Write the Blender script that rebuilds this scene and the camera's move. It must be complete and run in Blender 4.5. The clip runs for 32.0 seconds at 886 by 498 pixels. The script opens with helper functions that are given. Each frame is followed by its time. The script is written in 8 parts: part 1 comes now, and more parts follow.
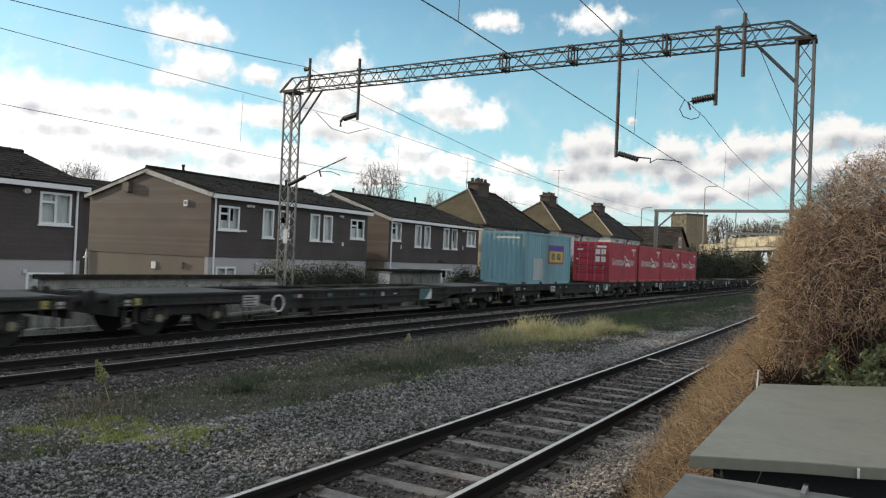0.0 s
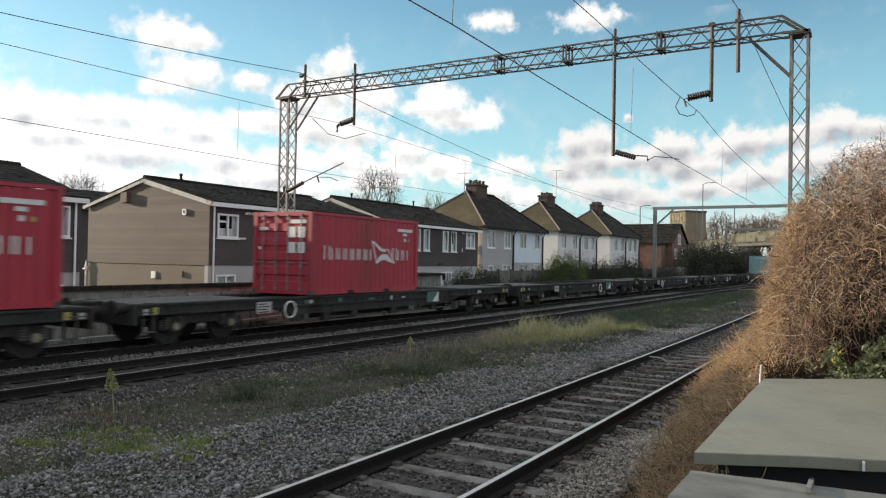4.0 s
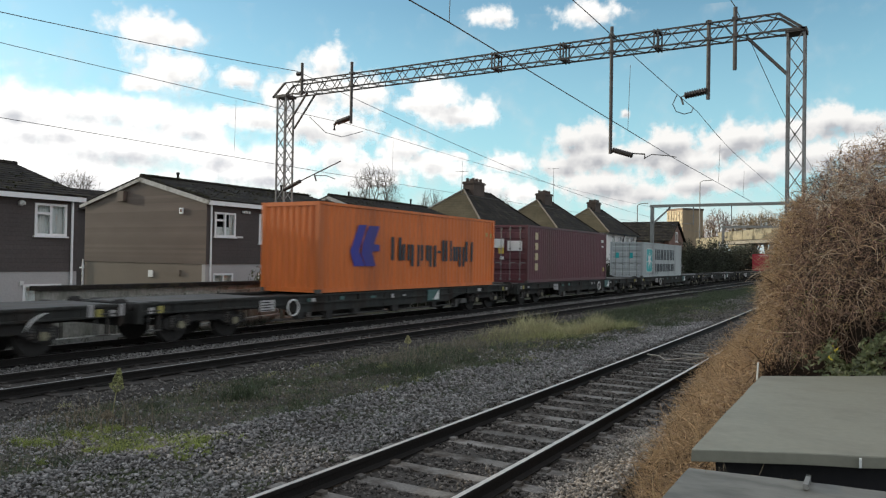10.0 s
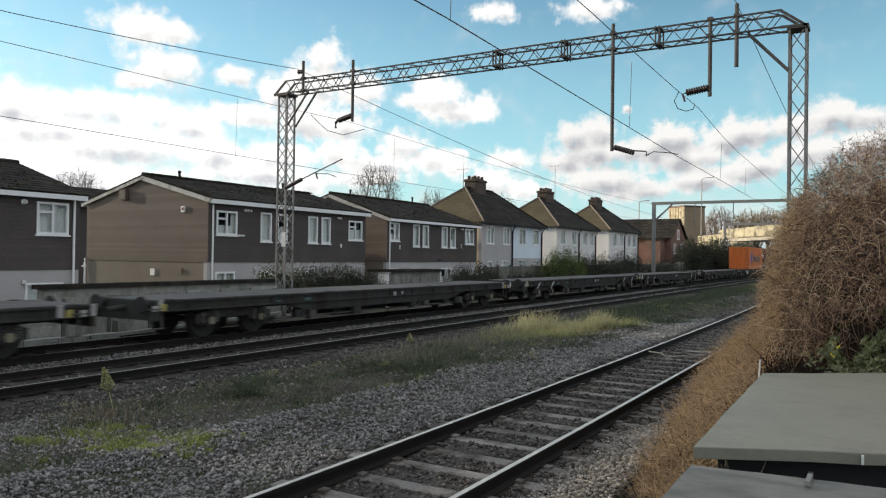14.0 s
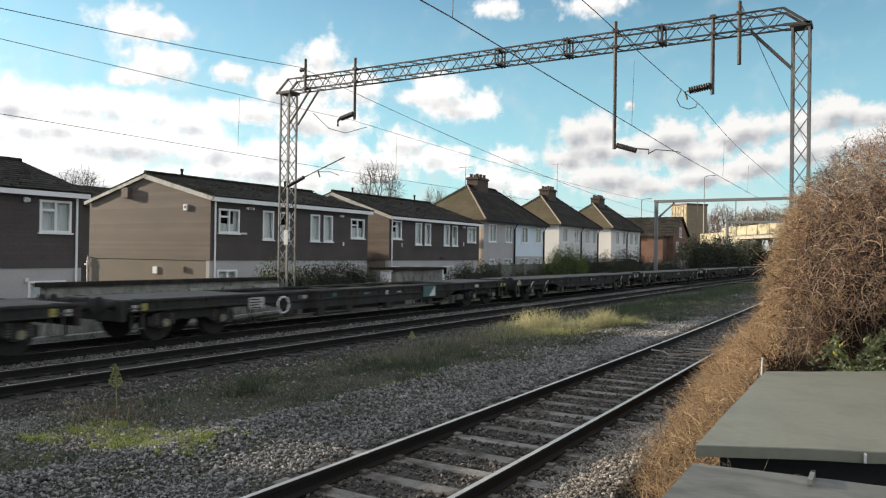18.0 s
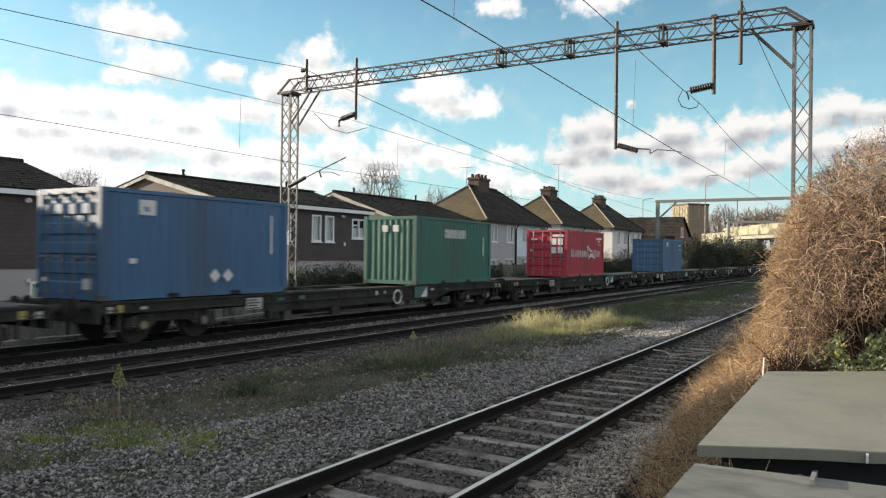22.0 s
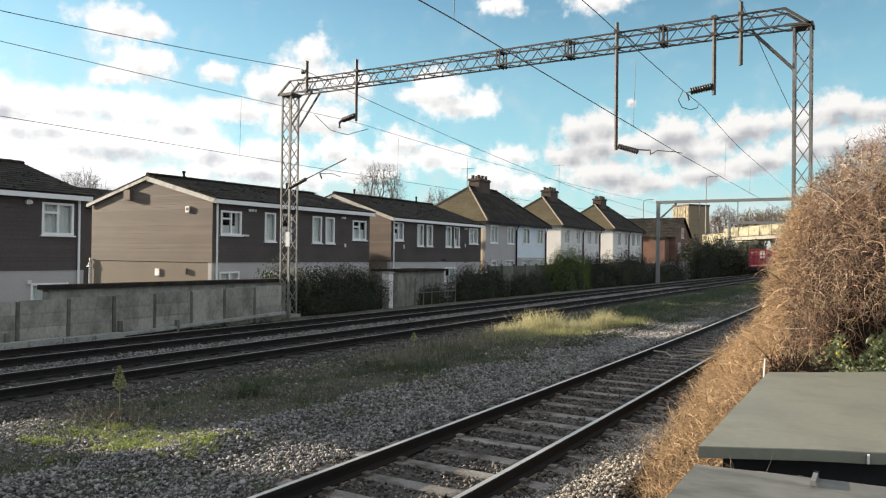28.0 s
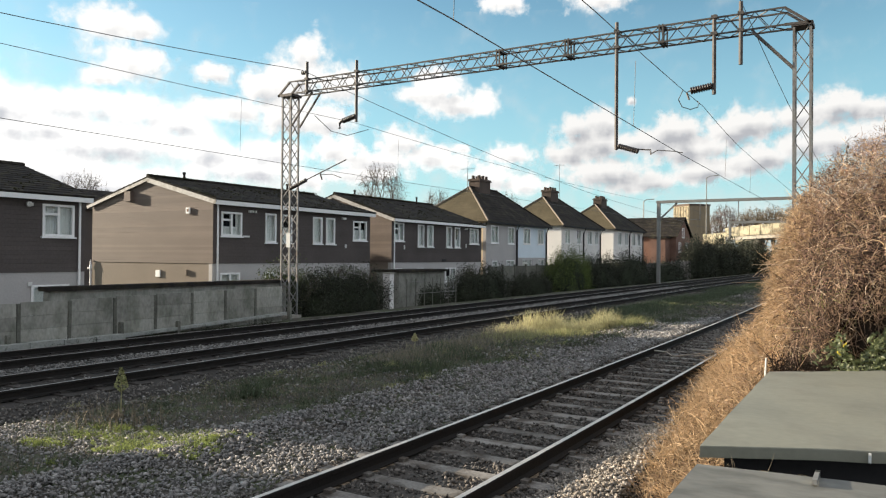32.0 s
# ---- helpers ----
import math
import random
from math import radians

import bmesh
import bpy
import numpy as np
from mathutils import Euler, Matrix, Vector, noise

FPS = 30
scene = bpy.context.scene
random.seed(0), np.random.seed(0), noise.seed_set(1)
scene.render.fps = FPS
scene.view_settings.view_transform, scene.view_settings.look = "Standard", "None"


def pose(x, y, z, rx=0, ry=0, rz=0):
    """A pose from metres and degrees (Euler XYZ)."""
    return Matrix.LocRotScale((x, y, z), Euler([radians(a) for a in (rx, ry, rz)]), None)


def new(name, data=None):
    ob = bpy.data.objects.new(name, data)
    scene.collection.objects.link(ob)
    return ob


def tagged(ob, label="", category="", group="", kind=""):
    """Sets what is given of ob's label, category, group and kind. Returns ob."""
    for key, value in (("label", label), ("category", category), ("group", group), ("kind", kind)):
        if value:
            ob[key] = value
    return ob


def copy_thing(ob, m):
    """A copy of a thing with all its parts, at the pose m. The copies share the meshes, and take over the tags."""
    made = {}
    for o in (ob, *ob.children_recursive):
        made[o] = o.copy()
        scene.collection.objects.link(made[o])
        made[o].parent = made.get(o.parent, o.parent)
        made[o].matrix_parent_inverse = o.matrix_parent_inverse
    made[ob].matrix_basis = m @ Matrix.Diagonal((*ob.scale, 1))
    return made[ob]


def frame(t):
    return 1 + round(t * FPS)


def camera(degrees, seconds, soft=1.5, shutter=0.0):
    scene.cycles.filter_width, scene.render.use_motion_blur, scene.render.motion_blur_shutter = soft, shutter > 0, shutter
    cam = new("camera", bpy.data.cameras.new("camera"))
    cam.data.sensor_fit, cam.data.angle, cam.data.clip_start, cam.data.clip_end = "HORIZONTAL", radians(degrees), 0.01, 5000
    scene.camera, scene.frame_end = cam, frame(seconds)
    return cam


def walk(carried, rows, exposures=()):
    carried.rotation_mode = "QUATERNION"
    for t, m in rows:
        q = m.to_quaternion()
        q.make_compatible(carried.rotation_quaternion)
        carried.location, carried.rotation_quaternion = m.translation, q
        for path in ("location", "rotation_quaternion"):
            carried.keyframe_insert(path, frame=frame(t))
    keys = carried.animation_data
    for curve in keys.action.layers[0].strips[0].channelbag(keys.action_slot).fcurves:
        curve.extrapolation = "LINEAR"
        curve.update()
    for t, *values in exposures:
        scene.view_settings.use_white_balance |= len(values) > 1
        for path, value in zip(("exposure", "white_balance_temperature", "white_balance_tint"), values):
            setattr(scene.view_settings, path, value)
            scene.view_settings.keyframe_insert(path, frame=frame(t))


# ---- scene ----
# World: x across the tracks (right), y along them (away), z up; z = 0 at the near rail heads.
EYE = (0.0, 0.0, 2.138)
cam = camera(61.48, 32.0, soft=1.2, shutter=0.2)
walk(cam, [
    (0, pose(*EYE, 90.642, -2.412, 30.786)),
    (0.5, pose(*EYE, 90.705, -2.004, 30.958)),
    (1, pose(*EYE, 90.717, -1.723, 31.047)),
    (1.5, pose(*EYE, 90.732, -1.507, 31.013)),
    (2, pose(*EYE, 90.746, -1.327, 30.971)),
    (2.5, pose(*EYE, 90.763, -1.198, 30.918)),
    (3, pose(*EYE, 90.795, -1.106, 30.858)),
    (3.5, pose(*EYE, 90.821, -1.063, 30.820)),
    (5.5, pose(*EYE, 90.937, -0.918, 30.610)),
    (6, pose(*EYE, 90.931, -0.912, 30.594)),
    (7, pose(*EYE, 90.890, -0.901, 30.576)),
    (8, pose(*EYE, 90.862, -0.889, 30.578)),
    (9, pose(*EYE, 90.803, -0.868, 30.580)),
    (10, pose(*EYE, 90.722, -0.900, 30.575)),
    (11, pose(*EYE, 90.660, -0.895, 30.597)),
    (12, pose(*EYE, 90.641, -0.847, 30.621)),
    (13, pose(*EYE, 90.624, -0.813, 30.665)),
    (14, pose(*EYE, 90.549, -0.778, 30.700)),
    (14.5, pose(*EYE, 90.525, -0.764, 30.711)),
    (16.5, pose(*EYE, 90.404, -0.753, 30.815)),
    (17, pose(*EYE, 90.401, -0.768, 30.825)),
    (18, pose(*EYE, 90.399, -0.783, 30.866)),
    (19, pose(*EYE, 90.391, -0.795, 30.883)),
    (20, pose(*EYE, 90.390, -0.750, 30.929)),
    (21, pose(*EYE, 90.404, -0.728, 30.940)),
    (22, pose(*EYE, 90.411, -0.739, 30.967)),
    (23, pose(*EYE, 90.418, -0.709, 30.995)),
    (24, pose(*EYE, 90.454, -0.667, 31.007)),
    (25, pose(*EYE, 90.504, -0.657, 31.010)),
    (25.5, pose(*EYE, 90.506, -0.651, 31.011)),
    (27.5, pose(*EYE, 90.506, -0.651, 31.011)),
    (28, pose(*EYE, 90.506, -0.651, 31.011)),
    (29, pose(*EYE, 90.506, -0.651, 31.011)),
    (30, pose(*EYE, 90.506, -0.651, 31.011)),
    (31, pose(*EYE, 90.510, -0.617, 31.017)),
    (32, pose(*EYE, 90.536, -0.459, 31.056)),
])

# ---- light ----
SUN_TO = Vector((1.0, 0.17, -0.21)).normalized()   # the way the sunlight travels
world = bpy.data.worlds.new("sky")
scene.world = world
world.use_nodes = True
wn, wl = world.node_tree.nodes, world.node_tree.links
wn.clear()
sky_tex = wn.new("ShaderNodeTexSky")
sky_tex.sky_type, sky_tex.sun_disc = "NISHITA", False
sky_tex.sun_elevation, sky_tex.sun_rotation = radians(11.7), radians(260.3)
sky_tex.air_density, sky_tex.dust_density, sky_tex.ozone_density = 1.0, 0.6, 1.6
wbg = wn.new("ShaderNodeBackground")
wbg.inputs["Strength"].default_value = 0.076
wout = wn.new("ShaderNodeOutputWorld")
# pale haze towards the horizon
wtc, wsep, wmr, wmix = wn.new("ShaderNodeTexCoord"), wn.new("ShaderNodeSeparateXYZ"), wn.new("ShaderNodeMapRange"), wn.new("ShaderNodeMix")
wl.new(wtc.outputs["Generated"], wsep.inputs[0])
wl.new(wsep.outputs[2], wmr.inputs[0])
wmr.inputs[1].default_value, wmr.inputs[2].default_value, wmr.inputs[3].default_value, wmr.inputs[4].default_value = 0.0, 0.32, 0.75, 0.0
wmix.data_type = "RGBA"
wmix.inputs[7].default_value = (2.3, 4.15, 4.9, 1)
wl.new(wmr.outputs[0], wmix.inputs[0])
wtint = wn.new("ShaderNodeVectorMath")
wtint.operation = "MULTIPLY"
wtint.inputs[1].default_value = (0.80, 1.03, 1.0)
wl.new(sky_tex.outputs[0], wtint.inputs[0])
wl.new(wtint.outputs[0], wmix.inputs[6])
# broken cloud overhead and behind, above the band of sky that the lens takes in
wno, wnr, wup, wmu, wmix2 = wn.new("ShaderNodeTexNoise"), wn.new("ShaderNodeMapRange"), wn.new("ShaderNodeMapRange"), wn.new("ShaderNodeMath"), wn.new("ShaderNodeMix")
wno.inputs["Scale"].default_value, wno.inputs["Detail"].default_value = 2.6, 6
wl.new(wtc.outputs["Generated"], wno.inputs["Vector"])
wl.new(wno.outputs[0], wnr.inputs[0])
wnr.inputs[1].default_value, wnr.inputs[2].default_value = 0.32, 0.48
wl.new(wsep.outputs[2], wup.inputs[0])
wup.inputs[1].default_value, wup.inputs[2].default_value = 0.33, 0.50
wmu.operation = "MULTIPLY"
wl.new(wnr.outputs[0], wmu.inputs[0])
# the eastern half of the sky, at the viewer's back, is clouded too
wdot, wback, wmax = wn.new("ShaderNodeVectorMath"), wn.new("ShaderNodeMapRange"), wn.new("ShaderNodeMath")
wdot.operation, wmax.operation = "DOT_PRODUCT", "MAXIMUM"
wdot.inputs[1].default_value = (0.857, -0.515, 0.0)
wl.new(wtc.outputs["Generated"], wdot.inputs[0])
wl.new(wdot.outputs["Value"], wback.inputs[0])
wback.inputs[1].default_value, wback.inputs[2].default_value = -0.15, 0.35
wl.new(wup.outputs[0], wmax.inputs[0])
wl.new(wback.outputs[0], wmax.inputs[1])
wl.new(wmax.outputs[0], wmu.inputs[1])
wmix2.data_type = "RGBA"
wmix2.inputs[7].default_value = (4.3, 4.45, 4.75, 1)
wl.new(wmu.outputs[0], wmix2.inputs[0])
wl.new(wmix.outputs[2], wmix2.inputs[6])
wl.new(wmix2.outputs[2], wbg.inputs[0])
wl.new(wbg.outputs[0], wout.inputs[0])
sun_data = bpy.data.lights.new("sun", "SUN")
sun_data.energy, sun_data.angle, sun_data.color = 5.0, radians(0.6), (1.0, 0.85, 0.66)
sun = new("sun", sun_data)
sun.rotation_mode = "QUATERNION"
sun.rotation_quaternion = SUN_TO.to_track_quat("-Z", "Y")
scene.view_settings.exposure = 1.4
CLOUD_BRIGHT = 0.40


# ---- mesh helpers ----
def box(bm, x0, x1, y0, y1, z0, z1):
    v = [bm.verts.new((x, y, z)) for z in (z0, z1) for y in (y0, y1) for x in (x0, x1)]
    for f in ((0, 2, 3, 1), (4, 5, 7, 6), (0, 1, 5, 4), (2, 6, 7, 3), (0, 4, 6, 2), (1, 3, 7, 5)):
        bm.faces.new([v[i] for i in f])
    return v


def beam(bm, a, b, w, h=None, up=(0, 0, 1)):
    """A square bar from a to b."""
    a, b, h = Vector(a), Vector(b), h or w
    d = (b - a).normalized()
    s = d.cross(Vector(up))
    s = s.normalized() if s.length > 1e-4 else Vector((1, 0, 0))
    t = s.cross(d).normalized()
    v = [bm.verts.new(p + s * (i * w / 2) + t * (j * h / 2)) for p in (a, b) for i, j in ((-1, -1), (1, -1), (1, 1), (-1, 1))]
    for f in ((3, 2, 1, 0), (4, 5, 6, 7), (0, 1, 5, 4), (1, 2, 6, 5), (2, 3, 7, 6), (3, 0, 4, 7)):
        bm.faces.new([v[i] for i in f])


def tube(bm, pts, rads, n=8, caps=True):
    """A round rod through points, with a radius at each."""
    pts = [Vector(p) for p in pts]
    rads = [rads] * len(pts) if isinstance(rads, (int, float)) else rads
    rings = []
    for i, p in enumerate(pts):
        d = (pts[min(i + 1, len(pts) - 1)] - pts[max(i - 1, 0)]).normalized()
        s = d.cross(Vector((0, 0, 1)) if abs(d.z) < 0.95 else Vector((1, 0, 0))).normalized()
        t = d.cross(s)
        rings.append([bm.verts.new(p + (s * math.cos(k * math.tau / n) + t * math.sin(k * math.tau / n)) * rads[i]) for k in range(n)])
    for a, b in zip(rings, rings[1:]):
        for k in range(n):
            bm.faces.new((a[k], a[(k + 1) % n], b[(k + 1) % n], b[k]))
    if caps:
        bm.faces.new(rings[0][::-1])
        bm.faces.new(rings[-1])


def prism(bm, poly, axis, lo, hi):
    """Extrudes a 2D outline along an axis: 'x' takes (y, z), 'y' takes (x, z), 'z' takes (x, y)."""
    def at(p, c):
        return {"x": (c, p[0], p[1]), "y": (p[0], c, p[1]), "z": (p[0], p[1], c)}[axis]
    a = [bm.verts.new(at(p, lo)) for p in poly]
    b = [bm.verts.new(at(p, hi)) for p in poly]
    n = len(poly)
    bm.faces.new(a)
    bm.faces.new(b[::-1])
    for i in range(n):
        bm.faces.new((a[i], b[i], b[(i + 1) % n], a[(i + 1) % n]))


def mesh_of(name, bm, material, smooth=False, fix=True):
    if fix:
        bmesh.ops.recalc_face_normals(bm, faces=bm.faces)
    me = bpy.data.meshes.new(name)
    bm.to_mesh(me)
    bm.free()
    for m in material if isinstance(material, (list, tuple)) else [material]:
        me.materials.append(m)
    if smooth:
        me.polygons.foreach_set("use_smooth", [True] * len(me.polygons))
    return me


def part(name, bm, material, parent, label="", smooth=False):
    """Links a bmesh as one mesh object under a thing or a part."""
    ob = new(name, mesh_of(name, bm, material, smooth))
    ob.parent = parent
    return tagged(ob, label)


def piece(name, me, parent, m=None):
    """One more object on a shared mesh."""
    ob = new(name, me)
    ob.parent = parent
    if m is not None:
        ob.matrix_basis = m
    return ob


def thing(name, label, category, group="", kind="", m=None):
    ob = tagged(new(name), label, category, group, kind)
    if m is not None:
        ob.matrix_basis = m
    return ob


def bulk(name, verts, faces, material, smooth=False):
    """A mesh object from numpy arrays; faces all have the same number of corners."""
    me = bpy.data.meshes.new(name)
    verts, faces = np.asarray(verts, np.float32), np.asarray(faces, np.int32)
    k = faces.shape[1]
    me.vertices.add(len(verts))
    me.vertices.foreach_set("co", verts.ravel())
    me.loops.add(faces.size)
    me.loops.foreach_set("vertex_index", faces.ravel())
    me.polygons.add(len(faces))
    me.polygons.foreach_set("loop_start", np.arange(0, faces.size, k, dtype=np.int32))
    me.polygons.foreach_set("loop_total", np.full(len(faces), k, np.int32))
    me.materials.append(material)
    me.update(calc_edges=True)
    if smooth:
        me.polygons.foreach_set("use_smooth", [True] * len(faces))
    return new(name, me)


def stone_field(name, label, count, seed, place, size, material):
    """Crushed stones: angular blocks with jittered corners, half sunk into the bed."""
    rng = np.random.default_rng(seed)
    p, sc = place(rng, count)
    n = len(p)
    tips = np.array([(1, 0, 0), (-1, 0, 0), (0, 1, 0), (0, -1, 0), (0, 0, 1), (0, 0, -1)], float)
    v = (tips[None] * rng.uniform(0.5, 1.4, (n, 6, 1)) + rng.uniform(-0.5, 0.5, (n, 6, 3))) * rng.uniform(0.65, 1.3, (n, 1, 3))
    a = rng.uniform(0, math.tau, (3, n))
    for i, (u, w) in enumerate(((0, 1), (1, 2), (0, 2))):
        c, s = np.cos(a[i])[:, None], np.sin(a[i])[:, None]
        v[..., u], v[..., w] = v[..., u] * c - v[..., w] * s, v[..., u] * s + v[..., w] * c
    v = v * (rng.uniform(size[0], size[1], n) * sc)[:, None, None] * np.array([1, 1, 0.8]) + p[:, None]
    f = np.array([(0, 2, 4), (2, 1, 4), (1, 3, 4), (3, 0, 4), (2, 0, 5), (1, 2, 5), (3, 1, 5), (0, 3, 5)])
    ob = bulk(name, v.reshape(-1, 3), (np.arange(n)[:, None, None] * 6 + f[None]).reshape(-1, 3), material)
    return tagged(ob, label, "ballast" if label else "", kind="stuff")


# ---- materials ----
def mat(name, col, rough=0.7, metal=0.0, vary=0.25, big=0.6, fine=18.0, bump=0.15, stain=None, stain_at=0.62, island=0.0, obj=0.0, streak=False, stretch=(1, 1, 1), spec=0.5, moving=False, thin=0.0):
    """A surface with stains at one scale and grain at another. stain: a second colour in blotches; island, obj: variation from piece to piece; moving: the pattern travels with the thing; thin: the share of light that a blade or leaf lets through."""
    m = bpy.data.materials.new(name)
    m.use_nodes = True
    n, l = m.node_tree.nodes, m.node_tree.links
    b = n["Principled BSDF"]
    tc = n.new("ShaderNodeTexCoord" if moving else "ShaderNodeNewGeometry")
    mp = n.new("ShaderNodeMapping")
    mp.inputs["Scale"].default_value = (stretch[0], stretch[1], stretch[2] * (0.12 if streak else 1))
    l.new(tc.outputs["Object" if moving else "Position"], mp.inputs[0])
    n1, n2 = n.new("ShaderNodeTexNoise"), n.new("ShaderNodeTexNoise")
    n1.inputs["Scale"].default_value, n1.inputs["Detail"].default_value = big, 5
    n2.inputs["Scale"].default_value, n2.inputs["Detail"].default_value = fine, 4
    l.new(mp.outputs[0], n1.inputs["Vector"])
    l.new(mp.outputs[0], n2.inputs["Vector"])
    add = n.new("ShaderNodeMath")
    add.operation = "ADD"
    l.new(n1.outputs[0], add.inputs[0])
    l.new(n2.outputs[0], add.inputs[1])
    mr = n.new("ShaderNodeMapRange")
    mr.inputs[1].default_value, mr.inputs[2].default_value = 0.65, 1.35
    mr.inputs[3].default_value, mr.inputs[4].default_value = 1 - vary, 1 + vary
    l.new(add.outputs[0], mr.inputs[0])
    last = mr.outputs[0]
    for src, amount in (("island", island), ("obj", obj)):
        if amount:
            g = n.new("ShaderNodeNewGeometry") if src == "island" else n.new("ShaderNodeObjectInfo")
            r = n.new("ShaderNodeMapRange")
            r.inputs[3].default_value, r.inputs[4].default_value = 1 - amount, 1 + amount
            l.new(g.outputs["Random Per Island" if src == "island" else "Random"], r.inputs[0])
            mu = n.new("ShaderNodeMath")
            mu.operation = "MULTIPLY"
            l.new(last, mu.inputs[0])
            l.new(r.outputs[0], mu.inputs[1])
            last = mu.outputs[0]
    base = None
    if stain:
        n3 = n.new("ShaderNodeTexNoise")
        n3.inputs["Scale"].default_value, n3.inputs["Detail"].default_value = big * 2.3, 8
        l.new(mp.outputs[0], n3.inputs["Vector"])
        sr = n.new("ShaderNodeMapRange")
        sr.inputs[1].default_value, sr.inputs[2].default_value = stain_at - 0.1, stain_at + 0.1
        l.new(n3.outputs[0], sr.inputs[0])
        mx = n.new("ShaderNodeMix")
        mx.data_type = "RGBA"
        mx.inputs[6].default_value, mx.inputs[7].default_value = (*col, 1), (*stain, 1)
        l.new(sr.outputs[0], mx.inputs[0])
        base = mx.outputs[2]
    sc = n.new("ShaderNodeVectorMath")
    sc.operation = "SCALE"
    if base:
        l.new(base, sc.inputs[0])
    else:
        sc.inputs[0].default_value = col
    l.new(last, sc.inputs["Scale"])
    l.new(sc.outputs[0], b.inputs["Base Color"])
    b.inputs["Roughness"].default_value, b.inputs["Metallic"].default_value = rough, metal
    b.inputs["Specular IOR Level"].default_value = spec
    if bump:
        bp = n.new("ShaderNodeBump")
        bp.inputs["Strength"].default_value, bp.inputs["Distance"].default_value = bump, 0.02
        l.new(n2.outputs[0], bp.inputs["Height"])
        l.new(bp.outputs[0], b.inputs["Normal"])
    if thin:
        tb, mx2 = n.new("ShaderNodeBsdfTranslucent"), n.new("ShaderNodeMixShader")
        mx2.inputs[0].default_value = thin
        l.new(sc.outputs[0], tb.inputs["Color"])
        l.new(b.outputs[0], mx2.inputs[1])
        l.new(tb.outputs[0], mx2.inputs[2])
        l.new(mx2.outputs[0], n["Material Output"].inputs["Surface"])
    return m


M_EARTH = mat("earth", (0.066, 0.060, 0.053), 0.95, vary=0.55, big=0.9, fine=11, bump=0.7, stain=(0.060, 0.072, 0.038), stain_at=0.53, spec=0.12)
M_BALLAST_BED = mat("ballast bed", (0.072, 0.066, 0.060), 0.95, vary=0.5, big=0.8, fine=22, bump=0.9, stain=(0.03, 0.026, 0.022), stain_at=0.6, spec=0.12)
M_STONE = mat("ballast stone", (0.225, 0.216, 0.207), 0.75, vary=0.4, big=0.5, fine=30, bump=0.35, island=0.45, spec=0.25)
M_TRACKBED = mat("oily trackbed", (0.042, 0.039, 0.036), 0.95, vary=0.4, big=0.7, fine=20, bump=0.8, spec=0.12)
M_RAIL_SIDE = mat("rusty rail", (0.018, 0.016, 0.0145), 0.9, spec=0.2, vary=0.3, fine=40, bump=0.2)
M_RAIL_TOP = mat("polished rail head", (0.60, 0.55, 0.50), 0.48, 1.0, vary=0.15, big=0.4, fine=6, bump=0.03)
M_RAIL_DULL = mat("dull rail head", (0.27, 0.25, 0.235), 0.55, 1.0, vary=0.2, big=0.4, fine=6, bump=0.03)
M_SLEEPER = mat("weathered concrete sleeper", (0.19, 0.180, 0.166), 0.9, vary=0.4, big=1.5, fine=35, bump=0.3, obj=0.25, stain=(0.075, 0.065, 0.055), stain_at=0.53, spec=0.12)
M_SLEEPER_DARK = mat("oily sleeper", (0.045, 0.041, 0.037), 0.9, vary=0.3, fine=25, bump=0.3, spec=0.12)
M_CONCRETE = mat("grey concrete panel", (0.29, 0.272, 0.24), 0.92, vary=0.3, big=0.9, fine=14, bump=0.3, obj=0.14, spec=0.15, stain=(0.19, 0.178, 0.148), stain_at=0.58, stretch=(1, 0.5, 1.6))
M_WALL = mat("stained grey concrete panel", (0.275, 0.272, 0.242), 0.92, vary=0.28, big=0.8, fine=12, bump=0.35, obj=0.16, spec=0.15, stain=(0.175, 0.178, 0.150), stain_at=0.56, stretch=(1, 1.2, 0.7))
M_POST = mat("dark concrete post", (0.135, 0.135, 0.115), 0.95, vary=0.35, big=1.5, fine=20, bump=0.3, obj=0.2, spec=0.1)
M_TROUGH = mat("pale concrete trough lid", (0.29, 0.30, 0.28), 0.9, vary=0.25, big=1.2, fine=16, bump=0.25, spec=0.15, stain=(0.20, 0.21, 0.19), stain_at=0.58)
M_CLAD = mat("dark brown cladding", (0.092, 0.080, 0.076), 0.9, spec=0.12, vary=0.2, fine=12, bump=0.1, obj=0.04)
M_CLAD_TAN = mat("tan weatherboard", (0.124, 0.093, 0.075), 0.8, vary=0.18, fine=12, bump=0.15, obj=0.13, stretch=(1, 1, 3))
M_RENDER = mat("pale grey render", (0.41, 0.395, 0.385), 0.9, vary=0.12, big=0.5, fine=25, bump=0.2)
M_RENDER_TAN = mat("buff render", (0.195, 0.162, 0.128), 0.9, vary=0.12, big=0.5, fine=25, bump=0.2)
M_RENDER_CREAM_LIT = mat("sunlit cream render", (0.66, 0.55, 0.40), 0.9, vary=0.12, big=0.5, fine=25, bump=0.2)
M_RENDER_WHITE = mat("white pebbledash", (0.68, 0.665, 0.64), 0.9, vary=0.10, big=0.5, fine=30, bump=0.3)
M_RENDER_BLUE = mat("pale blue render", (0.64, 0.73, 0.79), 0.9, vary=0.10, big=0.5, fine=30, bump=0.2)
M_BRICK = mat("red brick", (0.19, 0.108, 0.08), 0.9, vary=0.3, big=1.0, fine=20, bump=0.3)
M_CHIMNEY = mat("sooty brick", (0.075, 0.055, 0.044), 0.92, vary=0.3, big=1.0, fine=16, bump=0.3, obj=0.15)
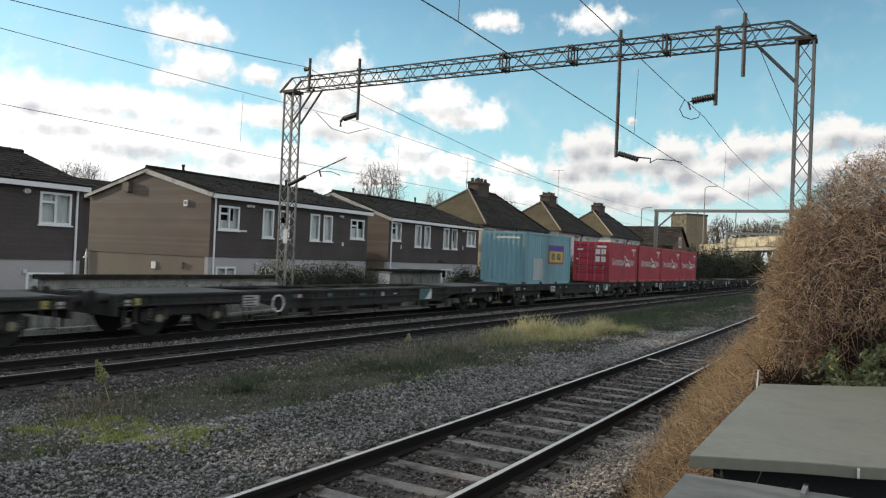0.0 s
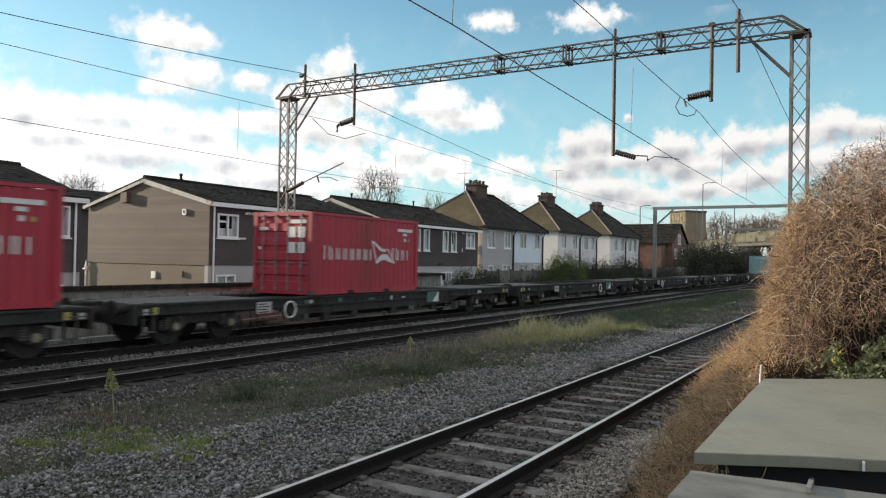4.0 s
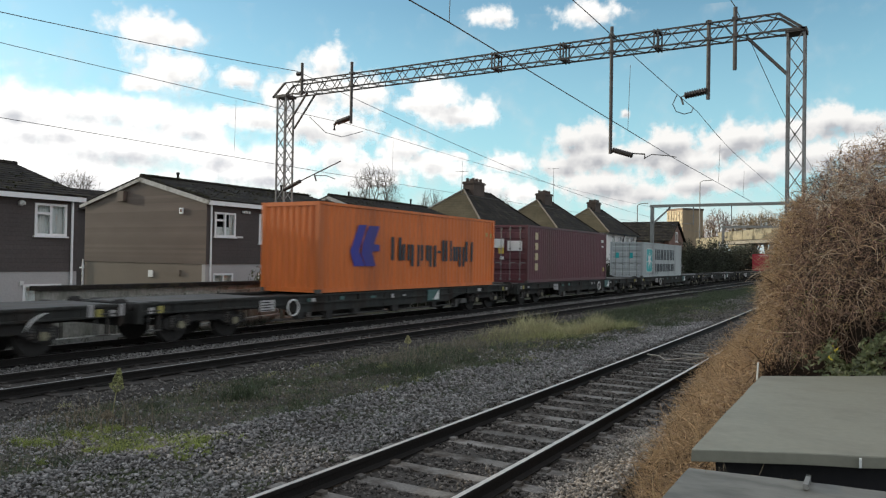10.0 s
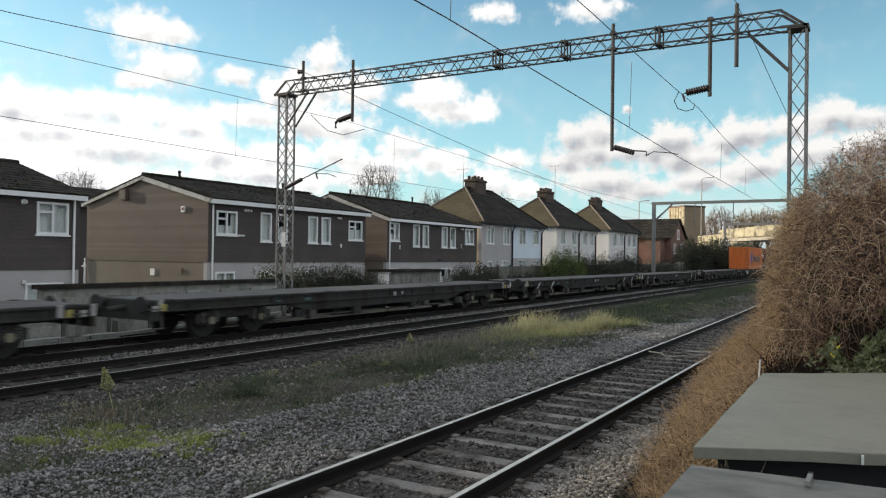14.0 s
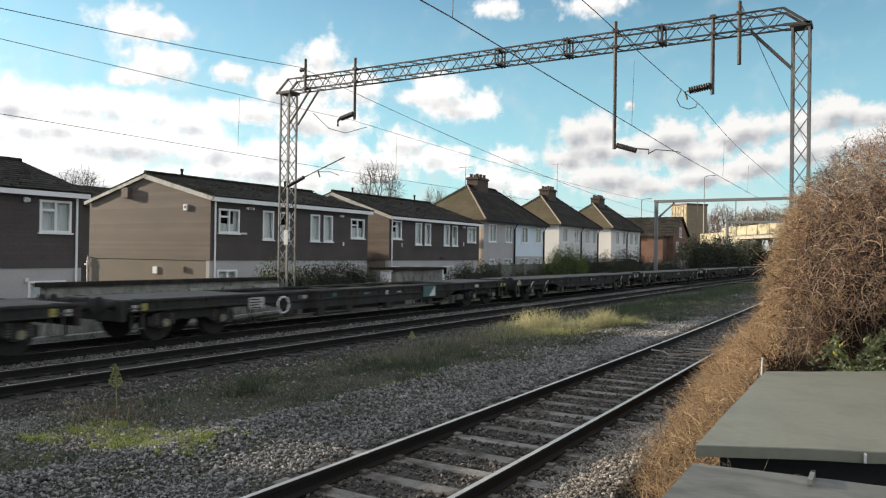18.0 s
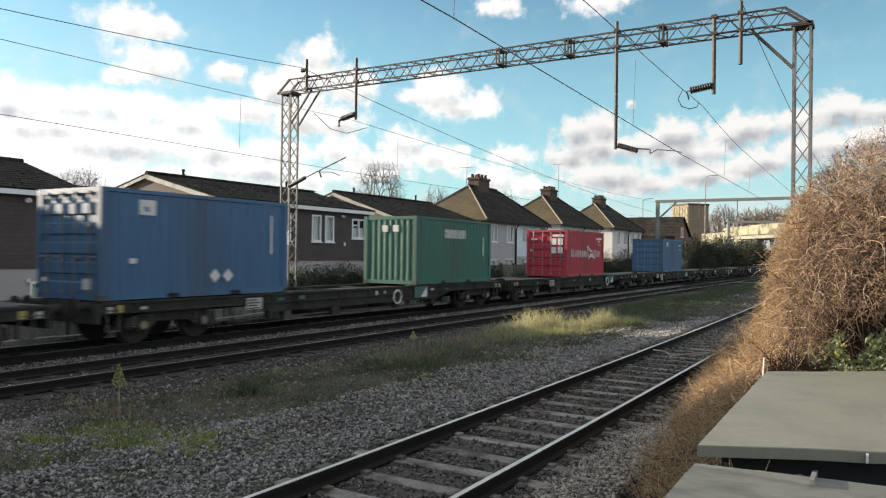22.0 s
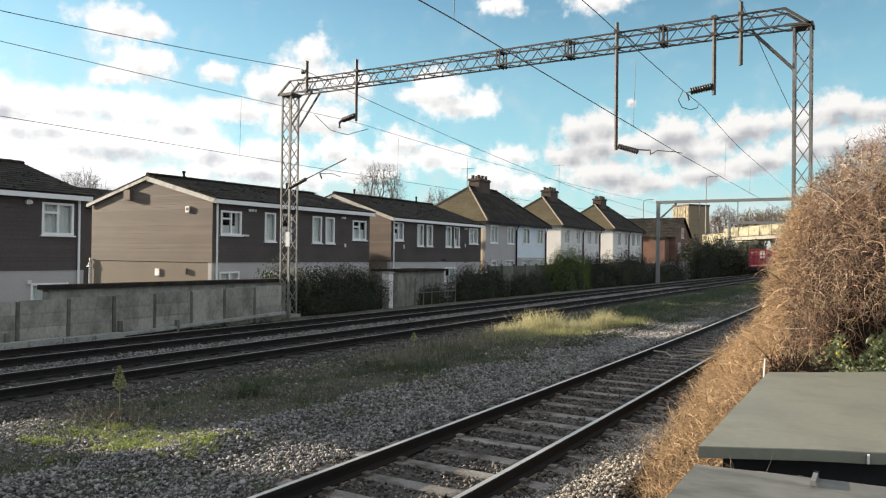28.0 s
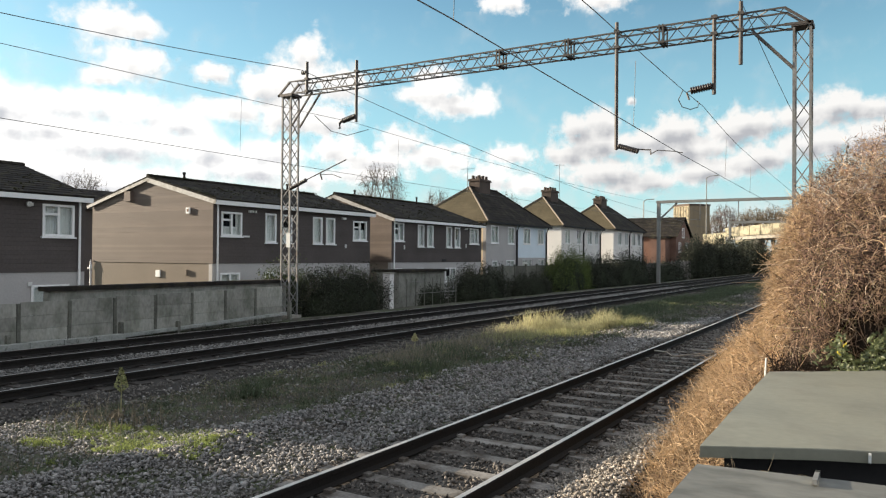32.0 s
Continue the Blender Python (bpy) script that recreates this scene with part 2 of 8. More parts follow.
M_TILE = mat("dark concrete roof tile", (0.027, 0.024, 0.022), 0.9, spec=0.08, vary=0.5, big=0.9, fine=10, bump=0.4, island=0.1, obj=0.08, stain=(0.050, 0.045, 0.031), stain_at=0.58)
M_ROOF_MOSS = mat("dark roof moss", (0.038, 0.037, 0.022), 0.95, spec=0.08, vary=0.4, fine=12, bump=0.3, island=0.4)
M_TILE_SUNLIT = mat("sunlit brown roof tile", (0.098, 0.082, 0.052), 0.9, spec=0.1, vary=0.3, big=0.8, fine=10, bump=0.3, island=0.08, obj=0.05)
M_WHITE = mat("white painted upvc", (0.78, 0.78, 0.77), 0.4, vary=0.05, fine=8, bump=0.02)
M_CURTAIN = mat("net curtain", (0.74, 0.73, 0.70), 0.95, vary=0.12, big=3, fine=10, bump=0.1, stretch=(6, 6, 0.4))
# Near-black: stands for shade in rooms, pockets and cabinets; also black fittings.
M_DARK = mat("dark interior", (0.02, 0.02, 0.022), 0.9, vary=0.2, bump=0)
# Gantry steel in two tones: masts as if sunlit, beam as if backlit.
M_STEEL = mat("galvanised lattice steel, sunlit tone", (0.20, 0.195, 0.188), 0.6, 0.2, vary=0.3, big=1.5, fine=20, bump=0.1, stain=(0.10, 0.075, 0.06), stain_at=0.62)
M_STEEL_DARK = mat("brown weathered steel, backlit tone", (0.085, 0.076, 0.070), 0.65, 0.2, vary=0.3, big=1.5, fine=20, bump=0.1, stain=(0.055, 0.04, 0.032), stain_at=0.6)
M_STEEL_LIGHT = mat("grey painted steel", (0.19, 0.19, 0.18), 0.6, 0.2, vary=0.15, fine=12, bump=0.05)
M_WIRE = mat("weathered copper wire", (0.10, 0.10, 0.10), 0.6, 0.5, vary=0.1, bump=0)
M_INSUL = mat("brown porcelain", (0.03, 0.02, 0.016), 0.4, vary=0.1, bump=0)
M_WAGON = mat("grimy dark green wagon steel", (0.042, 0.043, 0.040), 0.85, spec=0.15, vary=0.45, big=0.9, fine=12, bump=0.25, stain=(0.034, 0.026, 0.021), stain_at=0.6, streak=True, moving=True)
M_WAGON_TOP = mat("worn wagon deck", (0.070, 0.068, 0.063), 0.8, vary=0.35, big=0.8, fine=10, bump=0.25, stain=(0.06, 0.045, 0.035), stain_at=0.6, moving=True)
M_BOGIE = mat("oily bogie steel", (0.040, 0.038, 0.036), 0.85, spec=0.15, vary=0.3, fine=12, bump=0.2, moving=True)
M_AXLE = mat("pale greasy axle box", (0.20, 0.185, 0.12), 0.7, vary=0.4, big=4, fine=20, bump=0.2, moving=True)
M_MARK = mat("white stencil paint", (0.62, 0.62, 0.60), 0.6, vary=0.2, fine=20, bump=0.05, moving=True)
M_YELLOW = mat("yellow paint", (0.34, 0.30, 0.08), 0.6, vary=0.25, fine=20, bump=0.05, moving=True)
P_TARE = mat("faded teal paint", (0.06, 0.12, 0.11), 0.7, vary=0.3, fine=15, bump=0.05, moving=True)
M_GREYBOX = mat("olive grey sheet metal", (0.180, 0.178, 0.136), 0.6, vary=0.13, big=1.3, fine=19, bump=0.10, stain=(0.150, 0.144, 0.110), stain_at=0.60, stretch=(0.8, 0.9, 1))
M_GREYBOX_OLD = mat("weathered grey sheet metal", (0.132, 0.132, 0.115), 0.64, vary=0.24, big=2.2, fine=12, bump=0.12, stain=(0.075, 0.075, 0.064), stain_at=0.54, stretch=(0.6, 1.2, 1))
M_LEAF = mat("dark evergreen leaf", (0.043, 0.047, 0.034), 0.8, spec=0.12, vary=0.3, fine=6, bump=0.1, island=0.5)
M_IVY = mat("sunlit green leaf", (0.115, 0.135, 0.060), 0.5, vary=0.4, fine=6, bump=0.1, island=0.45, thin=0.30)
M_BRAMBLE = mat("dry bramble stem", (0.245, 0.168, 0.116), 0.85, spec=0.15, vary=0.3, fine=14, bump=0.1, island=0.65, thin=0.20)
# Near-black: the shade inside the brambles is put into this colour.
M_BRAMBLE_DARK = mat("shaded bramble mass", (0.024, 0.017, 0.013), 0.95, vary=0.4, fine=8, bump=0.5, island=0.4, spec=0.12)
M_GRASS = mat("winter grass", (0.078, 0.098, 0.056), 0.85, vary=0.3, fine=6, bump=0, island=0.45, thin=0.40)
M_GRASS_DRY = mat("dry straw grass", (0.46, 0.43, 0.24), 0.85, vary=0.3, fine=6, bump=0, island=0.4, thin=0.45)
M_GRASS_PALE = mat("pale green grass", (0.32, 0.32, 0.15), 0.85, vary=0.3, fine=6, bump=0, island=0.4, thin=0.45)
M_BARK = mat("grey brown bark", (0.10, 0.085, 0.07), 0.9, vary=0.3, fine=12, bump=0.3)
M_BRIDGE = mat("cream concrete parapet", (0.25, 0.225, 0.155), 0.9, vary=0.3, big=0.4, fine=6, bump=0.15, stain=(0.10, 0.092, 0.065), stain_at=0.55)
M_TOWER = mat("buff tower panel", (0.24, 0.19, 0.125), 0.9, vary=0.2, big=0.3, fine=4, bump=0.1, stretch=(3, 3, 0.3))
M_TWIG = mat("winter twig", (0.085, 0.070, 0.058), 0.9, vary=0.3, fine=6, bump=0, island=0.3)


# Pale vine colour, brightened to carry sunlit highlights in the thicket.
M_VINE = mat("pale dry vine", (0.44, 0.35, 0.26), 0.85, vary=0.3, fine=14, bump=0, island=0.4, spec=0.15)
M_STRAW = mat("straw coloured stem", (0.41, 0.288, 0.168), 0.85, vary=0.3, fine=14, bump=0, island=0.4, thin=0.30)
M_STONE_FAR = mat("dusty grey ballast stone", (0.165, 0.160, 0.152), 0.9, vary=0.35, big=0.5, fine=30, bump=0.3, island=0.6, spec=0.12)
M_STONE_DARK = mat("dirty ballast stone", (0.130, 0.121, 0.110), 0.92, vary=0.3, big=1.2, fine=30, bump=0.3, island=0.5, spec=0.12)
M_EARTH_STEM = mat("dead brown stem", (0.19, 0.16, 0.115), 0.9, vary=0.3, fine=8, bump=0, island=0.5, spec=0.12)
M_STALK = mat("pale dead grass", (0.24, 0.215, 0.165), 0.9, vary=0.3, fine=8, bump=0, island=0.4, spec=0.12, thin=0.40)
M_MOSS = mat("yellow green moss", (0.23, 0.275, 0.085), 0.85, vary=0.3, fine=8, bump=0, island=0.4, thin=0.45)
M_YELLOW_LEAF = mat("yellow leaf", (0.62, 0.52, 0.05), 0.6, vary=0.2, fine=8, bump=0, island=0.2, thin=0.40)
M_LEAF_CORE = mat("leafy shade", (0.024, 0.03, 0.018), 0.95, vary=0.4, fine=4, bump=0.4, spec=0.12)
M_LEAF_GREEN = mat("olive green leaf", (0.10, 0.13, 0.042), 0.8, spec=0.15, vary=0.3, fine=6, bump=0.1, island=0.5, thin=0.35)
M_IVY_DULL = mat("pale edged leaf", (0.09, 0.105, 0.05), 0.8, spec=0.15, vary=0.3, fine=6, bump=0.1, island=0.5)
M_TWIG_MAUVE = mat("mauve winter twig", (0.135, 0.105, 0.095), 0.9, vary=0.3, fine=6, bump=0, island=0.3)
M_WOOD_FAR = mat("russet winter wood", (0.135, 0.100, 0.062), 0.9, vary=0.3, fine=2, bump=0, island=0.5)
M_TWIG_PALE = mat("pale dead wood", (0.34, 0.30, 0.25), 0.85, vary=0.2, fine=12, bump=0.1)

M_STONE_OILY = mat("oily ballast stone", (0.118, 0.108, 0.098), 0.92, vary=0.3, big=1.2, fine=30, bump=0.3, island=0.6, spec=0.15)
M_BRAMBLE_RED = mat("purple brown bramble stem", (0.18, 0.112, 0.09), 0.85, spec=0.15, vary=0.3, fine=14, bump=0.1, island=0.5)
M_STONE_PALE = mat("pale ballast stone", (0.275, 0.246, 0.212), 0.9, vary=0.35, big=1.2, fine=30, bump=0.4, island=0.5, spec=0.12)
M_BARGE = mat("weathered white board", (0.40, 0.385, 0.36), 0.7, vary=0.4, stain=(0.16, 0.15, 0.12), stain_at=0.6, fine=12, bump=0.1)


def glass_mat():
    m = bpy.data.materials.new("window glass")
    m.use_nodes = True
    b = m.node_tree.nodes["Principled BSDF"]
    b.inputs["Base Color"].default_value = (0.9, 0.95, 0.95, 1)
    b.inputs["Roughness"].default_value, b.inputs["Transmission Weight"].default_value, b.inputs["IOR"].default_value = 0.03, 1.0, 1.1
    return m


M_GLASS = glass_mat()


# ---- ground and tracks ----
NEAR_Z, FAR_Z = 0.0, -0.10          # rail heads
X_TRAIN, X_MID = -16.41, -13.05     # centres of the two far tracks


def near_x(y):
    """Centre of the near track, which bends a little."""
    return -4.05 + 0.0049 * y - 0.00041 * y * y


def ground_z(x, y):
    """The height of the ground: ballast shoulders at the tracks, a shallow hollow between them."""
    dn = abs(x - near_x(min(max(y, -40), 110)))
    z = -0.30 + 0.10 * max(0.0, min(1.0, (2.6 - dn) / 0.9))
    df = min(abs(x - X_TRAIN), abs(x - X_MID))
    z -= 0.11 * max(0.0, min(1.0, (2.6 - df) / 0.6))
    z += 0.05 * noise.noise(Vector((x * 0.35, y * 0.35, 0))) * max(0.0, min(1.0, (dn - 1.9) / 1.5)) * max(0.0, min(1.0, (df - 1.9) / 1.5))
    z += 0.16 * math.exp(-((near_x(min(max(y, -40), 110)) - 3.1 - x) / 0.62) ** 2)
    if x < -19.6:
        z -= 0.45 * min(1.0, (-19.6 - x) / 4.0)
    return z


def build_ground():
    xs = sorted({-3000, -1200, -500, -200, -90, -60, -45, *np.arange(-36, 8.1, 0.55).round(3), 12, 20, 40, 90, 200, 500, 1200, 3000})
    ys = sorted({-3000, -1200, -500, -200, -90, -50, -30, *np.arange(-16, 60.1, 0.8).round(3), *np.arange(64, 140, 6.0), 150, 180, 240, 400, 800, 1500, 3000})
    vs = [(x, y, ground_z(x, y) if -40 < x < 15 and -60 < y < 150 else -0.5) for y in ys for x in xs]
    w = len(xs)
    fs = [(j * w + i, j * w + i + 1, (j + 1) * w + i + 1, (j + 1) * w + i) for j in range(len(ys) - 1) for i in range(w - 1)]
    ob = bulk("ground", vs, fs, M_EARTH, True)
    tagged(ob, "dark trackside earth with thin grass and ballast", "ground", kind="structure")


RAIL_POLY = [(-0.07, -0.159), (0.07, -0.159), (0.07, -0.147), (0.012, -0.125), (0.012, -0.05), (0.036, -0.038), (0.036, -0.006), (0.028, 0.0),
             (-0.028, 0.0), (-0.036, -0.006), (-0.036, -0.038), (-0.012, -0.05), (-0.012, -0.125), (-0.07, -0.147)]


def rail(track, off, centre, ys, z, top):
    bm = bmesh.new()
    rings = []
    for y in ys:
        rings.append([bm.verts.new((centre(y) + off + a, y, z + b)) for a, b in RAIL_POLY])
    n = len(RAIL_POLY)
    for r, s in zip(rings, rings[1:]):
        for k in range(n):
            f = bm.faces.new((r[k], s[k], s[(k + 1) % n], r[(k + 1) % n]))
            f.material_index = 1 if k == 7 else 0
    return part("rail", bm, [M_RAIL_SIDE, top], track, "bright worn rail head on a rusty web")


def sleeper_mesh(material):
    bm = bmesh.new()
    prism(bm, [(-0.13, -0.20), (0.13, -0.20), (0.11, -0.005), (0.095, 0.0), (-0.095, 0.0), (-0.11, -0.005)], "x", -1.25, 1.25)
    for s in (-1, 1):
        for d in (-0.115, 0.115):
            box(bm, s * 0.7525 + d - 0.04, s * 0.7525 + d + 0.04, -0.05, 0.05, 0.0, 0.035)
    return mesh_of("sleeper", bm, material)


def bed(name, centre, y0, y1, z, half, material, label):
    """A raised strip of ballast under a track."""
    ys = np.arange(y0, y1 + 0.1, 1.0)
    prof = [(-half - 0.9, -0.22), (-half, -0.02), (-0.6, 0.0), (0.6, 0.0), (half, -0.02), (half + 0.9, -0.22)]
    vs = [(centre(y) + a, y, z + b + 0.012 * noise.noise(Vector((a * 3, y * 1.3, 2)))) for y in ys for a, b in prof]
    w = len(prof)
    fs = [(j * w + i, j * w + i + 1, (j + 1) * w + i + 1, (j + 1) * w + i) for j in range(len(ys) - 1) for i in range(w - 1)]
    return tagged(bulk(name, vs, fs, material, True), label, "trackbed", kind="structure")


def build_tracks():
    for name, centre, z, top, ys, smat, pitch, label in (
            ("near_track", near_x, NEAR_Z, M_RAIL_TOP, list(np.arange(-30, 111, 1.5)), M_SLEEPER, 0.66, "railway track with bright rails on concrete sleepers"),
            ("middle_track", lambda y: X_MID, FAR_Z, M_RAIL_DULL, [-400, 0, 60, 120, 600], M_SLEEPER_DARK, 0.70, "railway track with dark oily sleepers"),
            ("far_track", lambda y: X_TRAIN, FAR_Z, M_RAIL_DULL, [-520, 0, 60, 120, 900], M_SLEEPER_DARK, 0.70, "railway track with dark oily sleepers")):
        tr = thing(name, label, "railway track", kind="structure")
        for s in (-1, 1):
            rail(tr, s * 0.7525, centre, ys, z, top)
        me = sleeper_mesh(smat)
        rnd = random.Random(5)
        y = 3.0 - 0.66 * 20 if name == "near_track" else 2.0 - 0.7 * 16
        while y < (66 if name == "near_track" else 70):
            sl = math.atan((centre(y + 0.5) - centre(y - 0.5)))
            piece("sleeper", me, tr, pose(centre(y) + rnd.uniform(-0.02, 0.02), y, z - 0.165 + rnd.uniform(-0.008, 0.004), 0, 0, -math.degrees(sl) + rnd.uniform(-0.4, 0.4)))
            y += pitch
    bed("near_trackbed", near_x, -30, 110, NEAR_Z - 0.185, 1.45, M_BALLAST_BED, "grey stone ballast under the near track")
    bed("middle_trackbed", lambda y: X_MID, -60, 150, FAR_Z - 0.185, 1.5, M_TRACKBED, "oily dark ballast under the middle track")
    bed("far_trackbed", lambda y: X_TRAIN, -60, 150, FAR_Z - 0.187, 1.5, M_TRACKBED, "oily dark ballast under the far track")


# ---- concrete boundary wall ----
def build_wall():
    w = thing("boundary_wall", "grey precast concrete panel wall with slotted posts", "wall", kind="structure")
    bm = bmesh.new()
    prism(bm, [(-0.09, -0.6), (0.032, -0.6), (0.032, 1.06), (0.02, 1.09), (-0.06, 1.09), (-0.09, 1.06)], "y", -0.045, 0.045)
    # Wall posts are darkened to read as the shadow gaps between panels.
    post = mesh_of("post", bm, M_POST)
    bm = bmesh.new()
    box(bm, -0.03, 0.03, -0.635, 0.635, 0.0, 0.35)
    for v in bm.verts:
        if v.co.z > 0.3:
            v.co.x *= 0.85
    panel = mesh_of("panel", bm, M_WALL)
    rnd = random.Random(8)
    for i in range(26):
        y = -10.0 + 1.385 * i
        if y > 20.0:
            break
        h = -0.16 + 0.014 * (y - 10)
        piece("post", post, w, pose(-19.2, y, -0.12 + h, rnd.uniform(-1, 1), rnd.uniform(-1.5, 1.5), 0))
        for k in range(4):
            piece("panel", panel, w, pose(-19.21 + rnd.uniform(-0.004, 0.004), y + 0.6925, -0.42 + 0.357 * k + h))
    # a cable trough with pale lids, then a ledge that climbs along the foot of the wall
    for i in range(5):
        bm = bmesh.new()
        box(bm, -19.06, -18.74, 9.0 + 0.92 * i, 9.9 + 0.92 * i, -0.45, -0.17 + 0.008 * (i % 3))
        part("trough_lid", bm, M_TROUGH, w, "pale concrete trough lid at the foot of the wall")
    bm = bmesh.new()
    prism(bm, [(13.62, -0.29), (20.4, -0.06), (20.4, 0.03), (13.62, -0.20)], "x", -19.13, -18.92)
    part("ledge", bm, M_TROUGH, w, "sloping concrete ledge at the foot of the wall")
    for y, hgt in ((10.4, 0.34), (13.6, 0.44), (15.6, 0.26), (20.6, 0.45)):
        bm = bmesh.new()
        prism(bm, [(-0.07, -0.2), (0.07, -0.2), (0.06, hgt - 0.04), (0.04, hgt), (-0.05, hgt), (-0.06, hgt - 0.03)], "y", y - 0.05, y + 0.05)
        bmesh.ops.translate(bm, verts=bm.verts, vec=(-18.98, 0, -0.28 + max(0.0, (y - 13.6) * 0.034)))
        part("stub_post", bm, M_POST, w, "short dark concrete stub against the wall")


# ---- houses ----
def wall_cells(bm, lo, hi, z0, z1, openings, x0, x1):
    """A wall in a plane across x from y lo to hi, with its openings (y0, y1, z0, z1) left free."""
    ys = sorted({lo, hi, *[o[0] for o in openings], *[o[1] for o in openings]})
    zs = sorted({z0, z1, *[o[2] for o in openings], *[o[3] for o in openings]})
    ys, zs = [y for y in ys if lo <= y <= hi], [z for z in zs if z0 <= z <= z1]
    for a, b in zip(ys, ys[1:]):
        run = None
        for c, d in zip(zs, zs[1:]):
            free = any(o[0] < (a + b) / 2 < o[1] and o[2] < (c + d) / 2 < o[3] for o in openings)
            if free:
                if run:
                    box(bm, x0, x1, a, b, *run)
                run = None
            else:
                run = (run[0] if run else c, d)
        if run:
            box(bm, x0, x1, a, b, *run)
    bmesh.ops.remove_doubles(bm, verts=bm.verts, dist=1e-4)


def window(house, x, y0, y1, z0, z1, lights=2, top=0.0, frame_w=0.085, sill=True, curtain=M_CURTAIN):
    """A framed window in a wall that faces +x, its glass set back from the wall's face."""
    fr = bmesh.new()
    for a, b, c, d in ((y0, y1, z0, z0 + frame_w), (y0, y1, z1 - frame_w, z1), (y0, y0 + frame_w, z0 + frame_w, z1 - frame_w), (y1 - frame_w, y1, z0 + frame_w, z1 - frame_w)):
        box(fr, x - 0.09, x + 0.035, a, b, c, d)
    for i in range(1, lights):
        c = y0 + (y1 - y0) * i / lights
        box(fr, x - 0.08, x + 0.025, c - frame_w / 2, c + frame_w / 2, z0 + frame_w, z1 - frame_w)
    if top:
        box(fr, x - 0.078, x + 0.022, y0 + frame_w, (y0 + y1) / 2 - frame_w / 2 if lights > 1 else y1 - frame_w, z1 - top - frame_w / 2, z1 - top + frame_w / 2)
    w = part("window", fr, M_WHITE, house, "white framed casement window")
    for i in range(lights):
        a, b = y0 + (y1 - y0) * i / lights, y0 + (y1 - y0) * (i + 1) / lights
        g = bmesh.new()
        box(g, x - 0.045, x - 0.035, a + frame_w * 0.5, b - frame_w * 0.5, z0 + frame_w * 0.5, z1 - frame_w * 0.5)
        part("pane", g, M_GLASS, w)
    if sill:
        s = bmesh.new()
        box(s, x - 0.05, x + 0.09, y0 - 0.05, y1 + 0.05, z0 - 0.06, z0 - 0.003)
        part("sill", s, M_WHITE, w)
    style = random.Random(round(y0 * 37 + z0 * 11)).choice((0, 0, 0, 2, 3, 0, 0))
    dy, dz = y1 - y0, z1 - z0
    for a, b, lo, hi in (((0, 1, 0, 1),), ((0, 0.3, 0, 1), (0.72, 1, 0, 1)), ((0, 1, 0, 0.55),), ((0, 0.22, 0, 1), (0.22, 0.8, 0, 0.4), (0.8, 1, 0, 1)))[style]:
        c = bmesh.new()
        n = 10
        vs = [[c.verts.new((x - 0.16 + 0.02 * math.sin(i * 2.1), y0 + dy * (a + (b - a) * i / n), z)) for i in range(n + 1)] for z in (z0 + dz * lo, z0 + dz * hi)]
        for i in range(n):
            c.faces.new((vs[0][i], vs[0][i + 1], vs[1][i + 1], vs[1][i]))
        part("curtain", c, curtain, w, "pale net curtain")
    # A near-black block behind the curtain stands for the unlit interior.
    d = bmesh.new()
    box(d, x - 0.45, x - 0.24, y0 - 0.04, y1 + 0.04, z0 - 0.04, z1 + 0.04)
    part("room_dark", d, M_DARK, w)
    return w


def roof_slope(house, eave, ridge, y0, y1, rows, material, name="roof_slope", y0r=None, y1r=None):
    """One slope of tiled roof in overlapping courses, from the eave (x, z) to the ridge (x, z); the ridge end may be shorter (hips)."""
    y0r, y1r = y0 if y0r is None else y0r, y1 if y1r is None else y1r
    bm = bmesh.new()
    e, r = Vector((eave[0], 0, eave[1])), Vector((ridge[0], 0, ridge[1]))
    n = (r - e).cross(Vector((0, 1, 0))).normalized()
    if n.z < 0:
        n = -n
    vv = [bm.verts.new((c.x, y, c.z)) for c, y in ((e - n * 0.05, y0), (e - n * 0.05, y1), (r - n * 0.05, y1r), (r - n * 0.05, y0r), (e - n * 0.012, y0), (e - n * 0.012, y1), (r - n * 0.012, y1r), (r - n * 0.012, y0r))]
    for f in ((3, 2, 1, 0), (4, 5, 6, 7), (0, 1, 5, 4), (2, 3, 7, 6), (0, 4, 7, 3), (1, 2, 6, 5)):
        bm.faces.new([vv[k] for k in f])
    slope = part(name, bm, material, house, "dark tiled roof slope")
    for i in range(rows):
        bm = bmesh.new()
        a, b = i / rows, (i + 1.12) / rows
        b = min(b, 1.0)
        p, q = e.lerp(r, a), e.lerp(r, b)
        ya, yb = y0 + (y0r - y0) * a, y1 + (y1r - y1) * a
        yc, yd = y0 + (y0r - y0) * b, y1 + (y1r - y1) * b
        lo, hi = n * 0.026, n * 0.010
        quad = [(p + lo, ya), (p + lo, yb), (q + hi, yd), (q + hi, yc), (p - n * 0.01, ya), (p - n * 0.01, yb), (q - n * 0.01, yd), (q - n * 0.01, yc)]
        vv = [bm.verts.new((c.x, y, c.z)) for c, y in quad]
        for f in ((0, 1, 2, 3), (7, 6, 5, 4), (0, 4, 5, 1), (3, 2, 6, 7), (0, 3, 7, 4), (1, 5, 6, 2)):
            bm.faces.new([vv[k] for k in f])
        part("tile_course", bm, material, slope)
    return slope


def downpipe(house, x, y, z0, z1):
    bm = bmesh.new()
    tube(bm, [(x + 0.06, y, z0), (x + 0.06, y, z1)], 0.045, 8)
    part("downpipe", bm, M_WHITE, house, "white plastic downpipe")


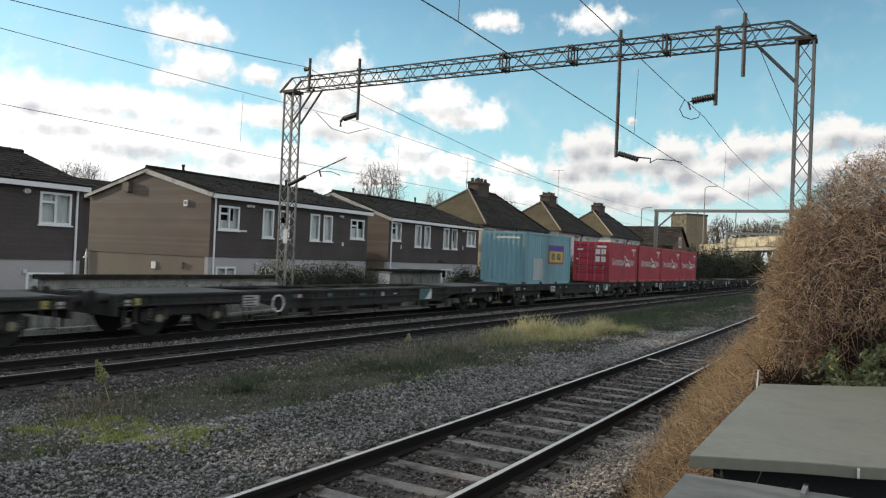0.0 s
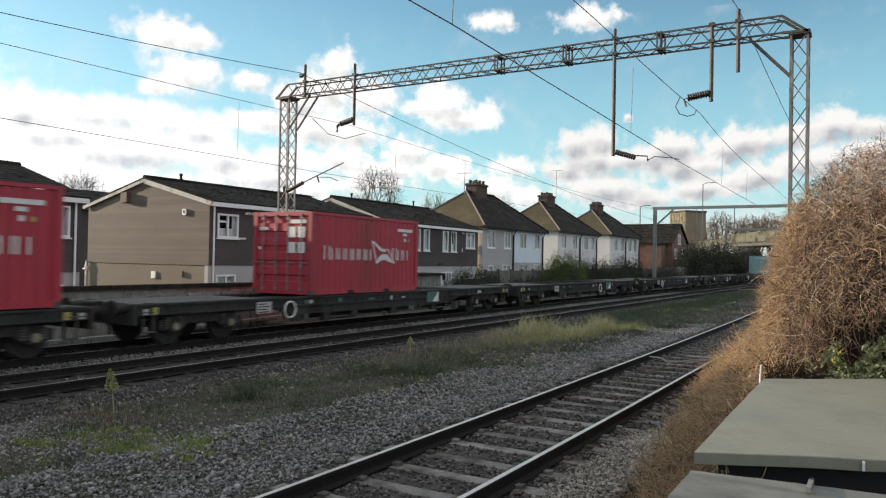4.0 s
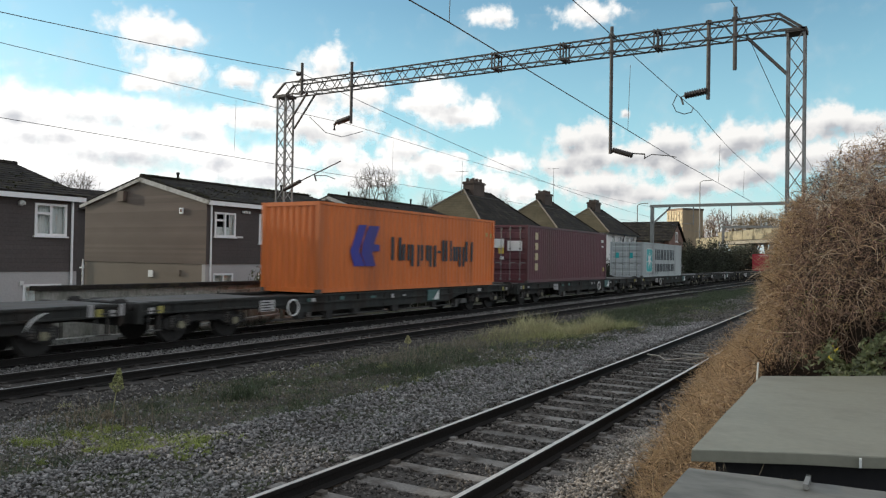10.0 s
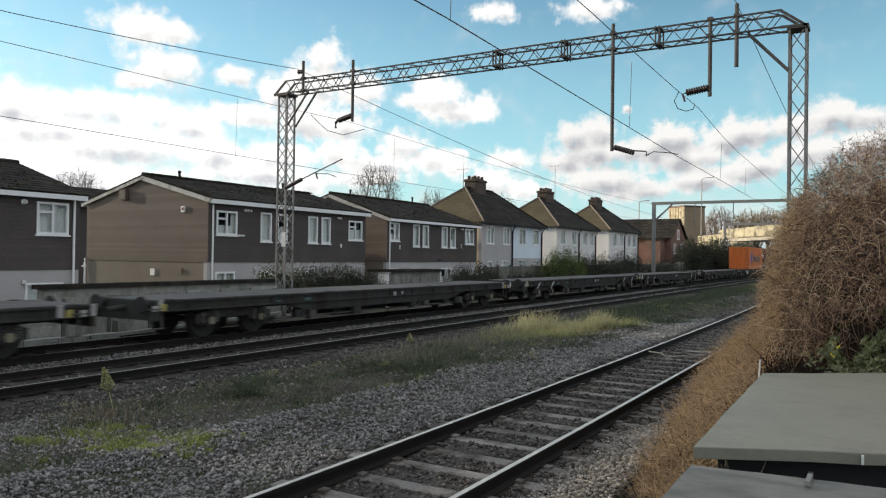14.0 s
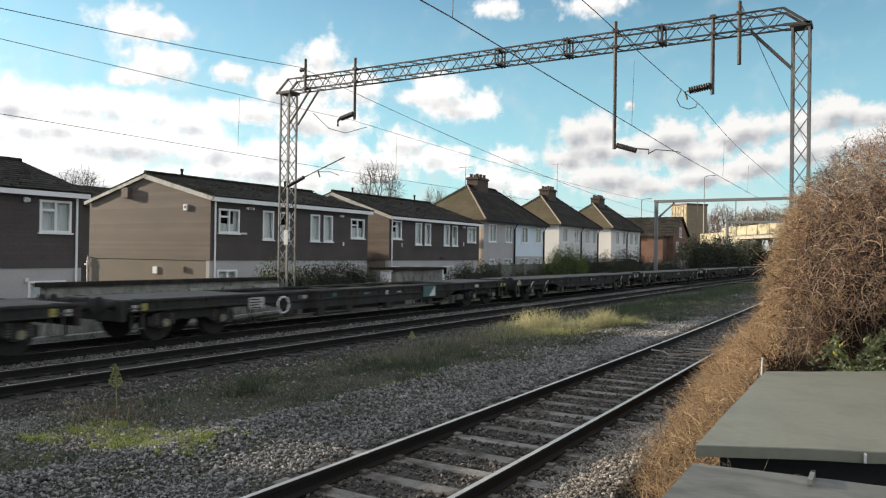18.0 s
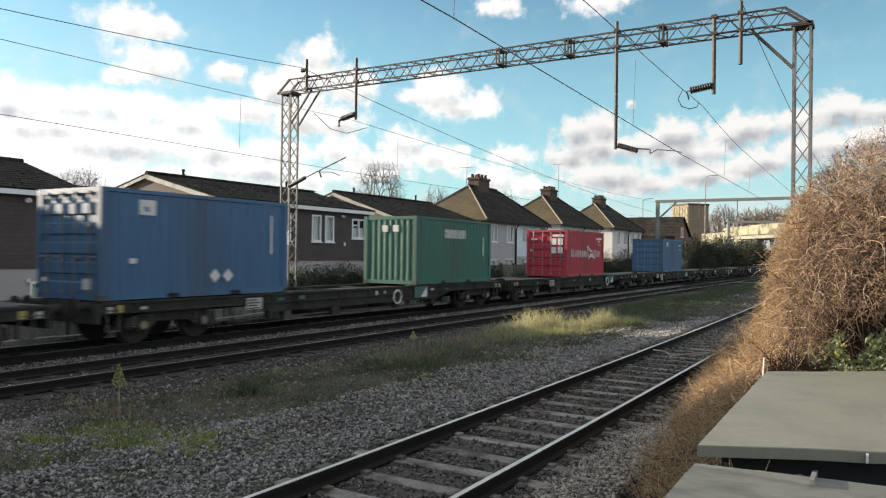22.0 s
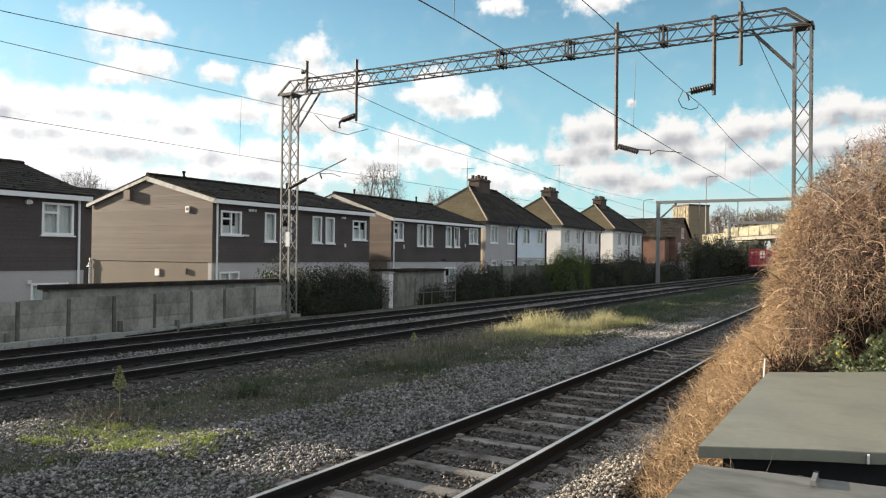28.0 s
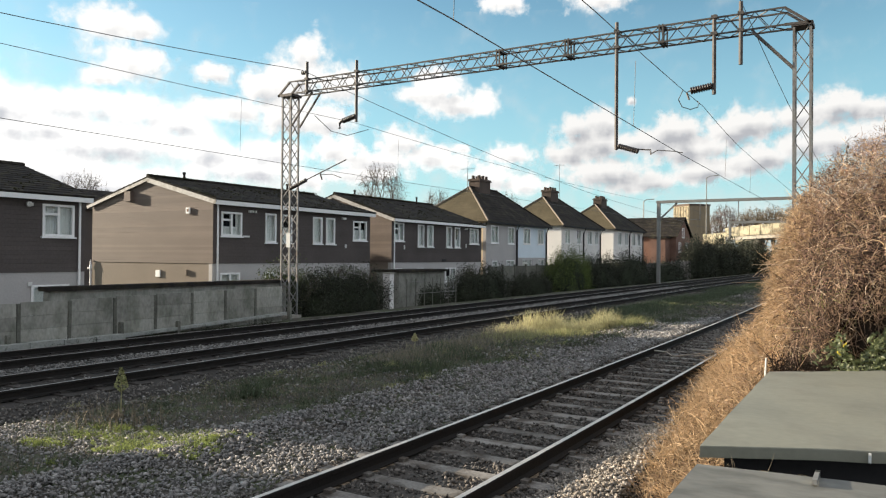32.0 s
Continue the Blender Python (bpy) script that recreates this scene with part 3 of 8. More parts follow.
def terrace(label, y0, y1, wins, low, xf=-25.75, depth=8.7, zb=-0.85, zc=1.72, ze=4.42, za=5.82, boards=True, vent=True, fittings=()):
    """A block of two-storey flats: dark boarded upper floor, pale rendered ground floor, low gable roof."""
    xb, xm = xf - depth, xf - depth / 2
    h = thing("terraced_house", label, "house", "terraced houses along the railway")
    bm = bmesh.new()
    wall_cells(bm, y0, y1, zb, zc, low, xf - 0.25, xf - 0.03)
    part("ground_floor_wall", bm, M_RENDER, h, "pale grey rendered ground floor")
    bm = bmesh.new()
    wall_cells(bm, y0, y1, zc, ze, wins, xf - 0.25, xf - 0.02)
    up = part("upper_wall", bm, M_CLAD, h, "dark brown boarded upper floor")
    if boards:
        rows = int((ze - zc) / 0.15)
        for i in range(rows):
            z = zc + (ze - zc) * i / rows
            zt = zc + (ze - zc) * (i + 1) / rows
            cuts = sorted([(o[0], o[1]) for o in wins if o[2] < zt - 0.03 and o[3] > z + 0.03])
            c = y0
            for a, b in cuts + [(y1, y1)]:
                if a - c > 0.05:
                    bb = bmesh.new()
                    prism(bb, [(xf - 0.02, z), (xf + 0.002, z + 0.003), (xf - 0.001, zt), (xf - 0.02, zt)], "y", c + 0.004, a - 0.004)
                    ob = new("board", mesh_of("board", bb, M_CLAD))
                    ob.parent = up
                c = b
    bm = bmesh.new()
    box(bm, xb, xf - 0.25, y0 + 0.02, y0 + 0.25, zb, zc)
    part("gable_base", bm, M_RENDER_TAN, h, "buff rendered base of the gable wall")
    bm = bmesh.new()
    prism(bm, [(xb, zc), (xf - 0.25, zc), (xf - 0.25, ze), (xm, za), (xb, ze)], "y", y0 + 0.02, y0 + 0.25)
    gw = part("gable_wall", bm, M_CLAD_TAN, h, "tan boarded gable wall")
    if boards:
        rows = 33
        for i in range(rows):
            z, zt = zc + (za - zc) * i / rows, zc + (za - zc) * (i + 1) / rows
            def reach(zz):
                return depth / 2 if zz <= ze else depth / 2 * max(0.0, (za - zz) / (za - ze))
            a, b = reach(z), reach(zt)
            bb = bmesh.new()
            v = [bb.verts.new(c) for c in ((xm - a, y0 - 0.013, z), (xm + a, y0 - 0.013, z), (xm + b, y0 - 0.002, zt), (xm - b, y0 - 0.002, zt),
                                           (xm - a, y0 + 0.02, z), (xm + a, y0 + 0.02, z), (xm + b, y0 + 0.02, zt), (xm - b, y0 + 0.02, zt))]
            for f in ((0, 1, 2, 3), (7, 6, 5, 4), (0, 4, 5, 1), (3, 2, 6, 7), (0, 3, 7, 4), (1, 5, 6, 2)):
                bb.faces.new([v[k] for k in f])
            bmesh.ops.remove_doubles(bb, verts=bb.verts, dist=1e-4)
            ob = new("board", mesh_of("board", bb, M_CLAD_TAN))
            ob.parent = gw
    bm = bmesh.new()
    prism(bm, [(xb, zb), (xf - 0.25, zb), (xf - 0.25, ze), (xm, za), (xb, ze)], "y", y1 - 0.25, y1)
    part("far_gable_wall", bm, M_RENDER, h)
    bm = bmesh.new()
    box(bm, xb, xb + 0.25, y0 + 0.25, y1 - 0.25, zb, ze)
    part("back_wall", bm, M_RENDER, h)
    s = (za - ze) / (depth / 2)
    roof_slope(h, (xf + 0.32, ze - 0.32 * s + 0.10), (xm, za + 0.10), y0 - 0.14, y1 + 0.15, 13, M_TILE)
    roof_slope(h, (xb - 0.32, ze - 0.32 * s + 0.10), (xm, za + 0.10), y0 - 0.14, y1 + 0.15, 13, M_TILE)
    rg = np.random.default_rng(int(y0 * 10))
    k = 1500
    along, up = rg.uniform(y0 - 0.1, y1 + 0.1, k), rg.random(k) ** 0.8
    edge = rg.random(k)
    up = np.where(edge < 0.34, 1.0 - 0.04 * rg.random(k), up)
    along = np.where(edge > 0.86, y0 - 0.12 + 0.25 * rg.random(k), along)
    clump = np.sin(along * 1.9 + up * 5) + np.sin(along * 0.7 - up * 9) + rg.normal(0, 0.4, k) > 0.1
    spots = np.stack([(xf + 0.32) + (xm - xf - 0.32) * up, along, (ze - 0.32 * s + 0.10) + (za - ze + 0.32 * s) * up + 0.035 + 0.07 * (up > 0.955)], 1)[clump]
    mo = stone_field("moss_growth", "", len(spots), int(y0), lambda r, n: (spots, np.ones(len(spots))), (0.025, 0.065), M_ROOF_MOSS)
    mo.parent = h
    tagged(mo, "clumps of dark moss on the roof tiles")
    bm = bmesh.new()
    tube(bm, [(xm, y0 - 0.12, za + 0.12), (xm, y1 + 0.13, za + 0.12)], 0.11, 8)
    part("ridge_tiles", bm, M_TILE, h)
    bm = bmesh.new()
    box(bm, xf + 0.22, xf + 0.30, y0 - 0.12, y1 + 0.12, ze - 0.22, ze + 0.0)
    part("fascia", bm, M_WHITE, h, "white fascia board and gutter")
    for sgn, xe in ((1, xf + 0.3), (-1, xb - 0.3)):
        bm = bmesh.new()
        beam(bm, (xe, y0 - 0.11, ze - 0.3 * s - 0.03), (xm, y0 - 0.11, za - 0.03 - (0.03 if sgn > 0 else 0)), 0.05, 0.23 if sgn > 0 else 0.15)
        part("bargeboard", bm, M_BARGE, h, "white bargeboard along the gable verge")
    for o in wins:
        wide = o[1] - o[0] > 1.0
        window(h, xf, o[0], o[1], o[2], o[3], 2 if wide else 1, 0.36 if wide else 0.0)
    for o in low:
        window(h, xf - 0.03, o[0], o[1], o[2], o[3], 2)
    for yv, xv in ((y0 + 2.1, xm - 0.1), (y1 - 2.6, xm + 0.35)):
        bm = bmesh.new()
        tube(bm, [(xv, yv, za - 0.2), (xv, yv, za + 0.42), (xv, yv, za + 0.43), (xv, yv, za + 0.52)], [0.06, 0.06, 0.085, 0.08], 8)
        part("roof_vent", bm, M_TILE, h, "short dark vent pipe on the roof")
    downpipe(h, xf, y0 + 0.22 if y0 > 20 else y1 - 0.26, zb, ze - 0.1)
    for nm, y, z, w, t in fittings:
        bm = bmesh.new()
        if nm == "lamp":
            tube(bm, [(xf, y, z), (xf + 0.10, y, z), (xf + 0.14, y, z - 0.02)], [t, t, t * 0.6], 10)
            for s in (-1, 1):
                box(bm, xf + 0.03, xf + 0.13, y + s * w / 2 - 0.05, y + s * w / 2 + 0.05, z - 0.06, z + 0.05)
        else:
            box(bm, xf - 0.02, xf + 0.05, y - w / 2, y + w / 2, z - t / 2, z + t / 2)
        part("wall_" + nm, bm, M_MARK if nm != "grille" else M_DARK, h)
    if vent:
        bm = bmesh.new()
        box(bm, xm - 1.58, xm - 1.12, y0 - 0.22, y0 - 0.02, 4.64, 5.12)
        part("flue_box", bm, M_CLAD_TAN, h, "tan boxed flue on the gable")
        bm = bmesh.new()
        box(bm, xm + 2.66, xm + 2.90, y0 - 0.09, y0 - 0.02, 3.97, 4.24)
        ab = part("alarm_box", bm, M_WHITE, h)
        bm = bmesh.new()
        box(bm, xm + 2.72, xm + 2.84, y0 - 0.098, y0 - 0.088, 4.05, 4.18)
        part("alarm_label", bm, M_BRICK, ab, "small brown label on the alarm box")
        bm = bmesh.new()
        box(bm, xm + 2.50, xm + 2.72, y0 - 0.07, y0 + 0.02, 1.18, 1.42)
        part("meter_box", bm, M_RENDER_TAN, h)
        bm = bmesh.new()
        box(bm, xm + 0.55, xm + 0.85, y0 - 0.04, y0 + 0.02, 1.06, 1.38)
        part("flue_cover", bm, M_WHITE, h)
        bm = bmesh.new()
        vx, vy = xm - 4.36, y0 - 0.065
        tube(bm, [(vx, vy, 0.2), (vx, vy, 1.36), (vx, vy, 1.37), (vx, vy, 1.46), (vx, vy, 1.60), (vx, vy, 1.82)], [0.05, 0.05, 0.07, 0.07, 0.05, 0.03], 10)
        box(bm, vx - 0.24, vx + 0.10, vy - 0.03, vy + 0.02, 1.36, 1.43)
        part("vent_pipe", bm, M_WHITE, h)
    return h


UP, LO = 2.96, 4.07


def build_terraces():
    sq = lambda a: (a, a + 1.25, 2.96, 4.06)
    nr = lambda a: (a, a + 0.74, 2.72, 4.12)
    terrace("two-storey flats, dark boarded above and pale render below, beside the tracks", 23.0, 34.6,
            [sq(23.45), nr(26.2), nr(27.32), nr(29.63), nr(30.68), sq(33.0)], [(23.45, 24.63, 0.3, 1.30), (26.2, 26.95, 0.5, 1.30), (29.6, 30.8, 0.3, 1.28)], ze=4.56, za=5.68, fittings=[("lamp", 25.3, 4.15, 0.36, 0.07), ("plate", 24.95, 2.97, 0.42, 0.08), ("lamp", 32.1, 4.14, 0.2, 0.06), ("vent", 32.34, 2.63, 0.12, 0.2), ("vent", 25.9, 1.45, 0.1, 0.1)])
    terrace("two-storey flats with a tan gable behind the garden hedge", 36.75, 48.2,
            [(37.0, 38.05, 3.02, 4.14), nr(39.62), nr(40.74), nr(43.15), nr(44.28), (46.4, 47.7, 3.0, 4.12)], [(36.95, 37.95, 0.1, 1.36), (39.5, 40.4, 0.6, 1.34), (43.1, 44.5, 0.4, 1.34)], vent=False, za=5.9, fittings=[("lamp", 38.25, 4.3, 0.5, 0.08), ("vent", 38.1, 2.66, 0.08, 0.26), ("lamp", 45.8, 4.05, 0.2, 0.06), ("vent", 45.85, 2.86, 0.08, 0.26), ("grille", 42.9, 1.85, 0.5, 0.14)])
    terrace("two-storey flats, dark boarded above, white window frames", 3.7, 16.9, [(15.25, 16.45, 2.72, 3.88), (12.3, 13.1, 2.5, 3.9), (8.2, 9.4, 2.72, 3.88)],
            [(14.9, 16.3, -0.2, 1.0)], ze=4.22, zc=1.45, za=5.55, vent=False, fittings=[("lamp", 14.75, 3.83, 0.12, 0.10), ("vent", 14.83, 1.04, 0.14, 0.14)])


def semi(label, y0, y1, dz, walls, wins, low, xf=-26.1, xb=-32.7, chim=True):
    """A pair of semi-detached houses under one hipped roof with a tall chimney on the ridge."""
    zb, ze, za = -0.6, 4.75 + dz, 7.72 + dz
    xm = (xf + xb) / 2
    h = thing("semi_detached_house", label, "house", "semi-detached houses")
    mid = walls[2]
    for a, b, m, n in ((y0, mid, walls[0], 0), (mid, y1, walls[1], 1)):
        bm = bmesh.new()
        wall_cells(bm, a, b, zb, ze, [o for o in wins + low if a <= o[0] < b], xf - 0.25, xf)
        part("front_wall", bm, m, h)
    bm = bmesh.new()
    box(bm, xb, xf - 0.25, y0, y0 + 0.25, zb, ze)
    part("side_wall", bm, walls[3], h)
    bm = bmesh.new()
    box(bm, xb, xf - 0.25, y1 - 0.25, y1, zb, ze)
    part("side_wall", bm, walls[1], h)
    bm = bmesh.new()
    box(bm, xb, xb + 0.25, y0 + 0.25, y1 - 0.25, zb, ze)
    part("back_wall", bm, walls[0], h)
    o = 0.35
    rise = 3.3
    roof_slope(h, (xf + o, ze), (xm, za), y0 - o, y1 + o, 14, M_TILE, "roof_slope", y0 + rise, y1 - rise)
    roof_slope(h, (xb - o, ze), (xm, za), y0 - o, y1 + o, 14, M_TILE, "roof_slope", y0 + rise, y1 - rise)
    for ye, yr in ((y0 - o, y0 + rise), (y1 + o, y1 - rise)):
        # Only the near hip takes the sunlit tone: the sun is in its colour.
        tan = M_TILE_SUNLIT if ye < yr else M_TILE
        bm = bmesh.new()
        vv = [bm.verts.new(c) for c in ((xf + o, ye, ze - 0.03), (xb - o, ye, ze - 0.03), (xm, yr, za - 0.03))]
        bm.faces.new(vv)
        bmesh.ops.solidify(bm, geom=bm.faces[:], thickness=0.03)
        hip = part("hip_slope", bm, tan, h, "tiled hip slope, sunlit brown on the near side")
        for i in range(14):
            bm = bmesh.new()
            a, b = i / 14, min(1.0, (i + 1.1) / 14)
            xa0, xa1 = (xf + o) + (xm - xf - o) * a, (xb - o) + (xm - xb + o) * a
            xb0, xb1 = (xf + o) + (xm - xf - o) * b, (xb - o) + (xm - xb + o) * b
            za0, zb0 = ze + (za - ze) * a, ze + (za - ze) * b
            ya0, yb0 = ye + (yr - ye) * a, ye + (yr - ye) * b
            v = [bm.verts.new(c) for c in ((xa0, ya0, za0 + 0.03), (xa1, ya0, za0 + 0.03), (xb1, yb0, zb0 + 0.015), (xb0, yb0, zb0 + 0.015),
                                           (xa0, ya0, za0 - 0.01), (xa1, ya0, za0 - 0.01), (xb1, yb0, zb0 - 0.02), (xb0, yb0, zb0 - 0.02))]
            for f in ((0, 1, 2, 3), (7, 6, 5, 4), (0, 4, 5, 1), (3, 2, 6, 7), (0, 3, 7, 4), (1, 5, 6, 2)):
                bm.faces.new([v[q] for q in f])
            part("tile_course", bm, tan, hip)
        for xe in (xf + o, xb - o):
            bm = bmesh.new()
            tube(bm, [(xe, ye, ze + 0.05), (xm, yr, za + 0.05)], 0.075, 6)
            part("hip_tiles", bm, M_RENDER_TAN if ye < yr else M_TILE, h, "hip tiles, paler on the near side")
    bm = bmesh.new()
    tube(bm, [(xm, y0 + rise, za + 0.06), (xm, y1 - rise, za + 0.06)], 0.1, 6)
    part("ridge_tiles", bm, M_TILE, h)
    bm = bmesh.new()
    box(bm, xf + o - 0.05, xf + o + 0.06, y0 - o, y1 + o, ze - 0.12, ze + 0.0)
    part("gutter", bm, M_DARK, h, "black gutter along the eaves")
    yc = y0 + rise + 1.75
    bm = bmesh.new()
    box(bm, xm - 0.5, xm + 0.5, yc - 0.95, yc + 0.95, za - 0.6, za + 0.60)
    box(bm, xm - 0.58, xm + 0.58, yc - 1.03, yc + 1.03, za + 0.60, za + 0.71)
    box(bm, xm - 0.53, xm + 0.53, yc - 0.98, yc + 0.98, za + 0.71, za + 0.79)
    ch = part("chimney", bm, M_CHIMNEY, h, "sooty brick chimney stack")
    for i in range(6):
        bm = bmesh.new()
        px, py = xm + (0.27 if i % 2 else -0.27), yc - 0.62 + 0.62 * (i // 2)
        tube(bm, [(px, py, za + 0.76), (px, py, za + 1.02), (px, py, za + 1.08)], [0.15, 0.13, 0.15], 8)
        part("chimney_pot", bm, M_CHIMNEY, ch)
    for q in wins + low:
        window(h, xf - 0.03, q[0], q[1], q[2], q[3], 2, 0.3, 0.08)
    if walls[1] is M_RENDER_BLUE:
        bm = bmesh.new()
        wall_cells(bm, mid, y1, zb, 2.05, [o for o in low if o[0] >= mid], xf + 0.001, xf + 0.03)
        part("lower_band", bm, M_RENDER, h, "grey rendered ground floor band")
    for yy in (mid - 0.12, y1 - 0.3):
        bm = bmesh.new()
        tube(bm, [(xf + 0.09, yy, zb), (xf + 0.09, yy, ze - 0.55), (xf + 0.3, yy, ze - 0.12)], 0.07, 6)
        part("downpipe", bm, M_DARK, h, "black downpipe")
    return h


def build_semis():
    # The side wall's brighter cream also carries the sunlight falling on it.
    semi("grey and pale blue rendered semi-detached pair with a hipped tile roof", 49.6, 61.1, 0.0, (M_RENDER, M_RENDER_BLUE, 54.95, M_RENDER_CREAM_LIT),
         [(50.4, 51.7, 3.14, 4.5), (53.3, 54.5, 3.14, 4.5), (56.2, 57.6, 3.18, 4.5), (59.1, 60.4, 3.2, 4.5)], [(50.6, 51.5, 0.3, 1.8), (53.0, 54.6, 1.0, 1.85), (56.0, 57.9, 0.9, 1.9), (59.1, 60.5, 0.9, 1.9)])
    semi("white rendered semi-detached pair with a brick chimney", 64.5, 75.3, 0.28, (M_RENDER_WHITE, M_RENDER_WHITE, 70.2, M_RENDER_WHITE),
         [(65.3, 66.7, 3.4, 4.8), (68.4, 69.6, 3.4, 4.8), (71.3, 72.7, 3.4, 4.8), (73.5, 74.6, 3.4, 4.8)], [(65.4, 67.0, 1.0, 2.0), (71.4, 73.0, 1.0, 2.0)])
    semi("white rendered semi-detached pair with dark downpipes", 79.5, 90.8, 0.5, (M_RENDER_WHITE, M_RENDER_WHITE, 85.2, M_RENDER_WHITE),
         [(81.0, 82.4, 3.5, 5.0), (83.6, 84.8, 3.5, 5.0), (86.3, 87.7, 3.5, 5.0), (88.5, 89.8, 3.5, 5.0)], [(81.4, 83.0, 1.0, 2.0), (87.4, 89.0, 1.0, 2.0)])


# ---- overhead line gantries ----
def lattice_post(root, xc, yc, half, z0, z1, pitch, name="mast"):
    """Four angle legs with cross lacing on each side."""
    bm = bmesh.new()
    box(bm, xc - half * 1.6, xc + half * 1.6, yc - half * 1.6, yc + half * 1.6, z0 - 0.25, z0 + 0.05)
    mast = part(name, bm, M_CONCRETE, root, "concrete foot of a lattice mast")
    legs = [(xc + sx * half, yc + sy * half) for sx, sy in ((-1, -1), (1, -1), (1, 1), (-1, 1))]
    for x, y in legs:
        bm = bmesh.new()
        beam(bm, (x, y, z0), (x, y, z1), 0.058)
        part("leg", bm, M_STEEL, mast, "rust-stained steel angle leg")
    n = max(2, round((z1 - z0) / pitch))
    for i in range(4):
        (xa, ya), (xb, yb) = legs[i], legs[(i + 1) % 4]
        for k in range(n):
            bm = bmesh.new()
            za, zb = z0 + (z1 - z0) * k / n, z0 + (z1 - z0) * (k + 1) / n
            a, b = ((xa, ya), (xb, yb)) if k % 2 else ((xb, yb), (xa, ya))
            beam(bm, (*a, za), (*b, zb), 0.034, 0.024)
            part("lacing_bar", bm, M_STEEL, mast)
    return mast


def build_gantry():
    y = 21.75
    g = thing("overhead_line_gantry", "rusty lattice steel gantry carrying the overhead wires", "gantry")
    lattice_post(g, -20.08, y, 0.215, -0.25, 8.30, 0.50)
    lattice_post(g, -2.02, y, 0.20, -0.25, 8.30, 0.62)
    # the beam: four chords and lacing, in three lengths with joint frames
    z0, z1, w = 8.34, 8.80, 0.25
    xs = (-19.9, -2.45)
    for zz in (z0, z1):
        for yy in (y - w, y + w):
            bm = bmesh.new()
            beam(bm, (xs[0], yy, zz), (xs[1], yy, zz), 0.044)
            part("chord", bm, M_STEEL_DARK, g, "steel angle chord")
    for xe, xo in ((xs[0], -20.5), (xs[1], -1.80)):
        for yy in (y - w, y + w):
            bm = bmesh.new()
            beam(bm, (xe, yy, z1), (xo, yy, z0 - 0.05), 0.065)
            beam(bm, (xe, yy, z0), (xo, yy, z0 - 0.02), 0.065)
            part("end_strut", bm, M_STEEL_DARK, g)
    for x0, x1, d in ((-20.36, -19.78, 0.29), (-2.28, -1.76, 0.27)):
        bm = bmesh.new()
        box(bm, x0, x1, y - d, y + d, 8.26, 8.36)
        part("cap_plate", bm, M_STEEL_DARK, g)
    n = 48
    for yy in (y - w, y + w):
        for k in range(n):
            a, b = xs[0] + (xs[1] - xs[0]) * k / n, xs[0] + (xs[1] - xs[0]) * (k + 1) / n
            bm = bmesh.new()
            beam(bm, (a, yy, z0 if k % 2 else z1), (b, yy, z1 if k % 2 else z0), 0.024, 0.02)
            part("lacing_bar", bm, M_STEEL_DARK, g)
    for zz in (z0, z1):
        for k in range(n):
            bm = bmesh.new()
            a, b = xs[0] + (xs[1] - xs[0]) * k / n, xs[0] + (xs[1] - xs[0]) * (k + 1) / n
            beam(bm, (a, y - w if k % 2 else y + w, zz), (b, y + w if k % 2 else y - w, zz), 0.026, 0.022)
            part("lacing_bar", bm, M_STEEL_DARK, g)
    for xj in (-10.93, -8.57, -5.69):
        bm = bmesh.new()
        for d in (-0.05, 0.05):
            for yy in (y - w, y + w):
                beam(bm, (xj + d, yy, z0 - 0.05), (xj + d, yy, z1 + 0.05), 0.04)
            for zz in (z0, z1):
                beam(bm, (xj + d, y - w, zz), (xj + d, y + w, zz), 0.06)
        part("splice_frame", bm, M_STEEL_DARK, g)
    for a, b in (((-19.82, 7.1), (-18.8, 8.32)), ((-2.24, 7.2), (-3.25, 8.32))):
        for yy in (y - 0.22, y + 0.22):
            bm = bmesh.new()
            beam(bm, (a[0], yy, a[1]), (b[0], yy, b[1]), 0.06, 0.05)
            part("knee_brace", bm, M_STEEL_DARK, g)
    bm = bmesh.new()
    box(bm, -20.0, -19.8, y - 0.27, y - 0.245, 2.42, 2.98)
    part("sign_plate", bm, M_MARK, g, "small white plate on the mast")
    # drop tubes
    for x, zb, zt in ((-18.98, 8.25, 9.45), (-16.62, 6.97, 9.2), (-6.97, 5.31, 9.08), (-4.21, 6.66, 8.86), (-3.52, 7.40, 9.12)):
        bm = bmesh.new()
        tube(bm, [(x, y - 0.32, zb), (x, y - 0.32, zt)], 0.055, 8)
        d = part("drop_tube", bm, M_STEEL_DARK, g, "round steel drop tube")
        for zz in (z0, z1):
            bm = bmesh.new()
            box(bm, x - 0.075, x + 0.075, y - 0.385, y - 0.2, zz - 0.045, zz + 0.045)
            part("clamp", bm, M_STEEL_DARK, d)

    def insulator(a, b, disks=9, r=0.085):
        bm = bmesh.new()
        a, b = Vector(a), Vector(b)
        pts, rad = [], []
        for i in range(disks):
            for t, q in ((0.0, 0.7), (0.3, 1.0), (0.65, 0.97), (0.85, 0.7)):
                pts.append(a.lerp(b, (i + t) / disks))
                rad.append(r * q)
        tube(bm, pts, rad, 10)
        return part("insulator", bm, M_INSUL, g, "ribbed brown insulator", True)

    def rod(pts, r=0.02, name="arm"):
        bm = bmesh.new()
        tube(bm, pts, r, 6)
        return part(name, bm, M_STEEL_DARK, g)

    yy = y - 0.32
    insulator((-16.66, yy, 7.18), (-17.25, yy, 7.05), 7, 0.10)
    rod([(-17.25, yy, 7.08), (-17.38, yy, 6.98), (-17.38, yy, 6.78)], 0.05, "stay_weight")
    insulator((-6.9, yy, 5.42), (-6.3, yy, 5.22), 9, 0.085)
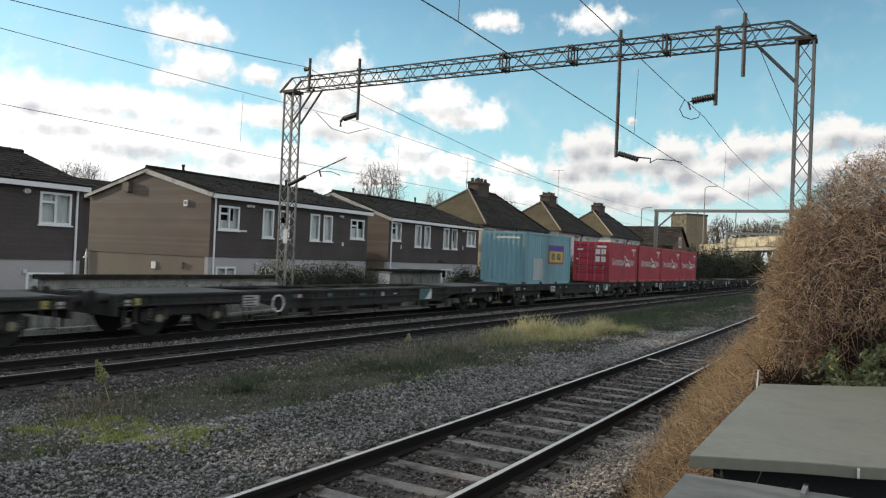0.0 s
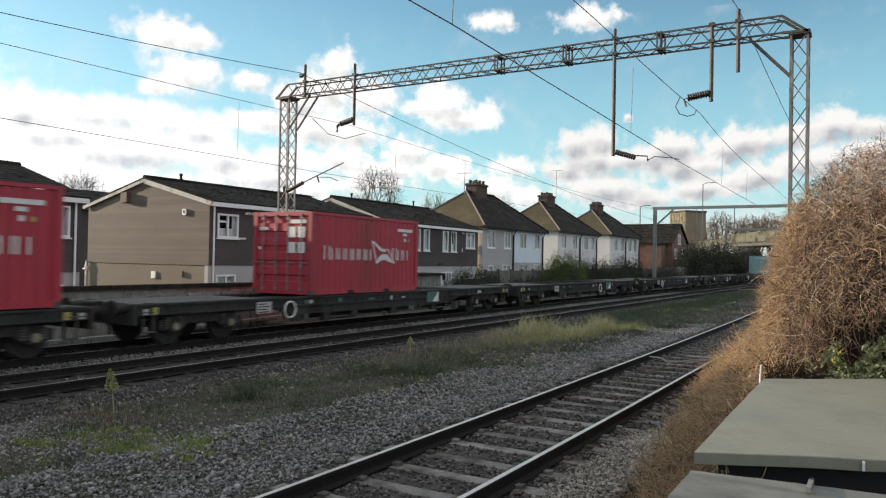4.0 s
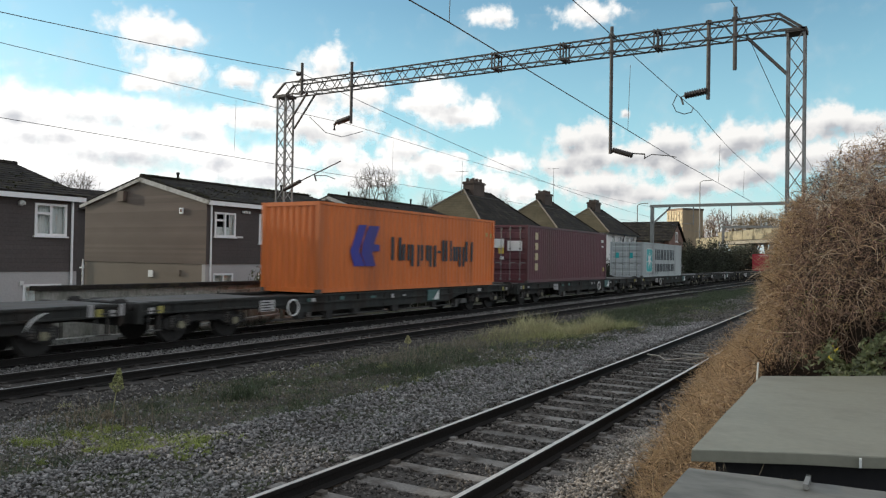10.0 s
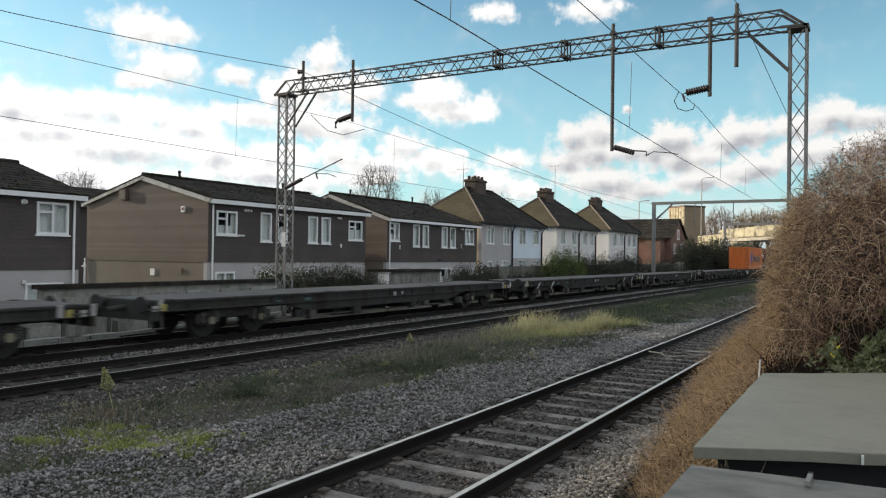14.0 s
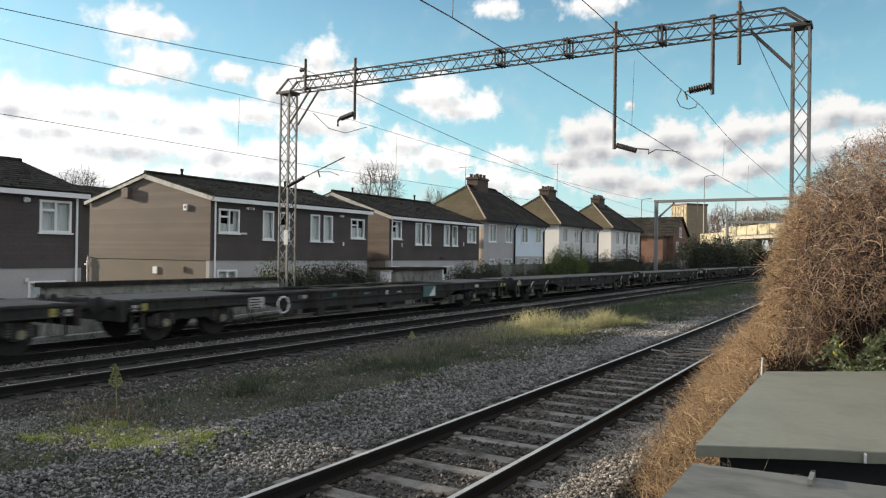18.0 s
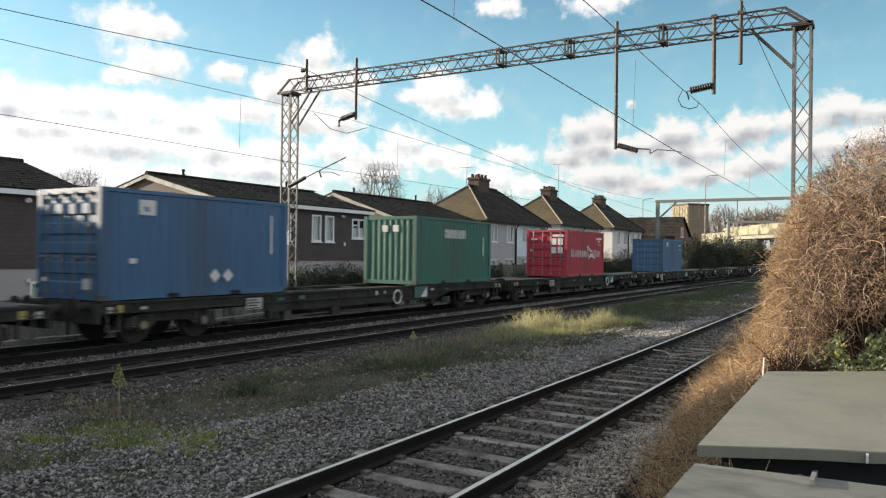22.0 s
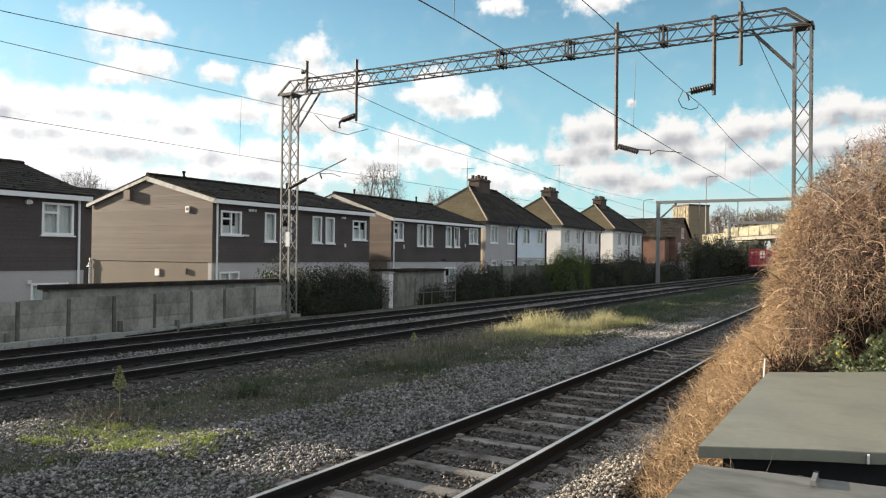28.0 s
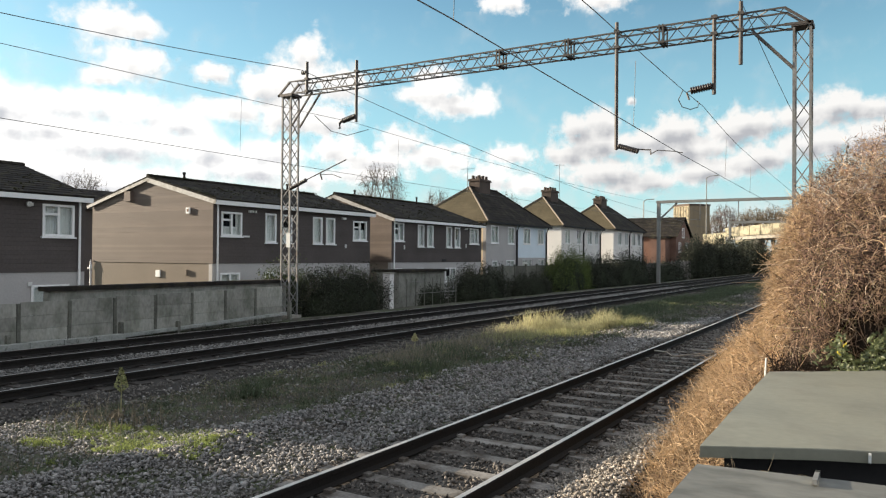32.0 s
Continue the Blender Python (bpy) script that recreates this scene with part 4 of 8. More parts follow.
    rod([(-6.3, yy, 5.28), (-5.95, yy, 5.24), (-5.95, yy, 5.1)], 0.022)
    rod([(-5.95, yy, 5.12), (-5.75, yy, 5.22), (-5.3, yy, 5.16), (-5.05, yy, 5.1)], 0.014)
    insulator((-4.26, yy, 6.9), (-4.85, yy, 6.82), 9, 0.105)
    rod([(-4.85, yy, 6.82), (-4.95, yy, 6.8), (-4.88, yy, 6.58)], 0.03)
    insulator((-19.8, yy, 4.66), (-18.95, yy, 4.98), 8, 0.08)
    rod([(-18.95, yy, 4.98), (-17.05, yy, 5.63)], 0.022, "cantilever_arm")
    rod([(-18.3, yy, 5.2), (-18.2, yy, 4.95)], 0.03)
    rod([(-18.25, yy, 5.15), (-17.7, yy, 5.12), (-17.3, yy, 4.98)], 0.014)
    insulator((-18.98, yy, 9.05), (-19.25, yy, 9.05), 3, 0.08)


def build_far_gantry():
    g = thing("portal_gantry", "plain grey steel portal gantry with a single beam", "gantry")
    y = 71.3
    for x in (-19.0, 1.5):
        b2 = bmesh.new()
        box(b2, x - 0.15, x + 0.15, y - 0.15, y + 0.15, -0.5, 7.28)
        part("post", b2, M_STEEL_LIGHT, g, "square grey steel post")
    bm = bmesh.new()
    box(bm, -19.2, 1.7, y - 0.15, y + 0.15, 7.3, 7.56)
    part("cross_beam", bm, M_STEEL_LIGHT, g, "grey steel cross beam")
    bm = bmesh.new()
    beam(bm, (-18.9, y, 5.8), (-17.3, y, 7.28), 0.14)
    part("knee_brace", bm, M_STEEL_LIGHT, g)
    for x in (-16.4, -13.05, -7.0):
        bm = bmesh.new()
        beam(bm, (x + 1.2, y, 7.3), (x + 1.2, y, 5.6), 0.07)
        beam(bm, (x + 1.2, y, 5.7), (x, y, 5.75), 0.05)
        part("registration_arm", bm, M_STEEL, g)


# ---- the container train ----
PITCH = 21.29
CALLS = []          # (thing, place along the train, height)


def train_y(u, t):
    return u + 21.248 * (t - 12) - 0.0081 * (t - 12) ** 2


def bogie(wagon, yc, glint=False):
    bm = bmesh.new()
    for s in (-1, 1):
        prism(bm, [(yc - 1.35, 0.62), (yc - 1.35, 0.40), (yc - 1.15, 0.34), (yc - 0.7, 0.34), (yc - 0.45, 0.52), (yc + 0.45, 0.52), (yc + 0.7, 0.34), (yc + 1.15, 0.34),
                   (yc + 1.35, 0.40), (yc + 1.35, 0.62), (yc + 0.6, 0.80), (yc - 0.6, 0.80)], "x", s * 0.98 - 0.06, s * 0.98 + 0.06)
        for d in (-0.25, 0.0, 0.25):
            tube(bm, [(s * 0.98, yc + d, 0.5), (s * 0.98, yc + d, 0.78)], 0.075, 8)
    box(bm, -0.95, 0.95, yc - 0.25, yc + 0.25, 0.48, 0.80)
    b = part("bogie", bm, M_BOGIE, wagon, "black oily bogie frame with springs")
    for d in (-0.91, 0.91):
        for s in (-1, 1):
            wb = bmesh.new()
            tube(wb, [(s * 0.69, yc + d, 0.46), (s * 0.715, yc + d, 0.46), (s * 0.72, yc + d, 0.46), (s * 0.82, yc + d, 0.46)], [0.50, 0.50, 0.46, 0.455], 24)
            part("wheel", wb, M_BOGIE, b, smooth=False)
        ax = bmesh.new()
        tube(ax, [(-1.02, yc + d, 0.46), (1.02, yc + d, 0.46)], 0.085, 10)
        for s in (-1, 1):
            box(ax, s * 1.04 - 0.10, s * 1.04 + 0.10, yc + d - 0.15, yc + d + 0.15, 0.33, 0.60)
        part("axle", ax, M_BOGIE, b)
        # Springs take the paler deck colour in place of highlights on them.
        for sp in (-0.22, 0.22):
            sb = bmesh.new()
            tube(sb, [(1.06, yc + d + sp, 0.40 + 0.03 * q) for q in range(11)], [0.07 if q % 2 else 0.05 for q in range(11)], 8)
            part("coil_spring", sb, M_WAGON_TOP, b, "coil spring in a paler tone for its highlights")
        cap = bmesh.new()
        tube(cap, [(1.14, yc + d, 0.46), (1.17, yc + d, 0.46)], 0.10, 10)
        part("axle_cap", cap, M_AXLE, b, "scuffed pale axle cap")
    # A white arc stands for light catching the wheel's upper rim.
    for d in (-0.91, 0.91) if glint else ():
        g = bmesh.new()
        rs = [[g.verts.new((1.26, yc + d + math.cos(a) * r, 0.46 + math.sin(a) * r)) for r in (0.50 - 0.055 * math.sin((a - radians(85)) / radians(85) * math.pi), 0.50)] for a in np.linspace(radians(87), radians(168), 12)]
        for a, c in zip(rs, rs[1:]):
            g.faces.new((a[0], a[1], c[1], c[0]))
        bmesh.ops.solidify(g, geom=g.faces[:], thickness=0.02)
        part("wheel_glint", g, M_MARK, b, "white half-moon arc for the light on the wheel")
    return b


def wagon(name, label, low, ring_y, panel_y, glint=False, yellow=True, yt=13.9):
    w = thing(name, label, "railway wagon", "wagons of the container train")
    y0, y1, top = (1.0 if low else 0.62), PITCH - 0.62, 1.06
    for s in (-1, 1):
        bm = bmesh.new()
        d = 0.27
        poly = [(y0, top), (y0, top - d), (y0 + 4.3, top - d), (y0 + 5.5, top - d - 0.27), (y1 - 5.5, top - d - 0.27), (y1 - 4.3, top - d), (y1, top - d), (y1, top)]
        prism(bm, poly, "x", s * 1.12 - 0.05, s * 1.12 + 0.05)
        for z in (top - 0.03, top - d + 0.01):
            box(bm, s * 1.12 - 0.04, s * 1.12 + 0.11, y0, y1, z - 0.025, z + 0.02)
        ss = part("side_sill", bm, M_WAGON, w, "grimy dark green side sill")
        if s > 0:
            for k in range(13):
                y = y0 + 0.9 + k * (y1 - y0 - 1.8) / 12
                rb = bmesh.new()
                box(rb, 1.17, 1.215, y - 0.03, y + 0.03, top - d + 0.03, top - 0.06)
                part("rib", rb, M_WAGON, ss)
    bm = bmesh.new()
    box(bm, -0.30, 0.30, y0, y1, top - 0.42, top - 0.06)
    for k in range(10):
        y = y0 + 0.15 + k * (y1 - y0 - 0.3) / 9
        box(bm, -1.07, 1.07, y - 0.12, y + 0.12, top - 0.24, top - 0.04)
    box(bm, -0.75, 0.75, 8.2, 9.6, top - 0.82, top - 0.3)
    box(bm, -0.6, 0.6, 12.3, 13.2, top - 0.78, top - 0.3)
    tube(bm, [(0.2, 10.2, 0.42), (0.2, 11.7, 0.42)], 0.21, 10)
    part("spine", bm, M_BOGIE, w, "black centre sill and cross members")
    for a, b in (((y0, y0 + 4.2), (y1 - 4.2, y1)) if not low else ((y0, y1), )) if not low else ((y0, y1),):
        bm = bmesh.new()
        box(bm, -1.07, 1.07, a, b, top - 0.04, top + 0.0)
        part("deck_plate", bm, M_WAGON_TOP, w, "worn steel deck plate")
    for y in (y0 + 0.35, y0 + 6.5, y0 + 12.6, y1 - 0.4):
        for s in (-1, 1):
            bm = bmesh.new()
            box(bm, s * 1.13 - 0.09, s * 1.13 + 0.09, y - 0.09, y + 0.09, top, top + 0.024)
            part("container_spigot", bm, M_WAGON_TOP, w)
    reach = 0.28 if low else 0.45
    for ye, d in ((y0, -1), (y1, 1)):
        bm = bmesh.new()
        box(bm, -1.2, 1.2, min(ye, ye + d * 0.1), max(ye, ye + d * 0.1), top - 0.5, top - 0.02)
        part("headstock", bm, M_WAGON, w)
        for s in (-1, 1):
            bm = bmesh.new()
            tube(bm, [(s * 0.88, ye + d * 0.1, 0.95), (s * 0.88, ye + d * reach, 0.95), (s * 0.88, ye + d * (reach + 0.01), 0.95), (s * 0.88, ye + d * (reach + 0.05), 0.95)], [0.10, 0.10, 0.22, 0.21], 12)
            part("buffer", bm, M_BOGIE, w)
        bm = bmesh.new()
        tube(bm, [(0, ye + d * 0.1, 0.85), (0, ye + d * 0.62, 0.80)], 0.07, 8)
        part("coupling", bm, M_BOGIE, w)
    for yc in ((3.60, PITCH - 3.30) if low else (2.70, PITCH - 2.70)):
        bogie(w, yc, glint)
    # hand-brake wheel, panels and markings on the side towards the near track
    if low:
        for y in (y0 - 0.04, y1 - 0.80, y1 - 0.02):
            bm = bmesh.new()
            box(bm, 1.205, 1.235, y, y + 0.10, 0.80, 1.07)
            part("end_board", bm, M_RENDER, w, "small upright white end board")
    else:
        bm = bmesh.new()
        n = 20
        ring = [(1.27, ring_y + math.cos(k * math.tau / n) * 0.235, 0.70 + math.sin(k * math.tau / n) * 0.235) for k in range(n + 1)]
        tube(bm, ring, 0.026, 6)
        part("brake_wheel", bm, M_MARK, w, "white hand-brake wheel")
        bm = bmesh.new()
        box(bm, 1.225, 1.245, panel_y - 0.29, panel_y + 0.29, 0.64, 0.96)
        part("data_panel", bm, M_RENDER, w, "pale grey data panel")
        for k in range(4):
            bm = bmesh.new()
            box(bm, 1.245, 1.249, panel_y - 0.25, panel_y + 0.2 - 0.1 * (k % 2), 0.66 + 0.075 * k, 0.69 + 0.075 * k)
            part("lettering_bar", bm, M_BOGIE, w)
        bm = bmesh.new()
        prism(bm, [(yt, 0.62), (yt + 0.42, 0.62), (yt + 0.42, 1.0)], "x", 1.225, 1.24)
        part("triangle_mark", bm, M_MARK, w, "white triangular marking")
        bm = bmesh.new()
        box(bm, 1.222, 1.232, yt - 0.42, yt + 0.46, 0.60, 1.01)
        part("tare_panel", bm, P_TARE, w, "teal patch behind the white triangle")
    # brake gear, hoses, steps and boxes under the sill
    rnd = random.Random(int(ring_y * 10 + panel_y))
    for k in range(9):
        y, lw, lh = rnd.uniform(4.6, PITCH - 4.6), rnd.uniform(0.12, 0.5), rnd.uniform(0.10, 0.26)
        bm = bmesh.new()
        box(bm, 0.95, 1.16, y, y + lw, 0.50 - lh, 0.56)
        part("gear_box", bm, M_BOGIE if k % 3 else M_WAGON_TOP, w)
    for y in (3.9, 4.5, 10.6, PITCH - 4.4, PITCH - 3.8):
        bm = bmesh.new()
        tube(bm, [(1.1, y, 0.80), (1.17, y, 0.62), (1.17, y + 0.1, 0.30), (1.1, y + 0.3, 0.24)], 0.022, 6)
        part("brake_hose", bm, M_BOGIE, w)
    bm = bmesh.new()
    tube(bm, [(1.0, 5.2, 0.34), (1.0, PITCH - 5.2, 0.34)], 0.03, 6)
    part("brake_rod", bm, M_WAGON_TOP, w, "worn steel brake rod")
    for y in (0.95, PITCH - 1.05):
        bm = bmesh.new()
        box(bm, 1.14, 1.24, y - 0.17, y + 0.17, 0.36, 0.39)
        box(bm, 1.14, 1.17, y - 0.17, y - 0.13, 0.39, 0.80)
        box(bm, 1.14, 1.17, y + 0.13, y + 0.17, 0.39, 0.80)
        part("footstep", bm, M_WAGON_TOP, w, "small steel footstep")
    for y in (0.85, PITCH - 0.95):
        bm = bmesh.new()
        tube(bm, [(1.18, y - 0.22, 0.86), (1.26, y - 0.20, 0.86), (1.26, y + 0.20, 0.86), (1.18, y + 0.22, 0.86)], 0.014, 6)
        part("handrail", bm, M_WAGON_TOP, w)
    for k in range(3 if low else 7):
        y = rnd.uniform(1.5, PITCH - 2.0)
        bm = bmesh.new()
        box(bm, 1.232, 1.240, y, y + rnd.uniform(0.08, 0.3), 0.84, rnd.uniform(0.89, 0.97))
        part("marking", bm, M_RENDER if k % 2 else P_TARE, w)
    if yellow:
        for y in (1.0, PITCH - 1.25):
            bm = bmesh.new()
            box(bm, 1.235, 1.25, y, y + 0.15, 0.80, 0.97)
            part("yellow_plate", bm, M_YELLOW, w, "faded yellow plate")
    for y in (0.75, 11.0, PITCH - 0.9):
        bm = bmesh.new()
        box(bm, 1.235, 1.245, y, y + 0.14, 0.80, 0.94)
        part("marking", bm, M_RENDER, w)
    return w


def paint(name, col, rust=(0.10, 0.05, 0.03), rough=0.5):
    return mat(name, col, rough, vary=0.14, big=0.5, fine=6, bump=0.06, stain=tuple(c * 0.62 + r * 0.22 for c, r in zip(col, rust)), stain_at=0.57, streak=True, moving=True)


P_RED, P_BLUE, P_GREEN = paint("red container paint", (0.355, 0.023, 0.042)), paint("blue container paint", (0.045, 0.125, 0.235)), paint("green container paint", (0.03, 0.125, 0.09))
P_RED_B = paint("sun-faded red container paint", (0.38, 0.034, 0.048))
P_TEAL, P_GREY, P_MAROON, P_ORANGE = paint("faded teal container paint", (0.17, 0.33, 0.37)), paint("pale grey container paint", (0.37, 0.40, 0.395)), paint("maroon container paint", (0.10, 0.028, 0.035)), paint("orange container paint", (0.61, 0.148, 0.024))
P_CREAM = paint("cream lettering paint", (0.50, 0.40, 0.24))
P_LETTER = paint("black lettering paint", (0.016, 0.019, 0.028))
P_NAVY = paint("navy lettering", (0.02, 0.025, 0.06))
P_LOGO = paint("violet blue emblem", (0.03, 0.025, 0.30))
P_SQUARE = paint("turquoise emblem", (0.02, 0.36, 0.36))
P_GOLD = paint("yellow emblem", (0.55, 0.40, 0.06))


def corrugated(bm, u0, u1, z0, z1, place, pitch=0.28, depth=0.036):
    """A trapezoid-ribbed sheet; place(u, d, z) gives its points, d being the depth behind the face."""
    n = max(1, round((u1 - u0) / pitch))
    p = (u1 - u0) / n
    cols = []
    for i in range(n):
        a = u0 + i * p
        cols += [(a, 0.0), (a + 0.25 * p, 0.0), (a + 0.5 * p, depth), (a + 0.75 * p, depth)]
    cols.append((u1, 0.0))
    vs = [[bm.verts.new(place(u, d, z)) for u, d in cols] for z in (z0, z1)]
    for i in range(len(cols) - 1):
        bm.faces.new((vs[0][i], vs[0][i + 1], vs[1][i + 1], vs[1][i]))


def container(label, long, tall, col, doors, end_col=None, marks=None):
    """A shipping container; its rear end stands at y = 0, its near side at x = +1.219, its foot at z = 0."""
    c = thing("shipping_container", label, "container", "containers on the train")
    end_col = end_col or col
    h = 1.219
    for s in (-1, 1):
        bm = bmesh.new()
        corrugated(bm, 0.12, long - 0.12, 0.16, tall - 0.10, lambda u, d, z: (s * (h - 0.012 - d), u, z))
        part("side_wall", bm, col, c, "ribbed steel side wall")
        for z0, z1, nm in ((0.0, 0.16, "bottom_rail"), (tall - 0.10, tall, "top_rail")):
            bm = bmesh.new()
            if nm == "bottom_rail" and long < 7:
                cuts = [0.17, long / 2 - 1.2, long / 2 - 0.84, long / 2 + 0.84, long / 2 + 1.2, long - 0.17]
                for a, b in ((cuts[0], cuts[1]), (cuts[2], cuts[3]), (cuts[4], cuts[5])):
                    box(bm, s * h - s * 0.06, s * h, a, b, z0 + 0.01, z1)
                for a, b in ((cuts[1], cuts[2]), (cuts[3], cuts[4])):
                    box(bm, s * h - s * 0.06, s * h, a, b, z0 + 0.12, z1)
            else:
                box(bm, s * h - s * 0.06, s * h, 0.17, long - 0.17, z0 + 0.01, z1)
            part(nm, bm, col, c)
        if long < 7 and s > 0:
            for yc in (long / 2 - 1.02, long / 2 + 1.02):
                # A near-black block fills the open pocket in place of its shade.
                bm = bmesh.new()
                box(bm, 0.9, h - 0.02, yc - 0.18, yc + 0.18, 0.012, 0.115)
                part("fork_pocket", bm, M_DARK, c, "dark forklift pocket")
        for y in (0.0, long):
            ya, yb = (0.0, 0.17) if y == 0 else (long - 0.17, long)
            bm = bmesh.new()
            box(bm, s * h - s * 0.15, s * h, ya, yb, 0.12, tall - 0.12)
            part("corner_post", bm, end_col if y == 0 else col, c)
            for z0 in (0.0, tall - 0.12):
                bm = bmesh.new()
                box(bm, s * (h + 0.004) - s * 0.165, s * (h + 0.004), ya - (0.004 if y == 0 else 0), yb + (0.004 if y else 0), z0 - 0.0, z0 + 0.122)
                part("corner_casting", bm, M_WAGON_TOP if z0 == 0 else col, c)
    bm = bmesh.new()
    corrugated(bm, 0.12, long - 0.12, -h + 0.06, h - 0.06, lambda u, d, z: (z, u, tall - 0.02 - d * 0.5), 0.25, 0.02)
    part("roof_sheet", bm, col, c)
    bm = bmesh.new()
    box(bm, -h + 0.06, h - 0.06, 0.1, long - 0.1, 0.06, 0.155)
    part("floor", bm, M_DARK, c)
    for y in (0.0, long):
        for z0, z1 in ((0.01, 0.15), (tall - 0.13, tall)):
            bm = bmesh.new()
            box(bm, -h + 0.165, h - 0.165, y + (0.005 if y == 0 else -0.10), y + (0.10 if y == 0 else -0.005), z0, z1)
            part("end_rail", bm, end_col if y == 0 else col, c)
    bm = bmesh.new()
    corrugated(bm, -h + 0.15, h - 0.15, 0.15, tall - 0.13, lambda u, d, z: (u, long - 0.02 - d, z), 0.28, 0.045)
    part("front_wall", bm, col, c)
    if doors:
        for s in (-1, 1):
            bm = bmesh.new()
            a, b = (-h + 0.155, -0.008) if s < 0 else (0.008, h - 0.155)
            prof, st = [], (tall - 0.3) / 5
            for k in range(5):
                z = 0.16 + k * st
                prof += [(0.022, z), (0.022, z + 0.5 * st), (0.058, z + 0.58 * st), (0.058, z + 0.92 * st)]
            prof += [(0.022, tall - 0.14), (0.09, tall - 0.14), (0.09, 0.16)]
            prism(bm, prof, "x", a, b)
            d = part("door", bm, end_col, c, "ribbed cargo door with locking bars")
            for x in (s * 0.25, s * 0.80):
                bm = bmesh.new()
                tube(bm, [(x, 0.0, 0.10), (x, 0.0, tall - 0.08)], 0.02, 6)
                for z in (0.18, 0.9, 1.7, tall - 0.2):
                    box(bm, x - 0.05, x + 0.05, -0.02, 0.03, z - 0.04, z + 0.04)
                part("locking_bar", bm, M_STEEL_LIGHT, d, "steel locking bar")
                bm = bmesh.new()
                box(bm, min(x, x + s * 0.3) - 0.0, max(x, x + s * 0.3), -0.035, -0.015, 0.98, 1.02)
                part("handle", bm, M_STEEL_LIGHT, d)
    else:
        bm = bmesh.new()
        corrugated(bm, -h + 0.15, h - 0.15, 0.15, tall - 0.13, lambda u, d, z: (u, 0.02 + d, z), 0.27, 0.05)
        part("end_wall", bm, end_col, c, "deeply ribbed end wall")
    for nm, m, shape in (marks or []):
        bm = bmesh.new()
        kind, *a = shape
        if kind == "side":          # y0, y1, z0, z1
            box(bm, h - 0.004, h + 0.003, *a)
        elif kind == "poly":        # outline in (y, z)
            prism(bm, a[0], "x", h - 0.004, h + 0.003 + 0.003 * (len(a) - 1))
        else:                       # on the rear end: x0, x1, z0, z1
            box(bm, a[0], a[1], -0.006, 0.02, a[2], a[3])
        part(nm, bm, m, c)
    return c


def bars(y0, y1, z0, z1, n, m=M_MARK, tall_first=0.0, fill=0.62):
    """A row of plain blocks in place of lettering."""
    p = (y1 - y0) / n
    out = []
    for i in range(n):
        a, b, t = y0 + i * p, y0 + (i + fill) * p, z1 + (tall_first if i == 0 else 0)
        out.append(("lettering_block", m, ("side", a, b, z0, t)))
    return out


def strokes(y0, y1, z0, z1, n, m=M_MARK, tall_first=0.0, heavy=0.26, gap=0.16):
    """Plain upright bars, two in place of each letter."""
    p = (y1 - y0) / n
    out = []
    for i in range(n):
        a, b, t = y0 + i * p, y0 + (i + 1 - gap) * p, z1 + (tall_first if i == 0 else 0)
        out.append(("lettering_bar", m, ("side", a, a + heavy * p, z0, t)))
        out.append(("lettering_bar", m, ("side", b - heavy * p, b, z0, t)))
    return out


def red_marks(doors):
    out = strokes(0.60, 3.16, 1.11, 1.48, 7, M_MARK, 0.08, 0.15, 0.2) + strokes(4.36, 5.42, 1.12, 1.49, 3, M_MARK, 0.07, 0.15, 0.2)
    out += [("emblem", M_MARK, ("poly", [(3.11, 1.78), (3.24, 1.77), (3.72, 1.52), (4.0, 1.50), (3.94, 1.40), (3.62, 1.44), (3.40, 1.58)])),
            ("emblem", M_MARK, ("poly", [(3.41, 0.98), (3.50, 1.18), (3.72, 1.32), (4.06, 1.33), (4.30, 1.14), (4.53, 1.00), (4.20, 1.05), (3.86, 1.14), (3.60, 1.08)], 1)),
            ("emblem", M_MARK, ("poly", [(3.11, 1.78), (3.41, 0.98), (3.46, 1.0), (3.17, 1.77)], 1)), ("emblem", M_MARK, ("poly", [(4.04, 1.52), (4.10, 1.53), (4.54, 1.02), (4.48, 1.03)], 1)),
            ("marking", M_MARK, ("side", 4.7, 5.64, 2.15, 2.26)), ("marking", M_MARK, ("side", 5.02, 5.28, 2.0, 2.10)), ("marking", M_MARK, ("side", 5.1, 5.22, 1.80, 1.92)), ("marking", M_YELLOW, ("side", 5.36, 5.46, 1.80, 1.90))]
    if doors:
        for x in (0.42, 0.80):
            for z in (1.30, 1.78):
                out.append(("door_label", M_MARK, ("end", x - 0.14, x + 0.14, z, z + 0.34)))
        out += [("door_label", M_MARK, ("end", -0.95, -0.60, 2.02, 2.12)), ("door_label", M_MARK, ("end", 0.35, 0.98, 2.22, 2.34)), ("door_label", M_MARK, ("end", -1.0, -0.9, 1.4, 1.5))]
    else:
        out.append(("marking", M_MARK, ("end", -0.35, 1.0, 2.3, 2.38)))
    return out


def star(yc, zc, r0, r1, n=7):
    return [(yc + math.sin(k * math.pi / n) * (r0 if k % 2 == 0 else r1), zc + math.cos(k * math.pi / n) * (r0 if k % 2 == 0 else r1)) for k in range(2 * n)]


def rounded(y0, y1, z0, z1, r):
    """The outline of a square with rounded corners."""
    return [(y + math.cos(radians(a)) * r, z + math.sin(radians(a)) * r) for y, z, q in ((y1 - r, z1 - r, 0), (y0 + r, z1 - r, 90), (y0 + r, z0 + r, 180), (y1 - r, z0 + r, 270)) for a in (q, q + 30, q + 60, q + 90)]


